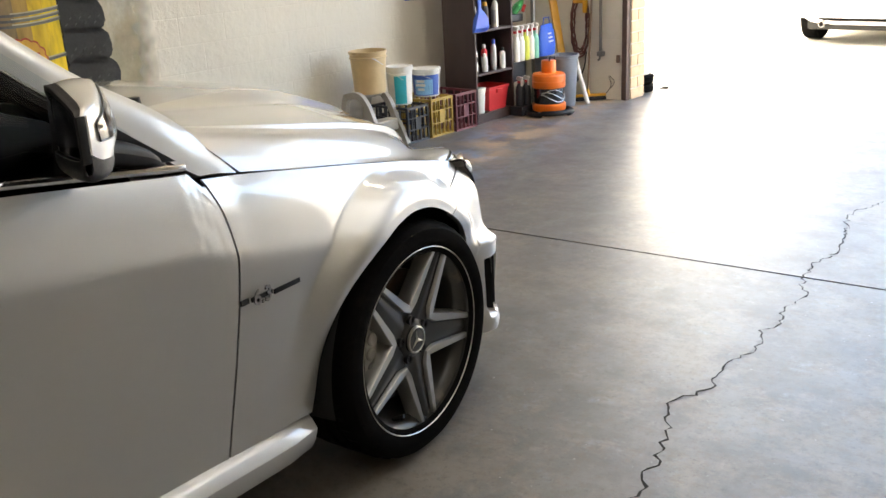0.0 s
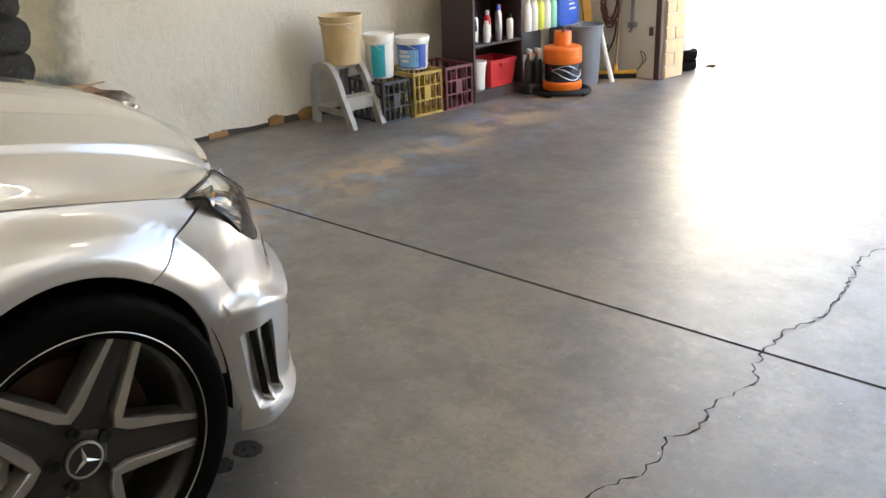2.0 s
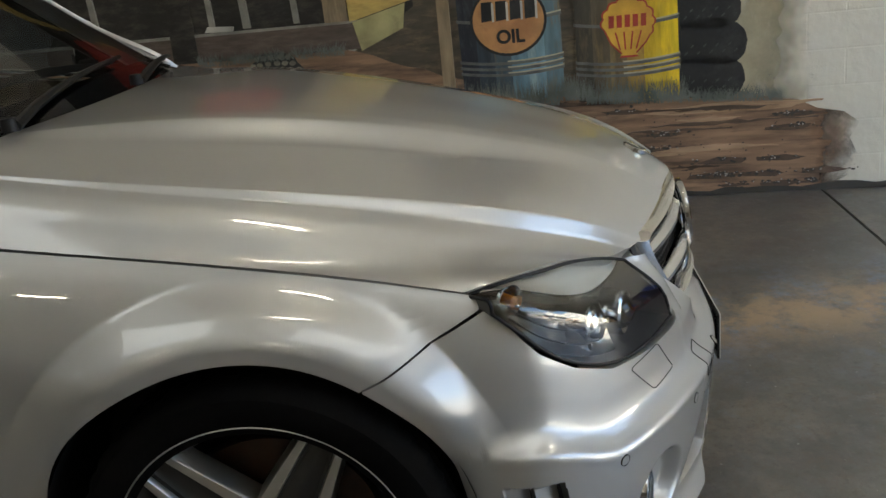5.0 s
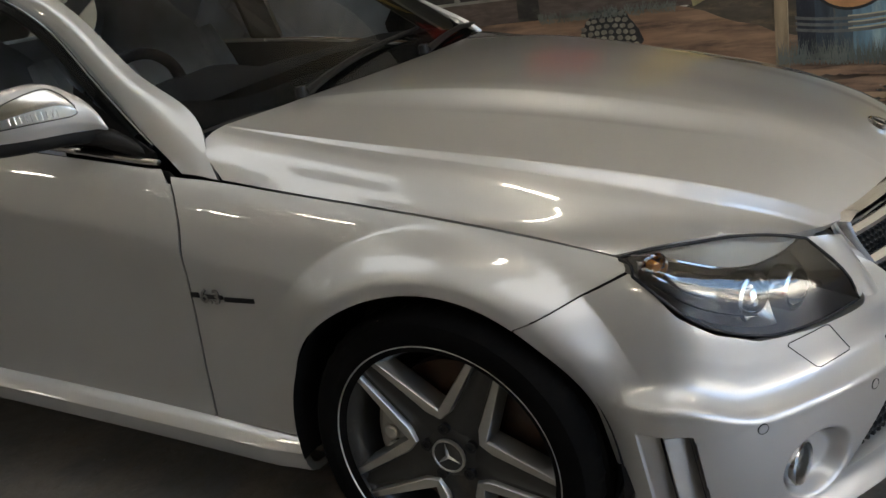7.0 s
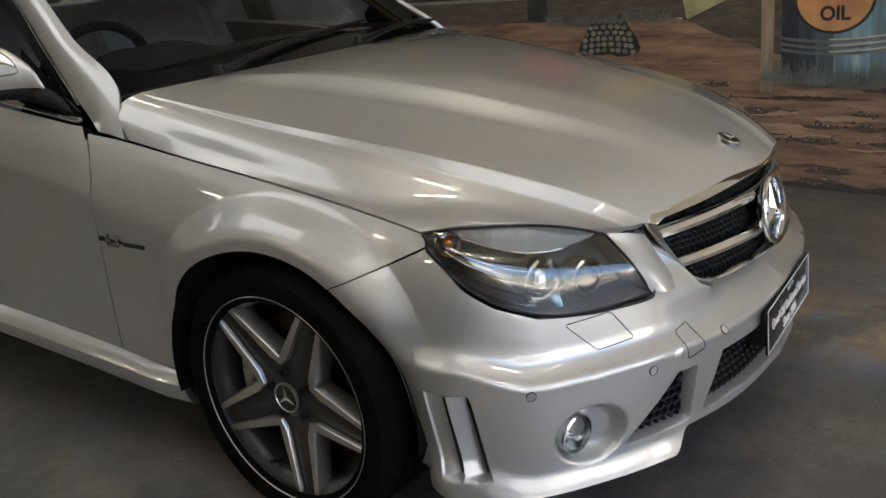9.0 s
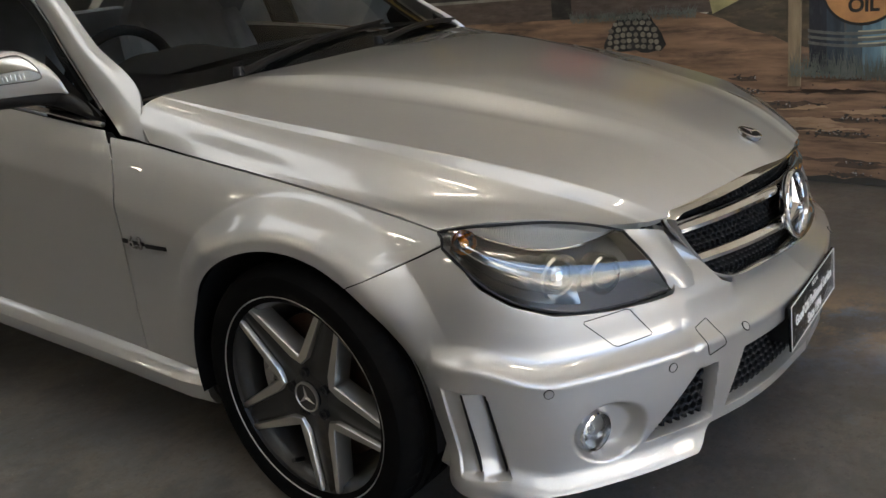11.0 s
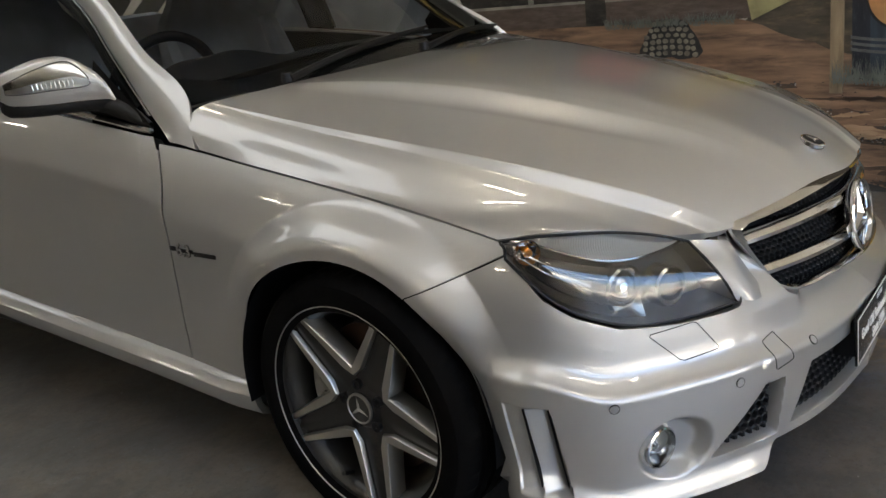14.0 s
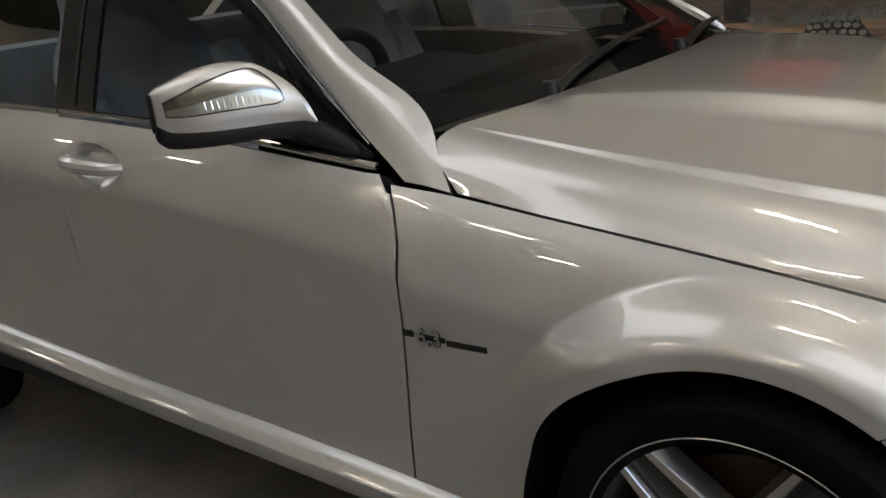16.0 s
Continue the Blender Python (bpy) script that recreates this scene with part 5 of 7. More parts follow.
def floor_paint():
    """Grey floor paint: cloudy grey, scuffs, worn tan and blue patches in a band, dark spots."""
    m = bpy.data.materials.new("grey_floor_paint")
    m.use_nodes = True
    n, l = m.node_tree.nodes, m.node_tree.links
    b = n["Principled BSDF"]
    co = n.new("ShaderNodeTexCoord")

    def noise_tex(scale, detail=6, rough=0.6):
        t = n.new("ShaderNodeTexNoise")
        t.inputs["Scale"].default_value, t.inputs["Detail"].default_value, t.inputs["Roughness"].default_value = scale, detail, rough
        l.new(co.outputs["Object"], t.inputs["Vector"])
        return t.outputs[0]

    def ramp(src, a, c, lo=0.0, hi=1.0):
        r = n.new("ShaderNodeMapRange")
        r.inputs[1].default_value, r.inputs[2].default_value, r.inputs[3].default_value, r.inputs[4].default_value = a, c, lo, hi
        l.new(src, r.inputs[0])
        return r.outputs[0]

    def mixc(fac, a, c):
        x = n.new("ShaderNodeMix")
        x.data_type = "RGBA"
        l.new(fac, x.inputs[0])
        for k, v in ((6, a), (7, c)):
            if isinstance(v, tuple):
                x.inputs[k].default_value = (*v, 1)
            else:
                l.new(v, x.inputs[k])
        return x.outputs[2]

    def math_node(op, a, c):
        x = n.new("ShaderNodeMath")
        x.operation = op
        for k, v in ((0, a), (1, c)):
            if isinstance(v, (int, float)):
                x.inputs[k].default_value = v
            else:
                l.new(v, x.inputs[k])
        return x.outputs[0]

    col = mixc(ramp(noise_tex(0.9), 0.3, 0.7), (0.100, 0.097, 0.092), (0.158, 0.150, 0.137))
    col = mixc(ramp(noise_tex(5.0, 9, 0.72), 0.42, 0.60, 0, 0.85), col, (0.068, 0.065, 0.061))
    col = mixc(ramp(noise_tex(1.7, 10, 0.78), 0.49, 0.58, 0, 0.7), col, (0.20, 0.168, 0.132))
    col = mixc(ramp(noise_tex(7.0, 10, 0.8), 0.56, 0.66, 0, 0.6), col, (0.17, 0.20, 0.22))
    col = mixc(ramp(noise_tex(11.0, 10, 0.75), 0.57, 0.68, 0, 0.5), col, (0.24, 0.215, 0.19))
    col = mixc(ramp(noise_tex(24.0, 12, 0.82), 0.50, 0.60, 0, 0.55), col, (0.115, 0.080, 0.056))
    col = mixc(ramp(noise_tex(46.0, 10, 0.8), 0.54, 0.63, 0, 0.6), col, (0.036, 0.034, 0.032))
    col = mixc(ramp(noise_tex(15.0, 12, 0.85), 0.58, 0.66, 0, 0.5), col, (0.215, 0.205, 0.19))
    # band of wear between the bays
    sep = n.new("ShaderNodeSeparateXYZ")
    l.new(co.outputs["Object"], sep.inputs[0])
    lx = math_node("ADD", math_node("MULTIPLY", sep.outputs["X"], 1.0168), math_node("MULTIPLY", sep.outputs["Y"], 0.0181))
    d = math_node("ABSOLUTE", math_node("ADD", lx, 0.70), 0)
    band = ramp(d, 0.06, 0.34, 1.0, 0.0)
    tan_m = math_node("MULTIPLY", band, ramp(noise_tex(2.6, 9, 0.75), 0.46, 0.56))
    blue_m = math_node("MULTIPLY", ramp(d, 0.10, 0.55, 1.0, 0.0), ramp(noise_tex(3.7, 8, 0.72), 0.50, 0.60))
    col = mixc(math_node("MULTIPLY", blue_m, 0.75), col, (0.16, 0.24, 0.38))
    col = mixc(math_node("MULTIPLY", tan_m, 0.95), col, (0.42, 0.29, 0.17))
    col = mixc(ramp(noise_tex(38.0, 4, 0.6), 0.70, 0.74, 0, 0.8), col, (0.03, 0.03, 0.03))
    col = mixc(ramp(noise_tex(2.2, 3, 0.5), 0.70, 0.74, 0, 0.55), col, (0.055, 0.053, 0.05))
    col = mixc(ramp(noise_tex(60.0, 3, 0.5), 0.72, 0.76, 0, 0.7), col, (0.5, 0.5, 0.48))
    l.new(col, b.inputs["Base Color"])
    rough = math_node("ADD", ramp(noise_tex(6.0, 8, 0.7), 0.3, 0.75, 0.34, 0.54), math_node("MULTIPLY", tan_m, 0.25))
    l.new(rough, b.inputs["Roughness"])
    b.inputs["Specular IOR Level"].default_value = 1.0
    b.inputs["Coat Weight"].default_value, b.inputs["Coat Roughness"].default_value = 0.5, 0.46
    bn = n.new("ShaderNodeBump")
    bn.inputs["Strength"].default_value, bn.inputs["Distance"].default_value = 0.10, 0.003
    l.new(noise_tex(28.0, 8, 0.7), bn.inputs["Height"])
    l.new(bn.outputs[0], b.inputs["Normal"])
    return m


M_WALL = wall_paint()
M_FLOOR = floor_paint()
M_CEIL = material("ceiling_board", (0.74, 0.71, 0.65), 0.8)
M_GROUND = material("outdoor_concrete", (0.58, 0.54, 0.47), 0.85, scale=1.0, fine=20, bump=0.04)
M_DARKLINE = material("joint_filler", (0.02, 0.018, 0.016), 0.9)
M_OIL = material("oil_stain", (0.035, 0.032, 0.028), 0.3, var=0.3, scale=30)
M_TUBE = glow("tube_light", (1.0, 0.93, 0.80), 7.0)
M_STEELBROWN = material("brown_steel", (0.075, 0.04, 0.03), 0.55, var=0.2, scale=8, fine=90)
M_BRICK = material("cream_brick", (0.56, 0.40, 0.24), 0.85, var=0.15, scale=9, fine=120, bump=0.08, second=(0.45, 0.28, 0.16), amount=0.3)
M_MORTAR = material("mortar", (0.5, 0.46, 0.40), 0.9, fine=150, bump=0.05)


def setting(name, bm, mat, label, m=ROOM):
    ob = part(name, bm, mat, None, m=m, smooth=False)
    return tagged(ob, label, name.split("_")[0], kind="structure")


def joint_y(x):
    return 1.782 - 0.045 * x


# floor: two slabs with a sawn joint between them, in world axes
bm = bmesh.new()
for a in (0, 1):
    xs = np.linspace(-6, 22, 10)
    lo = [(x, (joint_y(x) + 0.007) if a else -18.0) for x in xs]
    hi = [(x, 8.0 if a else (joint_y(x) - 0.007)) for x in xs]
    prism(lo + hi[::-1], -0.12, 0.0, bm=bm)
floor = setting("floor", bm, M_FLOOR, "worn grey-painted concrete workshop floor with patches", m=Matrix.Identity(4))
bm = prism([(-6, joint_y(-6) - 0.007), (22, joint_y(22) - 0.007), (22, joint_y(22) + 0.007), (-6, joint_y(-6) + 0.007)], -0.10, -0.007)
part("joint", bm, M_DARKLINE, floor, "dark sawn floor joint")
# a crack that wanders across the bay
rnd = random.Random(5)
main = curve([(1.47, -0.35, 0), (1.455, 0.03, 0), (1.441, 0.259, 0), (1.404, 0.514, 0), (1.445, 0.629, 0), (1.503, 1.076, 0), (1.535, 1.355, 0), (1.535, 1.745, 0), (1.611, 2.201, 0), (1.582, 2.63, 0), (1.80, 3.1, 0), (2.2, 3.6, 0)], 190)
bm = bmesh.new()
off, rows = 0.0, []
for k, p in enumerate(main):
    off = off * 0.72 + rnd.uniform(-0.020, 0.020)
    w = rnd.uniform(0.0012, 0.0042)
    rows.append([bm.verts.new((p[0] + off - w, p[1] + rnd.uniform(-0.006, 0.006), 0.0012)), bm.verts.new((p[0] + off + w, p[1] + rnd.uniform(-0.006, 0.006), 0.0012))])
for a, c in zip(rows[:-1], rows[1:]):
    bm.faces.new((a[0], a[1], c[1], c[0]))
part("crack", bm, M_DARKLINE, floor, "thin jagged crack in the floor", smooth=False)
for lx, ly, r in ((0.585, 0.600, 0.040), (0.60, 0.515, 0.036)):
    p = ROOM @ V((lx, ly, 0))
    part("oil_spot", prism([(p.x + r * math.cos(a) * rnd.uniform(0.9, 1.1), p.y + r * 0.9 * math.sin(a) * rnd.uniform(0.9, 1.1)) for a in np.linspace(0, math.tau, 22)[:-1]], 0.0002, 0.0014), M_OIL, floor, "dark oil spot", smooth=False)
setting("ground", prism([(-80, FRONTY), (80, FRONTY), (80, 400), (-80, 400)], -0.2, -0.003), M_GROUND, "bright sunlit concrete yard")

setting("wall_west", box((WALLX - 0.2, BACKY, 0), (WALLX, FRONTY + 0.3, TOPZ)), M_WALL, "off-white painted blockwork wall with stains")
# unseen closing walls, coloured dark to cut the bounce onto the car's sides
M_FARWALL = material("far_wall_paint", (0.38, 0.345, 0.30), 0.8, var=0.15, scale=0.8, second=(0.27, 0.24, 0.20), amount=0.4)
setting("wall_south", box((WALLX - 0.2, BACKY - 0.2, 0), (EASTX + 0.2, BACKY, TOPZ)), M_FARWALL, "unseen grey rear wall added to close the hall")
setting("wall_east", box((EASTX, BACKY, 0), (EASTX + 0.2, FRONTY + 0.3, TOPZ)), M_FARWALL, "unseen grey side wall added to close the hall")
setting("ceiling", box((WALLX - 0.2, BACKY - 0.2, TOPZ), (EASTX + 0.2, FRONTY + 0.3, TOPZ + 0.1)), M_CEIL, "plain workshop ceiling")
bm = box((WALLX, FRONTY, 0), (POSTX - 0.045, FRONTY + 0.23, TOPZ))
add_box(bm, (POSTX - 0.045, FRONTY, DOORH), (DOORR, FRONTY + 0.23, TOPZ))
add_box(bm, (DOORR, FRONTY, 0), (EASTX, FRONTY + 0.23, TOPZ))
wall_n = setting("wall_north", bm, M_WALL, "front wall beside the open roller door")
bm = box((POSTX - 0.045, FRONTY - 0.012, 0), (POSTX, FRONTY + 0.035, DOORH), 0.004)
add_box(bm, (POSTX - 0.085, FRONTY - 0.03, 0.30), (POSTX - 0.06, FRONTY - 0.012, 0.36), 0.003)
setting("trim_door_post", bm, M_STEELBROWN, "brown steel door post")
pier = setting("pier", box((POSTX - 0.045, FRONTY + 0.035, 0), (POSTX + 0.006, FRONTY + 0.25, DOORH)), M_MORTAR, "cream brick pier beside the doorway")
for course in range(38):
    cuts = (0.0, 0.215) if course % 2 == 0 else (0.0, 0.105, 0.215)
    for a, c in zip(cuts[:-1], cuts[1:]):
        bm = box((0, 0.004, 0), (0.012, c - a - 0.004, 0.079), 0.003)
        ob = part("brick", bm, M_BRICK, pier, smooth=False)
        ob.matrix_basis = Matrix.Translation((POSTX + 0.003, FRONTY + 0.035 + a, 0.004 + course * 0.0885))
LIGHTS = [(0.4, y) for y in (-9.2, -6.0, -2.8, 0.6, 3.4)] + [(x, y) for x in (5.0, 8.6) for y in (-12.6, -9.8, -7.0, -4.2, -1.4, 1.4) if y in (-12.6, -9.8, -1.4, 1.4) or x > 6]
for x, y in LIGHTS:
    lt = thing("ceiling_light", "short bright ceiling light with a white housing", "light", ROOM @ Matrix.Translation((x, y, TOPZ - 0.10)), "ceiling lights")
    part("housing", box((-0.09, -0.36, 0.03), (0.09, 0.36, 0.10), 0.01), M_CEIL, lt)
    part("tube", lathe([(0.0, -0.30), (0.026, -0.30), (0.030, -0.29), (0.030, 0.29), (0.026, 0.30), (0.0, 0.30)], 16, "y", (0, 0, -0.004)), M_TUBE, lt)

# translucent sheets let into the roof between the rows of lights
M_SHEET = glow("translucent_roof_sheet", (0.94, 0.97, 1.0), 0.22)
for y in (-6.2, -1.6, 2.4):
    roof_light = thing("roof_light", "pale translucent daylight sheet let into the ceiling", "skylight", ROOM @ Matrix.Translation((2.2, y, TOPZ - 0.03)), "roof sheets")
    for k in range(2):
        bm = bmesh.new()
        rows = [[bm.verts.new((-0.82 + 0.84 * k + 0.8 * f, v, 0.008 * math.sin(f * math.tau * 5))) for v in (-1.2, 1.2)] for f in np.linspace(0, 1, 41)]
        for p, q in zip(rows[:-1], rows[1:]):
            bm.faces.new((p[0], p[1], q[1], q[0]))
        part("sheet", bm, M_SHEET, roof_light, "ribbed translucent sheet")

# ---------------------------------------------------------------- the painted wall picture
mural = thing("mural", "faded painted picture of oil drums and a porch on the wall", "mural", ROOM @ Matrix.Translation((WALLX, -0.085, 0)))
MU = Matrix(((0, 0, 1, 0), (1, 0, 0, 0), (0, 1, 0, 0), (0, 0, 0, 1)))     # picture (u, z) to the wall


def paint(name, rgb, second=None, amount=0.5, stretch=(1, 1, 1), var=0.25, scale=9):
    return material(name, rgb, 0.75, var=var, scale=scale, fine=70, bump=0.05, second=second, amount=amount, stretch=stretch)


def fade(m, u0, u1, amp, sc=3.0):
    """Lets a painted area thin out to bare wall along the picture."""
    n, l = m.node_tree.nodes, m.node_tree.links
    b = n["Principled BSDF"]
    co, sep, nz = n.new("ShaderNodeTexCoord"), n.new("ShaderNodeSeparateXYZ"), n.new("ShaderNodeTexNoise")
    nz.inputs["Scale"].default_value, nz.inputs["Detail"].default_value, nz.inputs["Roughness"].default_value = sc, 8, 0.65
    l.new(co.outputs["Object"], sep.inputs[0])
    l.new(co.outputs["Object"], nz.inputs["Vector"])
    add, mr, mix, clear = n.new("ShaderNodeMath"), n.new("ShaderNodeMapRange"), n.new("ShaderNodeMixShader"), n.new("ShaderNodeBsdfTransparent")
    add.operation = "MULTIPLY_ADD"
    l.new(nz.outputs[0], add.inputs[0])
    add.inputs[1].default_value = amp
    l.new(sep.outputs["Y"], add.inputs[2])
    mr.inputs[1].default_value, mr.inputs[2].default_value = u0 + amp * 0.5, u1 + amp * 0.5
    l.new(add.outputs[0], mr.inputs[0])
    l.new(mr.outputs[0], mix.inputs[0])
    l.new(b.outputs[0], mix.inputs[1])
    l.new(clear.outputs[0], mix.inputs[2])
    l.new(mix.outputs[0], n["Material Output"].inputs[0])
    return m


def flat(name, outline, layer, mat, parent=None, label=""):
    return part(name, prism(outline, 0.0011, 0.0022 * layer, MU), mat, parent or mural, label, smooth=False)


def ragged(pts, n, amp, seed, close=True):
    """A smooth closed outline with an uneven edge."""
    r = random.Random(seed)
    c = curve([(x, y, 0) for x, y in pts + ([pts[0]] if close else [])], n)[:-1 if close else None]
    return [(x + r.uniform(-amp, amp), y + r.uniform(-amp, amp)) for x, y, _ in c]


P_PORCH = paint("mural_dark_porch", (0.018, 0.015, 0.012), (0.06, 0.05, 0.04), 0.6, (1, 1, 3))
P_STEP = paint("mural_step", (0.085, 0.062, 0.05), (0.13, 0.10, 0.08), 0.6, (1, 1, 5))
P_DIRT = paint("mural_dirt", (0.26, 0.155, 0.095), (0.085, 0.055, 0.038), 0.62, (1, 1, 9), 0.35, 3.2)
P_DIRT2 = paint("mural_light_dirt", (0.40, 0.26, 0.16), (0.24, 0.14, 0.08), 0.6, (1, 1, 7), 0.25, 5)
P_PALE = paint("mural_wash", (0.44, 0.385, 0.26), (0.60, 0.565, 0.48), 0.6, (1, 1, 0.5), 0.15, 4)
for m in (P_DIRT, P_DIRT2):
    fade(m, 1.56, 1.73, 0.34, 6)
fade(P_PALE, 1.22, 1.54, 0.40, 4.0)
P_SHADE = paint("mural_shadow", (0.085, 0.056, 0.040), (0.15, 0.095, 0.062), 0.6, (1, 1, 6))
P_TORTOISE_DARK = paint("mural_tortoise_dark", (0.17, 0.15, 0.12), (0.07, 0.06, 0.05), 0.5)
P_BLACK = paint("mural_black", (0.018, 0.017, 0.016), (0.04, 0.038, 0.036), 0.5)
P_OCHRE = paint("mural_ochre", (0.50, 0.36, 0.11), (0.36, 0.24, 0.08), 0.5, (1, 1, 4))
P_WOOD = paint("mural_wood", (0.28, 0.21, 0.13), (0.15, 0.11, 0.07), 0.5, (3, 3, 0.6))
P_GREY = paint("mural_grey", (0.24, 0.23, 0.20), (0.12, 0.11, 0.09), 0.5)
P_RED = paint("mural_red", (0.36, 0.045, 0.03), (0.28, 0.08, 0.05), 0.4)
P_ORANGE = paint("mural_orange", (0.50, 0.25, 0.10), (0.38, 0.17, 0.07), 0.6)
P_TREAD = paint("mural_tread", (0.055, 0.055, 0.052), (0.03, 0.03, 0.03), 0.5)
P_RIM = paint("mural_rib", (0.13, 0.13, 0.12), (0.05, 0.05, 0.05), 0.5)
P_GRASS = paint("mural_grass", (0.15, 0.16, 0.14), (0.07, 0.08, 0.06), 0.5)
P_PEBBLE = paint("mural_pebble", (0.05, 0.042, 0.036))
M_SOOT = material("wall_foot_dirt", (0.05, 0.045, 0.04), 0.9, fine=90, bump=0.06)
M_RUST = material("wall_foot_rust", (0.30, 0.17, 0.07), 0.9, var=0.3, fine=90, bump=0.06)

flat("wash", ragged([(1.10, 2.4), (1.10, 0.5), (1.45, 0.42), (1.86, 0.30), (2.0, 0.52), (1.95, 0.75), (1.9, 1.0), (1.9, 1.3), (1.9, 1.7), (1.9, 2.4)], 90, 0.010, 2), 1, P_PALE, label="olive wash of faded paint")
flat("porch", [(-4.2, 0.93), (-0.10, 0.93), (-0.10, 2.6), (-4.2, 2.6)], 1, P_PORCH, label="dark painted porch")
flat("hedge", [(-0.62, 0.78), (0.0, 0.60), (0.6, 0.54), (1.20, 0.46), (1.20, 1.45), (1.14, 2.5), (-0.24, 2.5), (-0.24, 1.0)], 2, paint("mural_dim_ground", (0.075, 0.06, 0.043), (0.16, 0.12, 0.07), 0.5, (1, 1, 4)))
flat("dirt", ragged([(-4.2, 0.84), (-2.0, 0.84), (-0.6, 0.82), (-0.1, 0.66), (0.5, 0.53), (1.25, 0.48), (1.55, 0.40), (1.74, 0.30), (1.70, 0.22), (1.76, 0.12), (1.66, 0.03), (0.8, 0.012), (-2, 0.012), (-4.2, 0.012)], 150, 0.008, 4), 3, P_DIRT, label="painted brown dirt")
rnd = random.Random(11)
for k in range(15):
    u, z, w, h = rnd.uniform(-1.4, 1.2), rnd.uniform(0.06, 0.42), rnd.uniform(0.15, 0.45), rnd.uniform(0.008, 0.022)
    flat("dirt_streak", ragged([(u - w, z), (u, z - h), (u + w, z), (u + w * 0.3, z + h)], 26, 0.006, 40 + k), 4, P_DIRT2)
for k in range(26):
    u, z, w, h = rnd.uniform(-1.5, 1.25), rnd.uniform(0.05, 0.50), rnd.uniform(0.12, 0.50), rnd.uniform(0.003, 0.010)
    flat("dark_streak", ragged([(u - w, z), (u, z - h), (u + w, z), (u + w * 0.3, z + h)], 30, 0.007, 140 + k), 5, P_SHADE)
flat("step", [(-4.2, 0.835), (-0.52, 0.825), (-0.52, 0.955), (-4.2, 0.975)], 4, P_STEP, label="painted porch step")
flat("step_edge", [(-4.2, 0.968), (-0.56, 0.950), (-0.52, 0.962), (-4.2, 0.990)], 5, P_GREY)
flat("foundation", [(-0.52, 0.815), (-0.30, 0.905), (-0.28, 1.02), (-0.55, 0.955)], 5, paint("mural_pale_yellow", (0.36, 0.33, 0.16), (0.22, 0.2, 0.1), 0.5))
flat("corner_post", [(-0.69, 0.955), (-0.57, 0.955), (-0.57, 2.5), (-0.69, 2.5)], 5, P_WOOD)
for k in range(10):
    z = 0.955 + k * 0.135
    flat("weatherboard", [(-0.565, z), (-0.255, z + 0.075), (-0.245, z + 0.195), (-0.565, z + 0.125)], 6 if k % 2 else 5, P_OCHRE)
flat("dark_post", [(-1.53, 0.83), (-1.39, 0.83), (-1.40, 2.5), (-1.50, 2.5)], 6, P_PORCH)
# made-up plain legs and foot in place of a painted figure's feet
for u, w, h in ((-1.95, 0.035, 0.4), (-1.30, 0.03, 0.5), (-1.12, 0.04, 0.45), (-0.85, 0.03, 0.35)):
    flat("bench_leg", [(u, 0.975), (u + w, 0.975), (u + w * 0.6, 0.975 + h), (u - w * 0.3, 0.975 + h)], 6, P_GREY)
flat("bench_foot", [(-1.33, 0.972), (-1.18, 0.968), (-1.17, 0.99), (-1.31, 1.0)], 7, paint("mural_pale", (0.42, 0.40, 0.35)))
flat("red_panel", [(-1.35, 1.45), (-0.85, 1.45), (-0.85, 1.95), (-1.35, 1.95)], 4, P_RED)
arch_pts = [(-1.9 + 0.55 * math.cos(a), 1.5 + 0.6 * math.sin(a)) for a in np.linspace(0, math.pi, 20)] + [(-1.9 + 0.46 * math.cos(a), 1.5 + 0.5 * math.sin(a)) for a in np.linspace(math.pi, 0, 20)]
flat("yellow_arch", arch_pts, 4, P_OCHRE)
# plain mound of round patches with dark gaps, standing in for a painted tortoise
flat("heap_shade", ragged([(-1.19, 0.66), (-1.13, 0.76), (-1.02, 0.845), (-0.92, 0.835), (-0.83, 0.75), (-0.80, 0.67), (-1.0, 0.64)], 40, 0.006, 77), 5, P_BLACK)
P_TORTOISE = paint("mural_tortoise", (0.22, 0.20, 0.155), (0.12, 0.105, 0.08), 0.5, var=0.3, scale=30)
for row in range(6):
    z = 0.668 + row * 0.031
    half = 0.175 * math.sqrt(max(0.05, 1 - (row / 6.2) ** 2))
    n = max(3, int(half * 2 / 0.040))
    for k in range(n):
        u = -0.995 + half * (2 * (k + 0.5) / n - 1) + rnd.uniform(-0.006, 0.006)
        w, h = half / n * rnd.uniform(0.72, 0.86), rnd.uniform(0.011, 0.0145)
        flat("stone", [(u + w * math.cos(t) * rnd.uniform(0.85, 1.1), z + h * math.sin(t) * rnd.uniform(0.9, 1.1) - 0.02 * ((u + 0.995) / 0.2) ** 2) for t in np.linspace(0, math.tau, 9)[:-1]], 6 + (k + row) % 2, P_TORTOISE if (k + row) % 3 else P_TORTOISE_DARK)
flat("pole", [(-0.135, 0.46), (-0.075, 0.46), (-0.045, 2.5), (-0.10, 2.5)], 7, P_WOOD, label="painted pale pole")


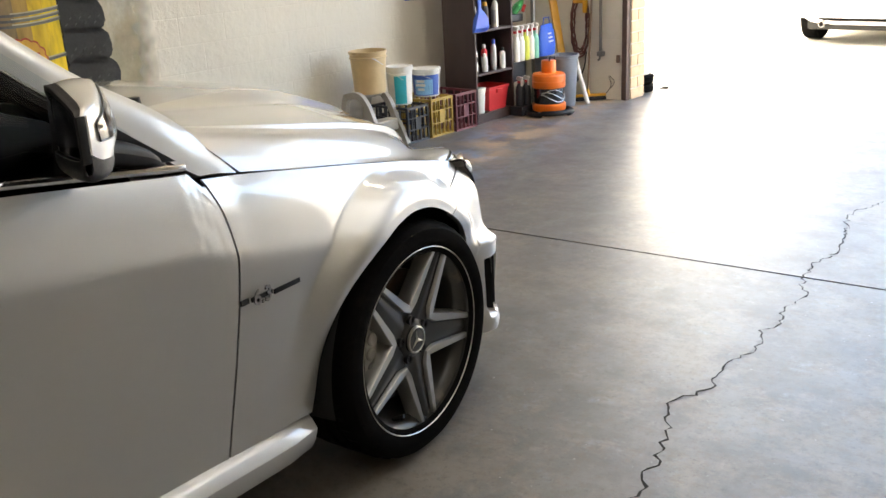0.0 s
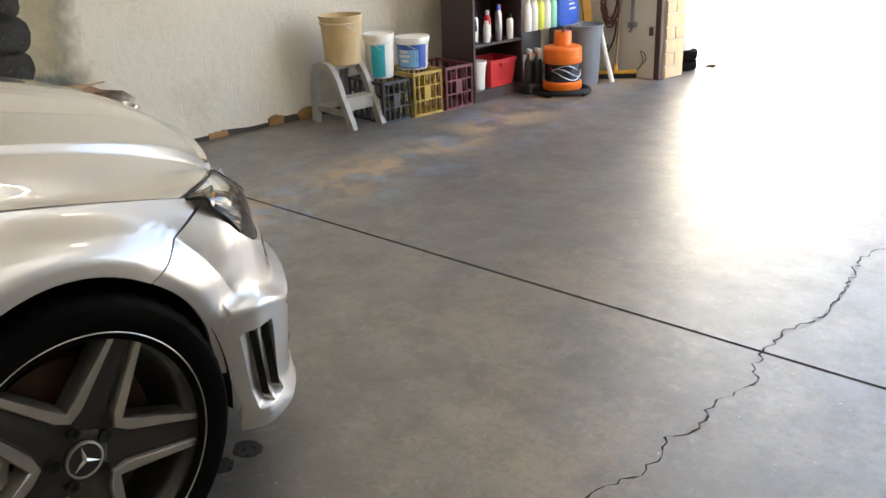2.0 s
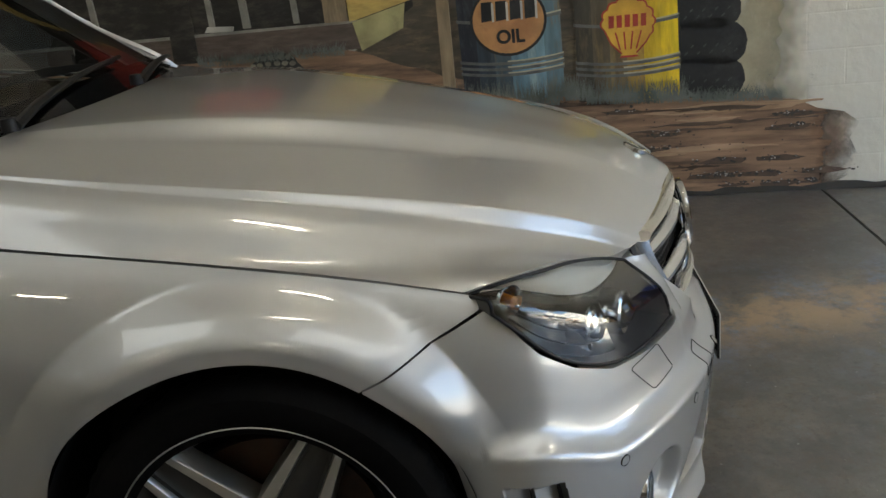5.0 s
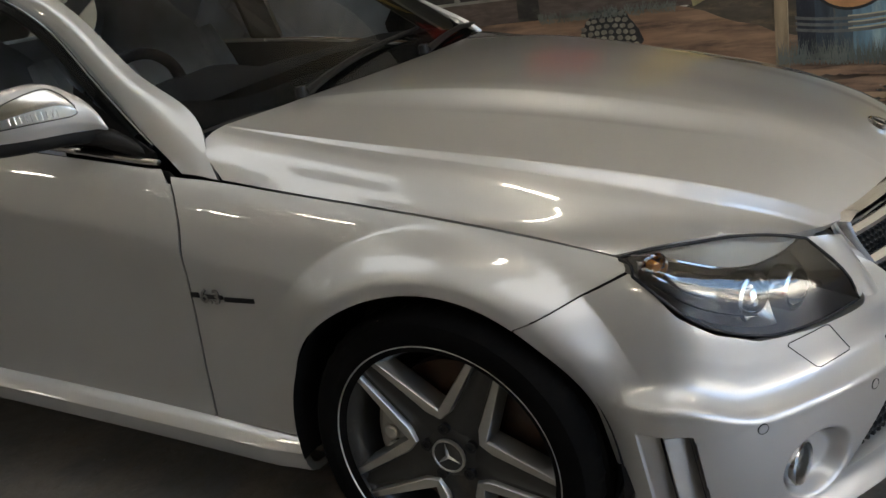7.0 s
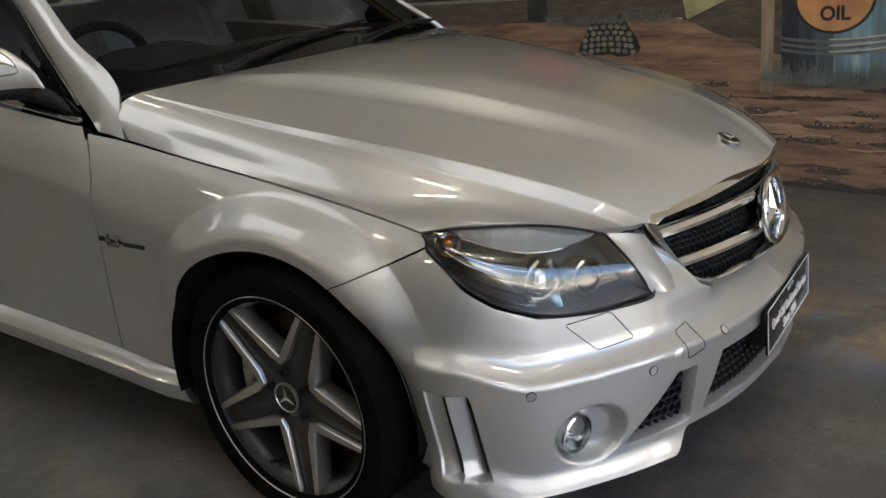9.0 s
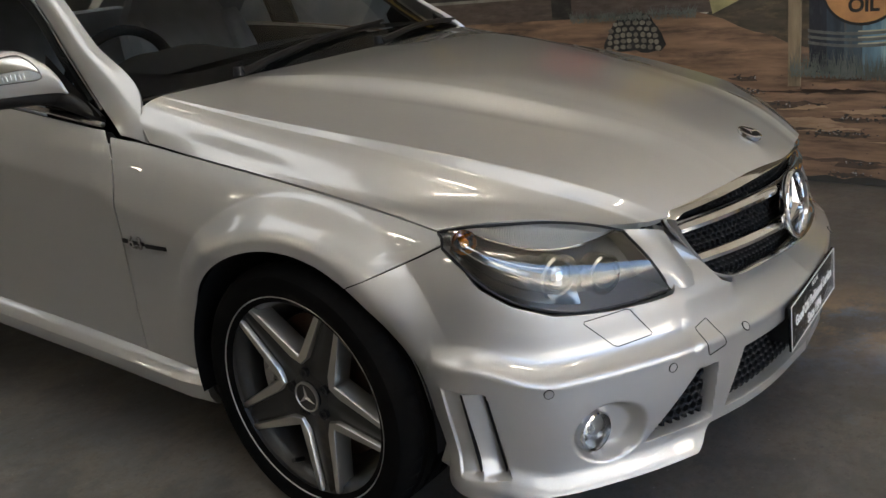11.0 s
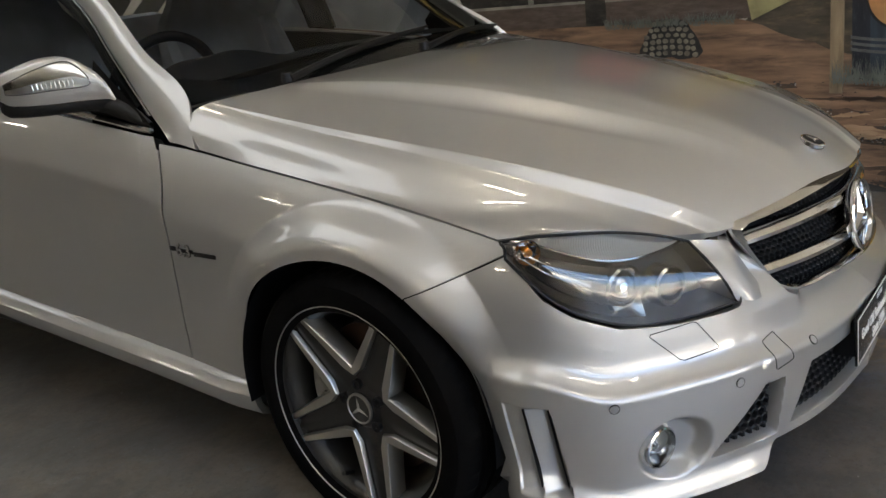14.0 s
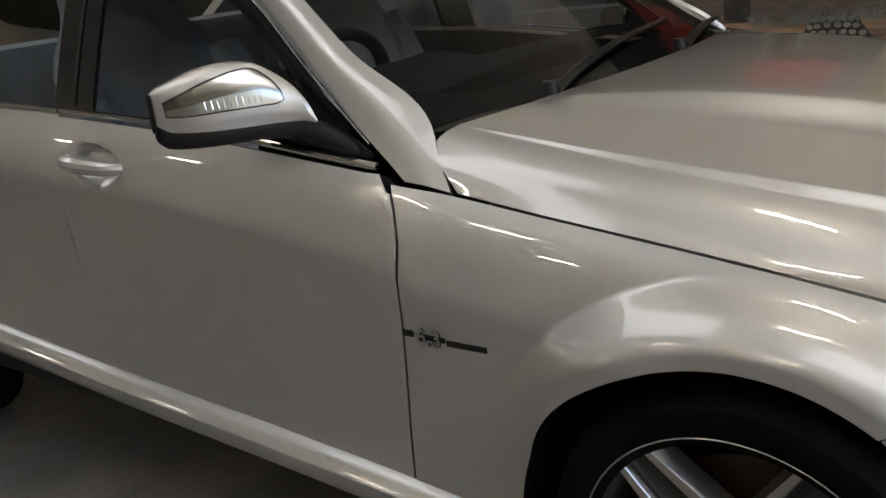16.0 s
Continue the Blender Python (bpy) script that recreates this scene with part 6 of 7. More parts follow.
def drum(u0, u1, z0, colours, ribs):
    """A painted drum in upright strips, with its ribs."""
    n = len(colours)
    for k, (rgb, second) in enumerate(colours):
        a, c = u0 + (u1 - u0) * k / n, u0 + (u1 - u0) * (k + 1) / n
        sag = lambda u: -0.02 * (1 - (2 * (u - u0) / (u1 - u0) - 1) ** 2)
        flat("drum_strip", [(a, z0 + sag(a)), (c, z0 + sag(c)), (c, 1.42), (a, 1.42)], 7, paint("drum_paint", rgb, second, 0.5, (2, 2, 0.5), 0.3, 12))
    for z, h in ribs:
        up = [(u, z - 0.02 * (1 - (2 * (u - u0) / (u1 - u0) - 1) ** 2)) for u in np.linspace(u0 - 0.006, u1 + 0.006, 14)]
        flat("drum_rib", up + [(u, q + h) for u, q in reversed(up)], 8, P_RIM)
        flat("rib_light", [(u, q + h) for u, q in up[6:]] + [(u, q + h * 1.5) for u, q in reversed(up[6:])], 8, paint("rib_light", (0.40, 0.36, 0.26)))


drum(-0.03, 0.45, 0.53, [((0.02, 0.022, 0.03), (0.06, 0.07, 0.08)), ((0.03, 0.04, 0.055), (0.08, 0.09, 0.1)), ((0.06, 0.085, 0.10), (0.12, 0.09, 0.05)), ((0.13, 0.22, 0.27), (0.25, 0.33, 0.36)), ((0.17, 0.28, 0.34), (0.30, 0.40, 0.42)), ((0.12, 0.19, 0.22), (0.2, 0.15, 0.09))], [(0.655, 0.013), (0.682, 0.013), (0.709, 0.013), (0.90, 0.014), (1.10, 0.013), (1.127, 0.013), (1.154, 0.013)])
drum(0.515, 0.975, 0.49, [((0.06, 0.05, 0.035), (0.13, 0.1, 0.06)), ((0.10, 0.08, 0.05), (0.2, 0.14, 0.06)), ((0.17, 0.12, 0.06), (0.28, 0.2, 0.08)), ((0.30, 0.19, 0.05), (0.44, 0.3, 0.06)), ((0.56, 0.38, 0.02), (0.62, 0.46, 0.05)), ((0.66, 0.47, 0.02), (0.5, 0.33, 0.03))], [(0.610, 0.013), (0.637, 0.013), (0.664, 0.013), (0.835, 0.014), (1.02, 0.013), (1.047, 0.013), (1.074, 0.013)])
ov = lambda cu, cz, ru, rz, n=40: [(cu + ru * math.cos(a), cz + rz * math.sin(a)) for a in np.linspace(0, math.tau, n + 1)[:-1]]
flat("oval_edge", ov(0.21, 0.893, 0.180, 0.163), 9, P_BLACK)
oval = flat("oval_sign", ov(0.21, 0.893, 0.168, 0.150), 10, P_ORANGE, label="orange oval sign on the drum")
for k in range(4):
    u = 0.085 + k * 0.068
    flat("sign_bar", [(u, 0.895), (u + 0.054, 0.900), (u + 0.056, 0.985), (u + 0.004, 0.985)], 11, P_BLACK)
    flat("bar_light", [(u + 0.050, 0.893), (u + 0.060, 0.893), (u + 0.062, 0.975), (u + 0.052, 0.980)], 12, paint("bar_light", (0.5, 0.48, 0.42)))
words("OIL", 0.085, P_BLACK, oval, MU @ pose(0.215, 0.818, 0.0235), bold=0.003)
sh = []
for k in range(9):
    a = math.pi * (1.08 - k * 1.16 / 8)
    for j in range(5):
        bmp = 0.010 * math.sin(math.pi * j / 5)
        aa = a - j * math.pi * 1.16 / 40
        sh.append((0.755 + (0.108 + bmp) * math.cos(aa), 0.835 + (0.098 + bmp) * math.sin(aa)))
sh += [(0.83, 0.745), (0.785, 0.700), (0.795, 0.688), (0.715, 0.688), (0.725, 0.700), (0.68, 0.745)]
flat("fan_edge", [(0.755 + (u - 0.755) * 1.07, 0.82 + (z - 0.82) * 1.07) for u, z in sh], 9, P_RED)
flat("fan_sign", sh, 10, paint("fan_yellow", (0.62, 0.36, 0.05), (0.5, 0.24, 0.05), 0.5), label="yellow fan-shaped sign on the drum")
for k in range(5):
    u = 0.668 + k * 0.036
    flat("sign_bar", [(u, 0.815), (u + 0.024, 0.815), (u + 0.026, 0.870), (u + 0.002, 0.870)], 11, P_RED)
for k in range(4):
    u = 0.712 + k * 0.024
    flat("fan_line", [(u, 0.715), (u + 0.007, 0.715), (0.755 + (u - 0.75) * 1.6 + 0.007, 0.795), (0.755 + (u - 0.75) * 1.6, 0.795)], 11, P_RED)
for k in range(6):
    z, sx = 0.475 + k * 0.158, (0.0, 0.012, -0.012, -0.03, -0.01, -0.02)[k]
    t = [(0.985, z), (1.225 + sx, z), (1.252 + sx, z + 0.03), (1.258 + sx, z + 0.08), (1.25 + sx, z + 0.125), (1.225 + sx, z + 0.152), (0.985, z + 0.152)]
    ty = flat("painted_tyre", ragged(t, 44, 0.003, 60 + k), 8, P_BLACK, label="painted black tyre")
    for j in range(9):
        u = 1.0 + j * 0.027
        flat("tread_line", [(u, z + 0.03 + (j % 2) * 0.03), (u + 0.014, z + 0.04 + (j % 2) * 0.03), (u + 0.014, z + 0.048 + (j % 2) * 0.03), (u, z + 0.038 + (j % 2) * 0.03)], 9, P_TREAD, ty)
# grass tufts and pebbles, joined
verts, faces = [], []
for k in range(2600):
    u = rnd.choice((rnd.uniform(-0.12, 0.5), rnd.uniform(0.45, 1.0), rnd.uniform(1.0, 1.42), rnd.uniform(-1.4, -0.6)))
    z = (0.835 if u < -0.5 else 0.535 - 0.05 * max(0, u) + (0.02 if 0.42 < u < 0.55 else 0)) + rnd.uniform(-0.035, 0.0)
    h = rnd.uniform(0.03, 0.12) * (0.45 if u > 1.0 or u < -0.5 else 1)
    w, lean = rnd.uniform(0.0010, 0.0026), rnd.uniform(-0.03, 0.03)
    x = 0.0215 + 0.0005 * (k % 9)
    i = len(verts)
    verts += [(x, u - w, z), (x, u + w, z), (x, u + lean, z + h)]
    faces.append((i, i + 1, i + 2))
tagged(raw("grass", verts, faces, P_GRASS, mural, "painted grey-green grass tufts", smooth=False), kind="stuff")
def scatter(name, mat, label, spots, x0):
    """Small uneven flakes of paint, joined: (u, z, size, flatness)."""
    vs, fs = [], []
    for k, (u, z, size, q) in enumerate(spots):
        i, m = len(vs), rnd.randint(5, 7)
        vs += [(x0 + 0.0004 * (k % 5), u + size * math.cos(t * math.tau / m) * rnd.uniform(0.6, 1.3), z + size * q * math.sin(t * math.tau / m) * rnd.uniform(0.7, 1.2)) for t in range(m)]
        fs.append(tuple(range(i, i + m)))
    tagged(raw(name, vs, fs, mat, mural, label, smooth=False), kind="stuff")


dark_spots, pale_spots, shade_spots = [], [], []
for k in range(62):
    u = rnd.choice((rnd.uniform(0.35, 1.62), rnd.uniform(-1.6, 0.4)))
    top = 0.70 if u < -0.6 else 0.56 if u < 0.1 else 0.46 - 0.08 * max(0, u - 1)
    z = rnd.choice((0.05, 0.10, 0.17, 0.24, 0.31, 0.37, 0.43, 0.50, 0.58, 0.66))
    if z > top:
        continue
    spread = rnd.uniform(0.03, 0.075)
    shade_spots.append((u, z - 0.006, spread * 1.7, 0.14))
    for n in range(rnd.randint(9, 20)):
        du = rnd.gauss(0, spread)
        dark_spots.append((u + du, z + rnd.gauss(0, 0.007), rnd.uniform(0.004, 0.012), rnd.uniform(0.4, 0.8)))
        if rnd.random() < 0.45:
            pale_spots.append((u + du + 0.004, z + rnd.gauss(0.004, 0.006), rnd.uniform(0.002, 0.0055), rnd.uniform(0.5, 0.9)))
for k in range(240):
    u = rnd.uniform(-1.6, 1.5)
    dark_spots.append((u, rnd.uniform(0.04, 0.62 if u < 0 else 0.42), rnd.uniform(0.002, 0.006), 0.6))
scatter("pebble_shade", P_SHADE, "painted dark streaks under the pebbles", shade_spots, 0.0118)
scatter("pebble_scatter", P_PEBBLE, "painted dark pebbles", dark_spots, 0.0128)
scatter("pebble_light", paint("mural_pebble_light", (0.34, 0.31, 0.28)), "painted pale flecks on the pebbles", pale_spots, 0.0152)
# crumbling, dirty foot of the wall
foot = [(u, 0.002) for u in np.linspace(-4, 3.2, 90)] + [(u, 0.030 + rnd.uniform(-0.012, 0.014)) for u in np.linspace(3.2, -4, 90)]
ob = part("wall_foot", prism(foot, 0.0, 0.012, MU), M_SOOT, None, m=ROOM @ Matrix.Translation((WALLX, 0, 0)), smooth=False)
tagged(ob, "dark crumbling dirt along the foot of the wall", "dirt", kind="structure")
for u, w, h in ((2.05, 0.12, 0.035), (2.45, 0.10, 0.06), (2.66, 0.16, 0.07)):
    ob = part("wall_foot_rust", prism(ragged([(u, 0.003), (u + w, 0.003), (u + w, h * 0.8), (u + w * 0.5, h), (u, h * 0.7)], 26, 0.005, int(u * 100)), 0.0, 0.015, MU), M_RUST, None, m=ROOM @ Matrix.Translation((WALLX, 0, 0)), smooth=False)
    tagged(ob, "rusty broken render at the foot of the wall", "stain", kind="structure")

# ---------------------------------------------------------------- things along the wall
def at(x, y, z=0.0, turn=0.0):
    return THINGS @ pose(x, y, z, 0, 0, turn)


def plastic(name, rgb, rough=0.42, var=0.08):
    return material(name, rgb, rough, var=var, scale=14, fine=150, bump=0.01)


M_STOOL = material("grey_stool_plastic", (0.33, 0.31, 0.275), 0.5, var=0.1, scale=10, fine=120, bump=0.02, second=(0.24, 0.21, 0.17), amount=0.35)
M_BEIGE = plastic("beige_plastic", (0.56, 0.41, 0.22))
M_WHITEP = plastic("white_plastic", (0.72, 0.70, 0.64))
M_TEAL = plastic("teal_label", (0.02, 0.38, 0.46))
M_BLUEL = plastic("blue_label", (0.03, 0.09, 0.36))
M_SKY = plastic("pale_blue_label", (0.22, 0.48, 0.72))
M_CRATEB = plastic("black_crate", (0.025, 0.025, 0.03))
M_CRATEY = plastic("mustard_crate", (0.42, 0.27, 0.05))
M_CRATEM = plastic("maroon_crate", (0.15, 0.035, 0.045))
M_SHELF = material("dark_brown_board", (0.045, 0.026, 0.024), 0.5, var=0.12, scale=5, fine=60, stretch=(4, 4, 0.6))
M_REDP = plastic("red_plastic", (0.62, 0.035, 0.04))
M_ORANGE = plastic("orange_plastic", (0.78, 0.16, 0.015), 0.36)
M_BINGREY = plastic("grey_bin_plastic", (0.19, 0.21, 0.245))
M_BLUEBAG = material("blue_woven_bag", (0.02, 0.10, 0.52), 0.6, var=0.15, scale=12, fine=200, bump=0.04)
M_YELLOW = plastic("yellow_plank", (0.58, 0.29, 0.02))
M_BLUEP = plastic("blue_plastic", (0.03, 0.10, 0.52))
M_STEEL = material("steel", (0.55, 0.55, 0.54), 0.35, 1.0)
M_HOSE = plastic("red_brown_hose", (0.12, 0.04, 0.03))
M_PIPE = material("grey_pipe", (0.20, 0.19, 0.18), 0.6, 0.3)
M_WOODPOLE = material("wooden_pole", (0.20, 0.13, 0.08), 0.6, var=0.2, stretch=(8, 8, 1))
M_GREEN = plastic("green_plastic", (0.03, 0.26, 0.07))
M_LIME = plastic("yellow_liquid", (0.62, 0.66, 0.10), 0.25)
M_MINT = plastic("mint_liquid", (0.25, 0.60, 0.45), 0.25)

FACEY = 5.251                            # inner face of the front wall in that frame
# step stool
stool = thing("step_stool", "grey moulded plastic step stool", "stool", at(0, 0.03))
prof = [(-2.275, 0.0), (-2.262, 0.26), (-2.235, 0.340), (-2.18, 0.362), (-2.10, 0.360), (-2.035, 0.300), (-1.985, 0.20), (-1.925, 0.09), (-1.885, 0.0)]
for y in (2.835, 3.055):
    P = curve([(x, 0, z) for x, z in prof], 40)
    bm = bmesh.new()
    rows = []
    for i, p in enumerate(P):
        t = V(P[min(i + 1, 40)]) - V(P[max(i - 1, 0)])
        nrm = V((t.z, 0, -t.x)).normalized() * (0.024 if 3 < i < 37 else 0.028)
        rows.append([bm.verts.new(V(p) + q) for q in (nrm + V((0, y - 0.017, 0)), nrm + V((0, y + 0.017, 0)), -nrm + V((0, y + 0.017, 0)), -nrm + V((0, y - 0.017, 0)))])
    for a, c in zip(rows[:-1], rows[1:]):
        for k in range(4):
            bm.faces.new((a[k], a[(k + 1) % 4], c[(k + 1) % 4], c[k]))
    bm.faces.new(rows[0])
    bm.faces.new(rows[-1][::-1])
    part("side_frame", bm, M_STOOL, stool)
part("top_step", box((-2.27, 2.83, 0.342), (-2.085, 3.06, 0.368), 0.008), M_STOOL, stool)
part("lower_step", box((-2.045, 2.84, 0.165), (-1.945, 3.05, 0.19), 0.008), M_STOOL, stool)
part("front_apron", box((-1.958, 2.84, 0.11), (-1.940, 3.05, 0.168), 0.006), M_STOOL, stool)
part("brace", box((-2.268, 2.84, 0.07), (-2.25, 3.05, 0.11), 0.005), M_STOOL, stool)
part("side_brace", box((-2.262, 2.826, 0.075), (-1.93, 2.844, 0.115), 0.005), M_STOOL, stool)


def bucket(label, m, r0, r1, h, mat, lid=None, labels=(), handle=True):
    t = thing("bucket", label, "bucket", m)
    part("body", lathe([(0, 0.0), (r0 * 0.96, 0.0), (r0, 0.006), (r0 + (r1 - r0) * 0.82, h * 0.82), (r1 * 1.03, h * 0.83), (r1 * 1.03, h * 0.86), (r1 * 0.985, h * 0.865), (r1, h * 0.93), (r1 * 1.04, h * 0.94), (r1 * 1.05, h), (r1 * 0.99, h), (r1 * 0.96, h * 0.9), (r0 * 0.9, 0.02), (0, 0.02)], 40), mat, t)
    if lid:
        part("lid", lathe([(0, h * 1.015), (r1 * 0.9, h * 1.015), (r1 * 0.93, h * 1.04), (r1 * 1.07, h * 1.04), (r1 * 1.085, h * 1.0), (r1 * 1.08, h * 0.92), (r1 * 1.02, h * 0.92)], 40), lid, t, "snap-on lid")
    for a0, a1, z0, z1, lm in labels:
        bm = bmesh.new()
        add_lathe(bm, [((r0 + (r1 - r0) * z) + 0.0015, z * h) for z in (z0, (z0 + z1) / 2, z1)], 18, a0=radians(a0), a1=radians(a1))
        part("label", bm, lm, t)
    if handle:
        part("handle", tube([(r1 * 1.06 * math.cos(a), r1 * 1.06 * math.sin(a) * 0.8, h * 0.86 - 0.5 * h * max(0, math.sin(a)) * 0.5) for a in np.linspace(-0.05, math.pi + 0.05, 20)], 0.0022, 6), M_STEEL, t, "wire handle")
    return t


bucket("tan plastic bucket standing on the step stool", at(-2.135, 3.005, 0.368, -30), 0.112, 0.130, 0.296, M_BEIGE)
bucket("white bucket with a teal stripe on the black crate", at(-2.05, 3.225, 0.259, -65), 0.083, 0.092, 0.262, M_WHITEP, M_WHITEP, [(-8, 50, 0.04, 0.80, M_TEAL), (-125, -45, 0.30, 0.62, plastic("pale_print", (0.50, 0.53, 0.47)))])
t = bucket("white tub with a blue label on the mustard crate", at(-2.02, 3.475, 0.281, -65), 0.093, 0.103, 0.196, M_WHITEP, M_WHITEP, [(-110, 80, 0.06, 0.84, M_BLUEL), (-40, 45, 0.10, 0.66, M_SKY)])
for k, (a, z, w) in enumerate(((-8, 0.60, 0.06), (-8, 0.46, 0.075), (-6, 0.30, 0.05))):
    rr = 0.0995
    part("label_mark", box((-0.001, -w / 2, -0.009), (0.001, w / 2, 0.009), 0, Matrix.Rotation(radians(a), 4, "Z") @ Matrix.Translation((rr + 0.002, 0, z * 0.196))), M_WHITEP, t)


def lattice(xb, zb, keep, y0, y1):
    """One moulded lattice: bars along x and z with open cells between."""
    bm = bmesh.new()
    vs = {}

    def vert(i, j, s):
        if (i, j, s) not in vs:
            vs[i, j, s] = bm.verts.new((xb[i], y1 if s else y0, zb[j]))
        return vs[i, j, s]

    nx, nz = len(xb) - 1, len(zb) - 1
    solid = lambda i, j: 0 <= i < nx and 0 <= j < nz and keep(i, j)
    for i in range(nx):
        for j in range(nz):
            if not solid(i, j):
                continue
            q = [(i, j), (i + 1, j), (i + 1, j + 1), (i, j + 1)]
            bm.faces.new([vert(*p, 0) for p in q])
            bm.faces.new([vert(*p, 1) for p in reversed(q)])
            for (p, r), n in zip(zip(q, q[1:] + q[:1]), ((i, j - 1), (i + 1, j), (i, j + 1), (i - 1, j))):
                if not solid(*n):
                    bm.faces.new((vert(*p, 0), vert(*p, 1), vert(*r, 1), vert(*r, 0)))
    return bm


def crate(label, x0, y0, w, d, h, mat):
    c = thing("milk_crate", label, "crate", at(x0, y0), "crates by the shelf")
    part("floor_grid", box((0.004, 0.004, 0.0), (d - 0.004, w - 0.004, 0.012), 0.002), mat, c)
    for face in range(4):
        long = w if face % 2 == 0 else d
        place = [Matrix.Translation((d, 0, 0)) @ Matrix.Rotation(radians(90), 4, "Z"), Matrix.Identity(4), Matrix.Translation((0.0, 0, 0)) @ Matrix.Rotation(radians(90), 4, "Z"), Matrix.Translation((0, w, 0))][face]
        y0_, y1_ = (0.0, 0.016) if face in (0, 1) else (-0.016, 0.0)
        xb = [0.0]
        for k in range(6):
            x = (long - 0.014) * k / 5
            xb += [x, x + (0.014 if k == 5 else 0.0065)] if k else [0.011]
        zb = [0.0, 0.014, h * 0.34, h * 0.34 + 0.008, h * 0.66, h * 0.66 + 0.008, h - 0.018, h]
        bm = lattice(xb, zb, lambda i, j: i % 2 == 0 or j % 2 == 0 or (j == 3 and i == 5), y0_, y1_)
        part("side", bm, mat, c, m=place)
    return c


crate("black plastic milk crate", -2.23, 3.095, 0.225, 0.36, 0.258, M_CRATEB)
crate("mustard yellow plastic milk crate", -2.215, 3.330, 0.245, 0.36, 0.280, M_CRATEY)
crate("maroon plastic milk crate", -2.20, 3.590, 0.245, 0.36, 0.280, M_CRATEM)

# bookcase
shelf = thing("bookcase", "dark brown open bookcase full of bottles", "bookcase", at(0, 0))
X0, X1, Y0, Y1, SH = -2.17, -1.855, 3.860, 4.335, 1.30
part("side_panel", box((X0, Y0, 0), (X1, Y0 + 0.018, SH), 0.002), M_SHELF, shelf)
part("side_panel", box((X0, Y1 - 0.018, 0), (X1, Y1, SH), 0.002), M_SHELF, shelf)
part("back_panel", box((X0, Y0 + 0.019, 0.02), (X0 + 0.008, Y1 - 0.019, SH - 0.02)), M_SHELF, shelf)
for z in (0.055, 0.365, 0.690, 1.010, SH - 0.018):
    part("shelf_board", box((X0 + 0.009, Y0 + 0.0185, z), (X1 - 0.004, Y1 - 0.0185, z + 0.018), 0.002), M_SHELF, shelf)
part("plinth", box((X1 - 0.03, Y0 + 0.0185, 0), (X1 - 0.012, Y1 - 0.0185, 0.055)), M_SHELF, shelf)


def bottle(label, m, r, h, mat, cap=M_BLACK, neck=0.45, band=None):
    t = thing("bottle", label + " on the bookcase shelf", "bottle", m, "bottles on the bookcase")
    part("body", lathe([(0, 0), (r * 0.94, 0), (r, 0.004), (r, h * 0.70), (r * 0.9, h * 0.77), (r * neck, h * 0.84), (r * neck, h * 0.88), (0, h * 0.88)], 20), mat, t)
    part("cap", lathe([(r * neck * 1.15, h * 0.85), (r * neck * 1.2, h * 0.97), (r * neck * 0.9, h), (0, h)], 16), cap, t)
    if band:
        part("label", lathe([(r + 0.0008, h * 0.12), (r + 0.0008, h * 0.55)], 20), band, t)
    return t


def spray(label, m, mat, h=0.24, trigger=M_WHITEP, group="spray bottles beside the bookcase"):
    t = thing("spray_bottle", label, "spray bottle", m, group)
    r = 0.034
    part("body", lathe([(0, 0), (r * 0.95, 0), (r, 0.005), (r, h * 0.50), (r * 0.75, h * 0.62), (r * 0.42, h * 0.72), (r * 0.42, h * 0.76), (0, h * 0.76)], 20), mat, t)
    part("collar", lathe([(r * 0.50, h * 0.735), (r * 0.52, h * 0.80), (0, h * 0.80)], 16), M_REDP, t, "red collar")
    bm = box((-0.030, -0.012, h * 0.82), (0.034, 0.012, h * 0.93), 0.006)
    add_box(bm, (-0.012, -0.010, h * 0.78), (0.014, 0.010, h * 0.84), 0.003)
    add_box(bm, (0.022, -0.007, h * 0.64), (0.031, 0.007, h * 0.86), 0.003, Matrix.Translation((0.0, 0, 0)))
    add_box(bm, (0.032, -0.006, h * 0.85), (0.046, 0.006, h * 0.91), 0.003)
    part("trigger", bm, trigger, t, "spray head and trigger")
    return t


B = [("dark spray can", 0.014, 0.118, M_BLACK, M_BLACK, M_STEEL), ("silver spray can with a black cap", 0.017, 0.150, M_STEEL, M_BLACK, None), ("white plastic bottle", 0.018, 0.105, M_WHITEP, M_WHITEP, None), ("red bottle with a white cap", 0.019, 0.150, M_REDP, M_WHITEP, M_WHITEP), ("grey bottle with a blue cap", 0.017, 0.175, M_STEEL, M_BLUEP, None), ("red spray can", 0.016, 0.170, M_REDP, M_REDP, M_WHITEP), ("white bottle with a black cap", 0.018, 0.120, M_WHITEP, M_BLACK, None)]
for k, (lab, r, h, mat, cap, band) in enumerate(B):
    bottle(lab, at(-1.90 - 0.05 * (k % 2), 3.915 + 0.056 * k, 0.383), r * 1.3, h * 1.35, mat, cap, 0.5, band)
B2 = [("white spray can", 0.018, 0.14, M_WHITEP, M_WHITEP, None), ("black bottle", 0.022, 0.17, M_CRATEB, M_BLACK, None), ("black bottle with a yellow cap", 0.024, 0.16, M_CRATEB, M_YELLOW, None), ("black canister", 0.026, 0.185, M_CRATEB, M_BLACK, None), ("clear white bottle with a label", 0.020, 0.19, M_WHITEP, M_STEEL, M_STEEL), ("grey bottle", 0.020, 0.15, M_STEEL, M_BLACK, None)]
for k, (lab, r, h, mat, cap, band) in enumerate(B2):
    bottle(lab, at(-1.905 - 0.06 * (k % 2), 3.93 + 0.062 * k, 0.708), r * 1.2, h * 1.25, mat, cap, 0.5, band)
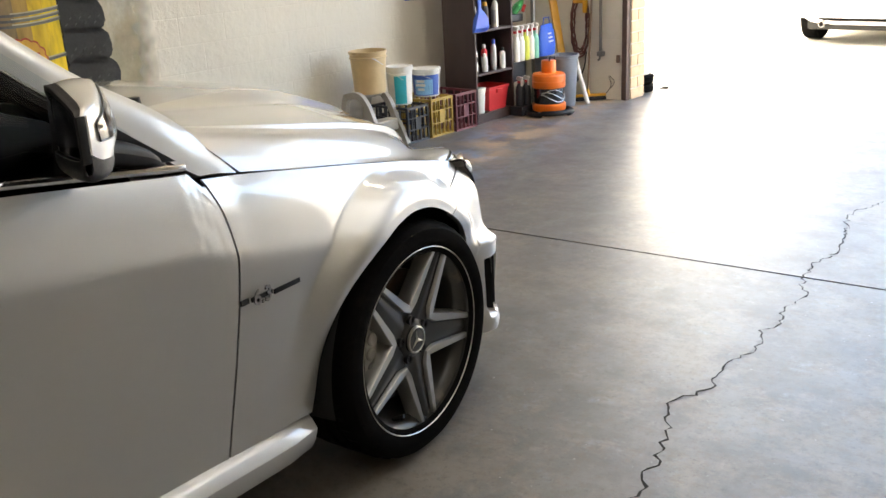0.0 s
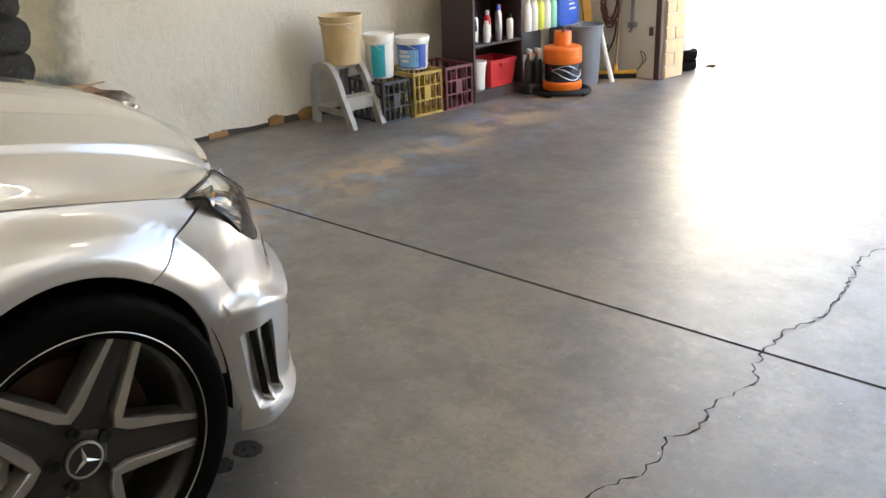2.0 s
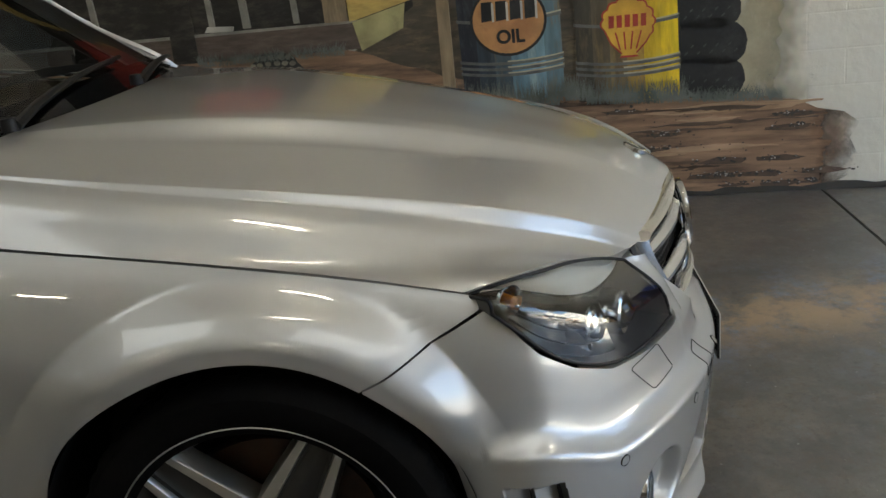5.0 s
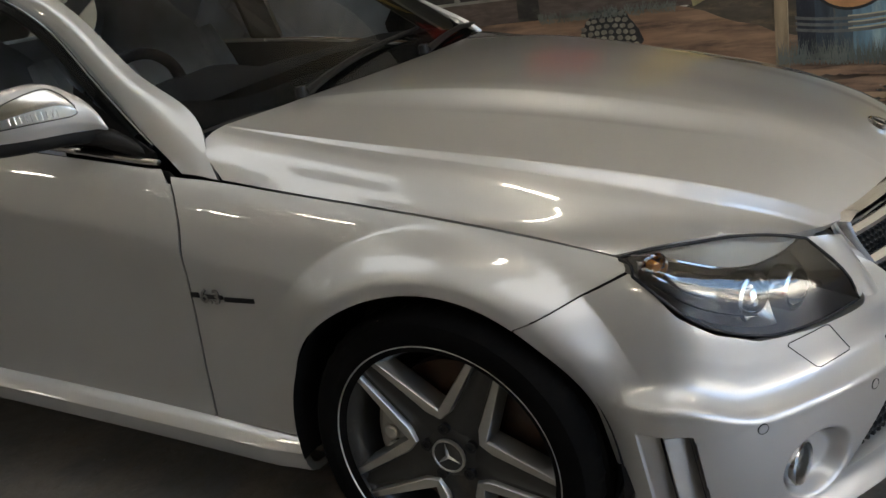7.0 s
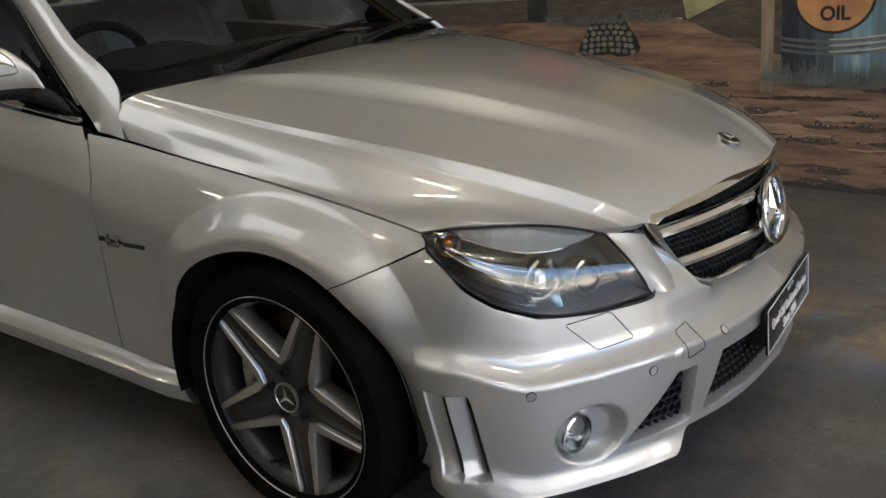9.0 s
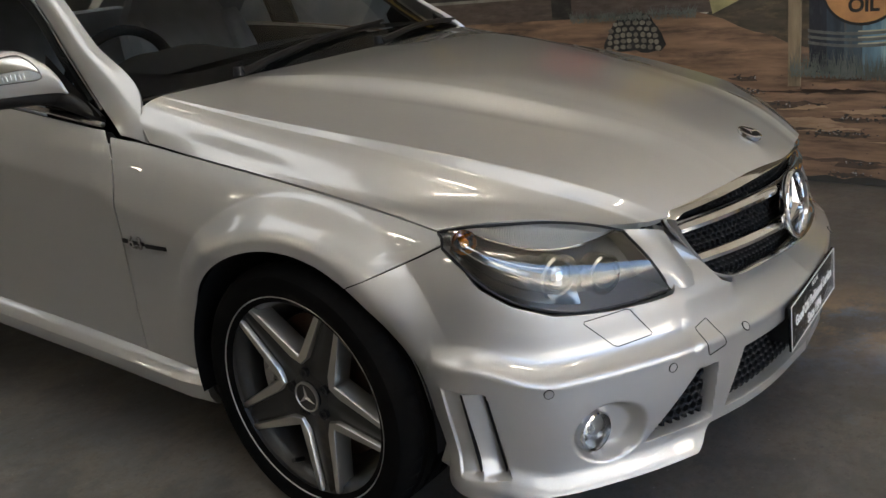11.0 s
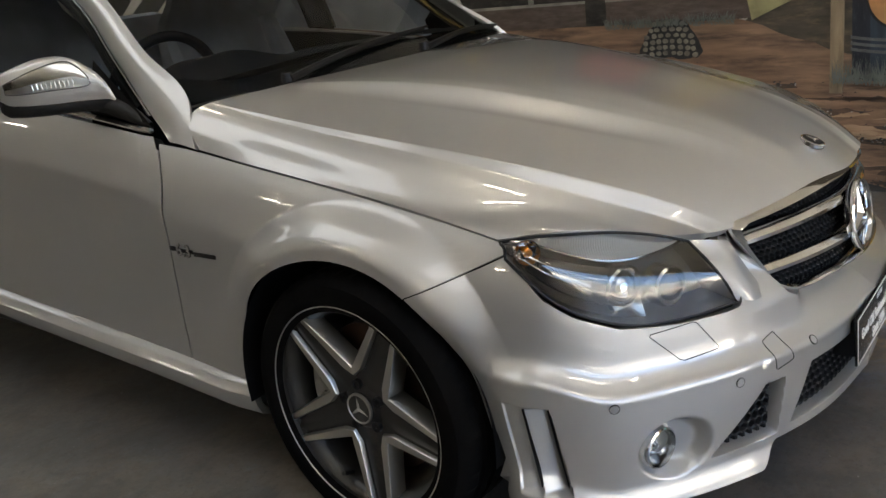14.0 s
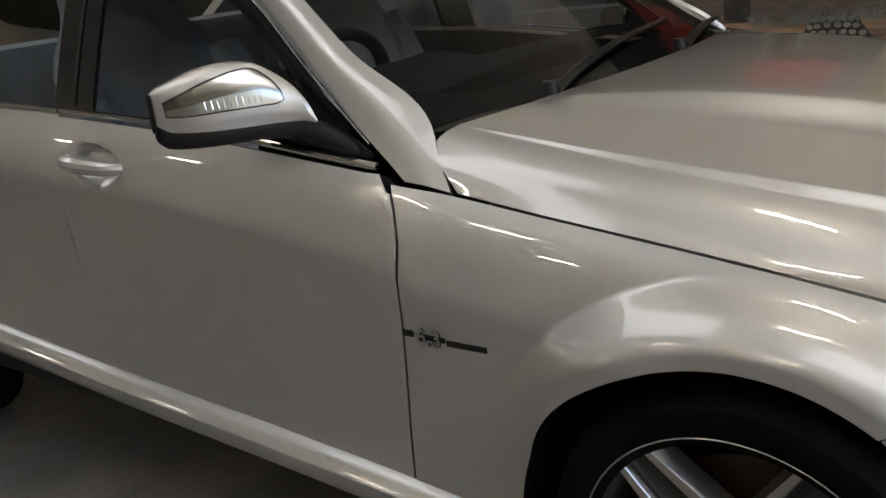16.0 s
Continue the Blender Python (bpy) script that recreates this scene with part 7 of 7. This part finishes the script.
bucket("small white bucket on the bottom shelf", at(-1.925, 3.955, 0.073), 0.050, 0.060, 0.185, M_WHITEP, M_WHITEP, handle=False)
tub = thing("storage_tub", "bright red plastic tub on the bottom shelf", "tub", at(-1.985, 4.155, 0.073))
bm = bmesh.new()
rows = []
for f, z in ((0.84, 0.0), (1.0, 0.165), (1.06, 0.168), (1.06, 0.185), (0.97, 0.185), (0.82, 0.012)):
    rows.append([bm.verts.new((sx * 0.115 * f, sy * 0.122 * f, z)) for sx, sy in ((-1, -1), (1, -1), (1, 1), (-1, 1))])
for a, c in zip(rows[:-1], rows[1:]):
    for k in range(4):
        bm.faces.new((a[k], a[(k + 1) % 4], c[(k + 1) % 4], c[k]))
bm.faces.new(rows[0][::-1])
bm.faces.new(rows[-1])
part("body", bm, M_REDP, tub, smooth=False)
part("grip", box((0.112, -0.035, 0.135), (0.130, 0.035, 0.165), 0.004), M_REDP, tub)
# blue dustpan hung on the front edge of the bookcase
pan = thing("dustpan", "blue plastic dustpan hanging on the bookcase", "dustpan", at(-1.842, 3.905, 0.70, 0))
bm = bmesh.new()
rows = []
for z, w, d in ((0.0, 0.085, 0.006), (0.03, 0.085, 0.03), (0.10, 0.066, 0.036), (0.14, 0.036, 0.026), (0.17, 0.016, 0.012), (0.30, 0.014, 0.011)):
    rows.append([bm.verts.new(p) for p in ((0.0, -w, z), (d, -w * 0.96, z), (d, w * 0.96, z), (0.0, w, z))])
for a, c in zip(rows[:-1], rows[1:]):
    for k in range(4):
        bm.faces.new((a[k], a[(k + 1) % 4], c[(k + 1) % 4], c[k]))
bm.faces.new(rows[0][::-1])
bm.faces.new(rows[-1])
part("scoop", bm, M_BLUEP, pan)

# hanging spray bottles on a rail at the end of the bookcase
rail = thing("bottle_rail", "thin steel rail with a black cloth pocket", "rail", at(0, 0))
part("rail", tube([(-1.91, 4.338, 0.655), (-1.91, 4.36, 0.655), (-1.91, 4.72, 0.655)], 0.005, 8), M_STEEL, rail)
part("pocket", box((-1.985, 4.36, 0.24), (-1.925, 4.60, 0.45), 0.012), M_CRATEB, rail)
part("post", box((-1.945, 4.70, 0.0), (-1.915, 4.725, 0.95), 0.003), M_PIPE, rail)
for k, (mat, lab) in enumerate(((M_WHITEP, "white spray bottle"), (M_WHITEP, "white spray bottle"), (M_LIME, "spray bottle of yellow liquid"), (M_WHITEP, "white spray bottle"), (M_MINT, "spray bottle of green liquid"))):
    spray(lab + " hanging on a rail", at(-1.868, 4.385 + k * 0.066, 0.415, -15), mat, 0.30)
for k, y in enumerate((4.335, 4.40)):
    spray("dark spray bottle standing on the floor", at(-1.80 + 0.02 * k, y, 0.075, -20), M_CRATEB, 0.25, group="dark spray bottles")
bx = thing("bottle_caddy", "low black plastic caddy under the spray bottles", "caddy", at(-1.80, 4.37))
part("tray", box((-0.06, -0.09, 0.0), (0.06, 0.10, 0.075), 0.01), M_CRATEB, bx)

# wet-and-dry cleaner with its hose round the foot
vac = thing("vacuum_cleaner", "orange and black workshop vacuum cleaner", "vacuum", at(-1.615, 4.475) @ Matrix.Diagonal((1.14, 1.14, 1.05, 1)))
part("foot", lathe([(0, 0.035), (0.112, 0.035), (0.118, 0.045), (0.118, 0.085), (0.108, 0.092), (0, 0.092)], 40), M_ORANGE, vac, "orange foot ring")
part("tank", lathe([(0.104, 0.088), (0.106, 0.10), (0.106, 0.205), (0.10, 0.21)], 40), M_GLOSSBLACK, vac, "dark tank")
part("body", lathe([(0.10, 0.205), (0.112, 0.208), (0.116, 0.215), (0.116, 0.255), (0.113, 0.258), (0.116, 0.262), (0.116, 0.300), (0.108, 0.312), (0.055, 0.318), (0, 0.318)], 40), M_ORANGE, vac, "orange motor housing")
part("head", lathe([(0.052, 0.316), (0.052, 0.400), (0.046, 0.410), (0, 0.412)], 32), M_ORANGE, vac)
part("handle", tube([(0.03, -0.035, 0.405), (0.03, -0.03, 0.43), (0.03, 0.03, 0.43), (0.03, 0.035, 0.405)], 0.006, 8), M_BLACK, vac)
part("hose", tube([(0.158 * math.cos(a), 0.158 * math.sin(a), 0.020 + 0.012 * (a > 5)) for a in np.linspace(0, 6.6, 60)], 0.019, 10), M_BLACK, vac, "black ribbed hose")
for k in range(3):
    part("cable", tube([(0.108 * math.cos(a) + 0.002, 0.108 * math.sin(a), 0.17 - 0.018 * k - 0.03 * math.sin(a * 2.3 + k)) for a in np.linspace(-1.5, 0.9, 26)], 0.0028, 5), M_STEEL, vac)
for a in range(4):
    part("caster", lathe([(0, 0), (0.012, 0.0), (0.014, 0.02), (0.006, 0.037)], 10, centre=(0.09 * math.cos(a * 1.57 + 0.7), 0.09 * math.sin(a * 1.57 + 0.7), 0)), M_BLACK, vac)

# bins, bag, planks and broom in the corner
bin1 = thing("waste_bin", "tall grey plastic waste bin", "bin", at(-1.715, 4.835))
part("body", lathe([(0, 0), (0.092, 0), (0.096, 0.006), (0.118, 0.40), (0.128, 0.405), (0.130, 0.424), (0.120, 0.424), (0.112, 0.39), (0.09, 0.02), (0, 0.02)], 36), M_BINGREY, bin1)
bin2 = thing("waste_bin", "square dark grey bin behind the vacuum cleaner", "bin", at(-1.86, 4.80))
part("body", box((-0.075, -0.085, 0), (0.065, 0.07, 0.405), 0.012), M_BINGREY, bin2)
part("rim", box((-0.085, -0.095, 0.395), (0.075, 0.08, 0.42), 0.006), M_BINGREY, bin2)
bag = thing("carrier_bag", "blue woven carrier bag on the square bin", "bag", at(-1.86, 4.80, 0.42, 8) @ Matrix.Diagonal((1, 1.35, 1.05, 1)))
bm = bmesh.new()
rows = []
for z, w, d in ((0.0, 0.095, 0.045), (0.05, 0.10, 0.05), (0.12, 0.096, 0.044), (0.19, 0.085, 0.03), (0.235, 0.074, 0.012)):
    rows.append([bm.verts.new((d * math.sin(a) * (1 + 0.08 * math.sin(5 * a + z * 30)), w * math.cos(a), z)) for a in np.linspace(0, math.tau, 25)[:-1]])
for a, c in zip(rows[:-1], rows[1:]):
    for k in range(24):
        bm.faces.new((a[k], a[(k + 1) % 24], c[(k + 1) % 24], c[k]))
bm.faces.new(rows[0][::-1])
part("body", bm, M_BLUEBAG, bag)
for k in range(3):
    part("print_bar", box((0.040 - 0.004 * k, -0.03, 0.10 + 0.03 * k), (0.0455 - 0.003 * k, 0.03 - 0.01 * k, 0.112 + 0.03 * k), 0), M_WHITEP, bag)
part("strap", tube([(0.0, 0.045, 0.23), (0.0, 0.035, 0.285), (0, -0.035, 0.285), (0, -0.045, 0.23)], 0.004, 6), M_BLUEBAG, bag)
tray = thing("hook_tray", "black wall tray with a green brush on it", "tray", at(0, 0))
part("tray", box((-2.11, 4.50, 0.705), (-1.99, 4.66, 0.765), 0.008), M_CRATEB, tray)
part("bracket", box((-2.319, 4.56, 0.70), (-2.11, 4.60, 0.73), 0.004), M_PIPE, tray)
part("brush", tube([(-2.05, 4.60, 0.765), (-2.03, 4.64, 0.82), (-2.03, 4.70, 0.86)], [0.03, 0.035, 0.018], 10), M_GREEN, tray, "green brush")
part("knob", tube([(-2.01, 4.68, 0.775), (-2.0, 4.70, 0.83)], 0.014, 8), M_REDP, tray)
plank = thing("yellow_plank", "long yellow plank leaning in the corner", "plank", at(0, 0))
m = look((-1.815, 5.06, 0.02), (-2.17, 5.20, 1.35))
part("board", box((-0.035, -0.012, -1.75), (0.035, 0.012, 0.0), 0.003, m), M_YELLOW, plank)
stick = thing("white_pole", "short white pole leaning against the bin", "pole", at(0, 0))
part("tube", tube([(-1.545, 4.94, 0.012), (-1.61, 4.93, 0.22), (-1.665, 4.93, 0.40)], 0.018, 10), M_WHITEP, stick)
broom = thing("broom", "yellow push broom with dark bristles", "broom", at(0, 0))
d = V((0.21, 0.216, 0)).normalized()
mb = Matrix.Translation((-1.66, 5.12, 0)) @ Matrix.Rotation(math.atan2(d.y, d.x), 4, "Z")
part("bristles", box((-0.155, -0.022, 0.0), (0.155, 0.022, 0.035), 0.006, mb), M_BLACK, broom, "dark bristles")
part("head", box((-0.155, -0.018, 0.033), (0.155, 0.018, 0.055), 0.006, mb), M_YELLOW, broom)
part("socket", lathe([(0.02, 0.05), (0.014, 0.09), (0.011, 0.10), (0, 0.10)], 12, m=mb), M_YELLOW, broom)
part("handle", tube([(-1.66, 5.12, 0.07), (-1.665, 5.165, 0.6), (-1.67, 5.215, 1.35)], 0.010, 8), M_WOODPOLE, broom)
# hoses and a pipe on the front wall
hose = thing("air_hose", "coiled red-brown air hose hung on the wall", "hose", at(0, 0))
rnd = random.Random(3)
pts = []
for k in range(150):
    a = k / 150 * math.tau * 4.2 + 1.57
    rx, rz = 0.075 + 0.018 * math.sin(a * 0.31), 0.24 + 0.035 * math.sin(a * 0.23 + 1)
    pts.append((-1.80 + rx * math.cos(a), FACEY - 0.03 - 0.018 * ((k * 7) % 5) / 5, 0.62 + rz * math.sin(a)))
part("coil", tube(pts, 0.0085, 7), M_HOSE, hose)
part("tail", tube(curve([(-1.74, FACEY - 0.03, 0.40), (-1.76, FACEY - 0.04, 0.25), (-1.84, FACEY - 0.04, 0.13), (-1.80, FACEY - 0.05, 0.22)], 24), 0.006, 6), M_BLACK, hose)
part("gun", box((-1.85, FACEY - 0.07, 0.80), (-1.75, FACEY - 0.03, 0.85), 0.01), M_YELLOW, hose, "yellow fitting")
part("gun_grip", box((-1.76, FACEY - 0.065, 0.72), (-1.72, FACEY - 0.035, 0.84), 0.01), M_YELLOW, hose)
part("hook", tube([(-1.80, FACEY, 0.865), (-1.80, FACEY - 0.08, 0.865), (-1.80, FACEY - 0.085, 0.885)], 0.008, 8), M_PIPE, hose)
pipe = thing("wall_pipe", "grey metal pipe running down the wall to a tap", "pipe", at(0, 0))
part("pipe", tube([(-1.60, FACEY - 0.03, 2.6), (-1.60, FACEY - 0.03, 0.40)], 0.013, 10), M_PIPE, pipe)
part("tap", box((-1.62, FACEY - 0.06, 0.365), (-1.565, FACEY - 0.01, 0.405), 0.008), M_PIPE, pipe)
part("elbow", tube([(-1.60, FACEY - 0.03, 0.41), (-1.605, FACEY - 0.035, 0.34), (-1.617, FACEY - 0.04, 0.33)], 0.009, 8), M_PIPE, pipe)
wire = thing("loose_wire", "thin loose wire at the foot of the wall", "wire", at(0, 0))
part("strand", tube(curve([(-1.50, FACEY - 0.01, 0.10), (-1.47, FACEY - 0.02, 0.16), (-1.52, FACEY - 0.02, 0.20), (-1.50, FACEY - 0.02, 0.13), (-1.56, FACEY - 0.03, 0.03)], 30), 0.003, 5), M_BLACK, wire)
sgn = thing("wall_sign", "blue sign board on the wall", "sign", ROOM @ Matrix.Translation((WALLX, -0.19, 0)))
part("board", box((0.0, 3.70, 0.895), (0.012, 4.06, 1.35), 0.003), M_BLUEP, sgn)

# ---------------------------------------------------------------- outside
M_YARD = material("white_render", (0.75, 0.73, 0.68), 0.8, fine=40, bump=0.05)
setting("yard_wall", box((-2.6, FRONTY + 0.3, -0.05), (-2.4, 17.0, 2.6)), M_YARD, "white rendered yard wall in sunshine")
setting("house_far", box((-2.4, 17.0, -0.05), (12.0, 17.3, 4.5)), M_YARD, "white building across the yard")
stack = thing("tyre_stack", "stack of worn tyres outside the doorway", "tyres", at(-1.49, FACEY + 0.43))
for k in range(2):
    part("tyre", lathe([(0.07, k * 0.078 + 0.012), (0.10, k * 0.078 + 0.002), (0.128, k * 0.078 + 0.008), (0.135, k * 0.078 + 0.025), (0.131, k * 0.078 + 0.030), (0.135, k * 0.078 + 0.040), (0.131, k * 0.078 + 0.046), (0.135, k * 0.078 + 0.056), (0.128, k * 0.078 + 0.072), (0.10, k * 0.078 + 0.078), (0.07, k * 0.078 + 0.068)], 36), M_RUBBER, stack)
drum_out = thing("white_barrel", "white plastic barrel on the worn tyres", "barrel", at(-1.50, FACEY + 0.43, 0.157))
part("body", lathe([(0, 0), (0.10, 0), (0.112, 0.02), (0.112, 0.2), (0.09, 0.24), (0.03, 0.25), (0, 0.25)], 28), M_WHITEP, drum_out)
wedge = thing("wheel_chock", "small dark wheel chock on the yard", "chock", at(-1.35, FACEY + 0.66, 0, 20))
part("block", prism([(-0.05, 0), (0.03, 0), (0.03, 0.022), (-0.01, 0.022)], -0.03, 0.03, Matrix.Rotation(radians(90), 4, "X")), M_BLACK, wedge, smooth=False)

M_CARWHITE = material("white_car_paint", (0.80, 0.80, 0.80), 0.3, coat=1.0, var=0.02)
wc = thing("parked_car", "white hatchback car parked in the yard", "car", at(-0.70, 9.2))
SEC = [(0.0, 0.62, 0.27, 0.80), (0.10, 0.76, 0.22, 0.98), (0.5, 0.82, 0.20, 1.02), (1.4, 0.84, 0.20, 1.0), (2.6, 0.84, 0.20, 0.95), (3.5, 0.80, 0.22, 0.82), (3.95, 0.62, 0.27, 0.66)]
G = [[(w * math.copysign(abs(math.cos(a)) ** 0.35, math.cos(a)), y, (z0 + z1) / 2 + (z1 - z0) / 2 * math.copysign(abs(math.sin(a)) ** 0.5, math.sin(a))) for a in np.linspace(0, math.tau, 41)] for y, w, z0, z1 in SEC]
panel("body", loft(G, 40, 40), M_CARWHITE, wc, (0, 0, 0), 0)
GH = [[(w * math.cos(a), y, 0.96 + h * math.sin(a) ** 0.7 if math.sin(a) > 0 else 0.96) for a in np.linspace(0, math.pi, 21)] for y, w, h in ((0.12, 0.66, 0.02), (0.45, 0.66, 0.38), (1.2, 0.68, 0.46), (2.0, 0.68, 0.43), (2.9, 0.70, 0.02))]
panel("cabin", loft(GH, 24, 20), M_GLOSSBLACK, wc, (0, 0, 1), 0)
part("bumper", box((-0.74, -0.06, 0.30), (0.74, 0.12, 0.52), 0.05), M_CARWHITE, wc)
part("underside", box((-0.66, 0.12, 0.16), (0.66, 3.6, 0.27), 0.02), M_BLACK, wc)
for x in (-0.62, 0.62):
    part("tail_lamp", box((x - 0.13, -0.035, 0.60), (x + 0.13, 0.10, 0.80), 0.03), M_RED, wc)
    part("exhaust", lathe([(0.028, -0.08), (0.035, -0.08), (0.035, 0.10)], 18, "y", (x * 0.70, 0, 0.24)), M_CHROME, wc)
    for y in (0.62, 3.1):
        w = part("wheel", lathe([(0.0, 0.0), (0.19, 0.0), (0.20, 0.01), (0.29, 0.01), (0.30, 0.03), (0.30, 0.17), (0.28, 0.19), (0, 0.19)], 36, "x", (x + (0.02 if x > 0 else -0.21), y, 0.30)), M_RUBBER, wc)
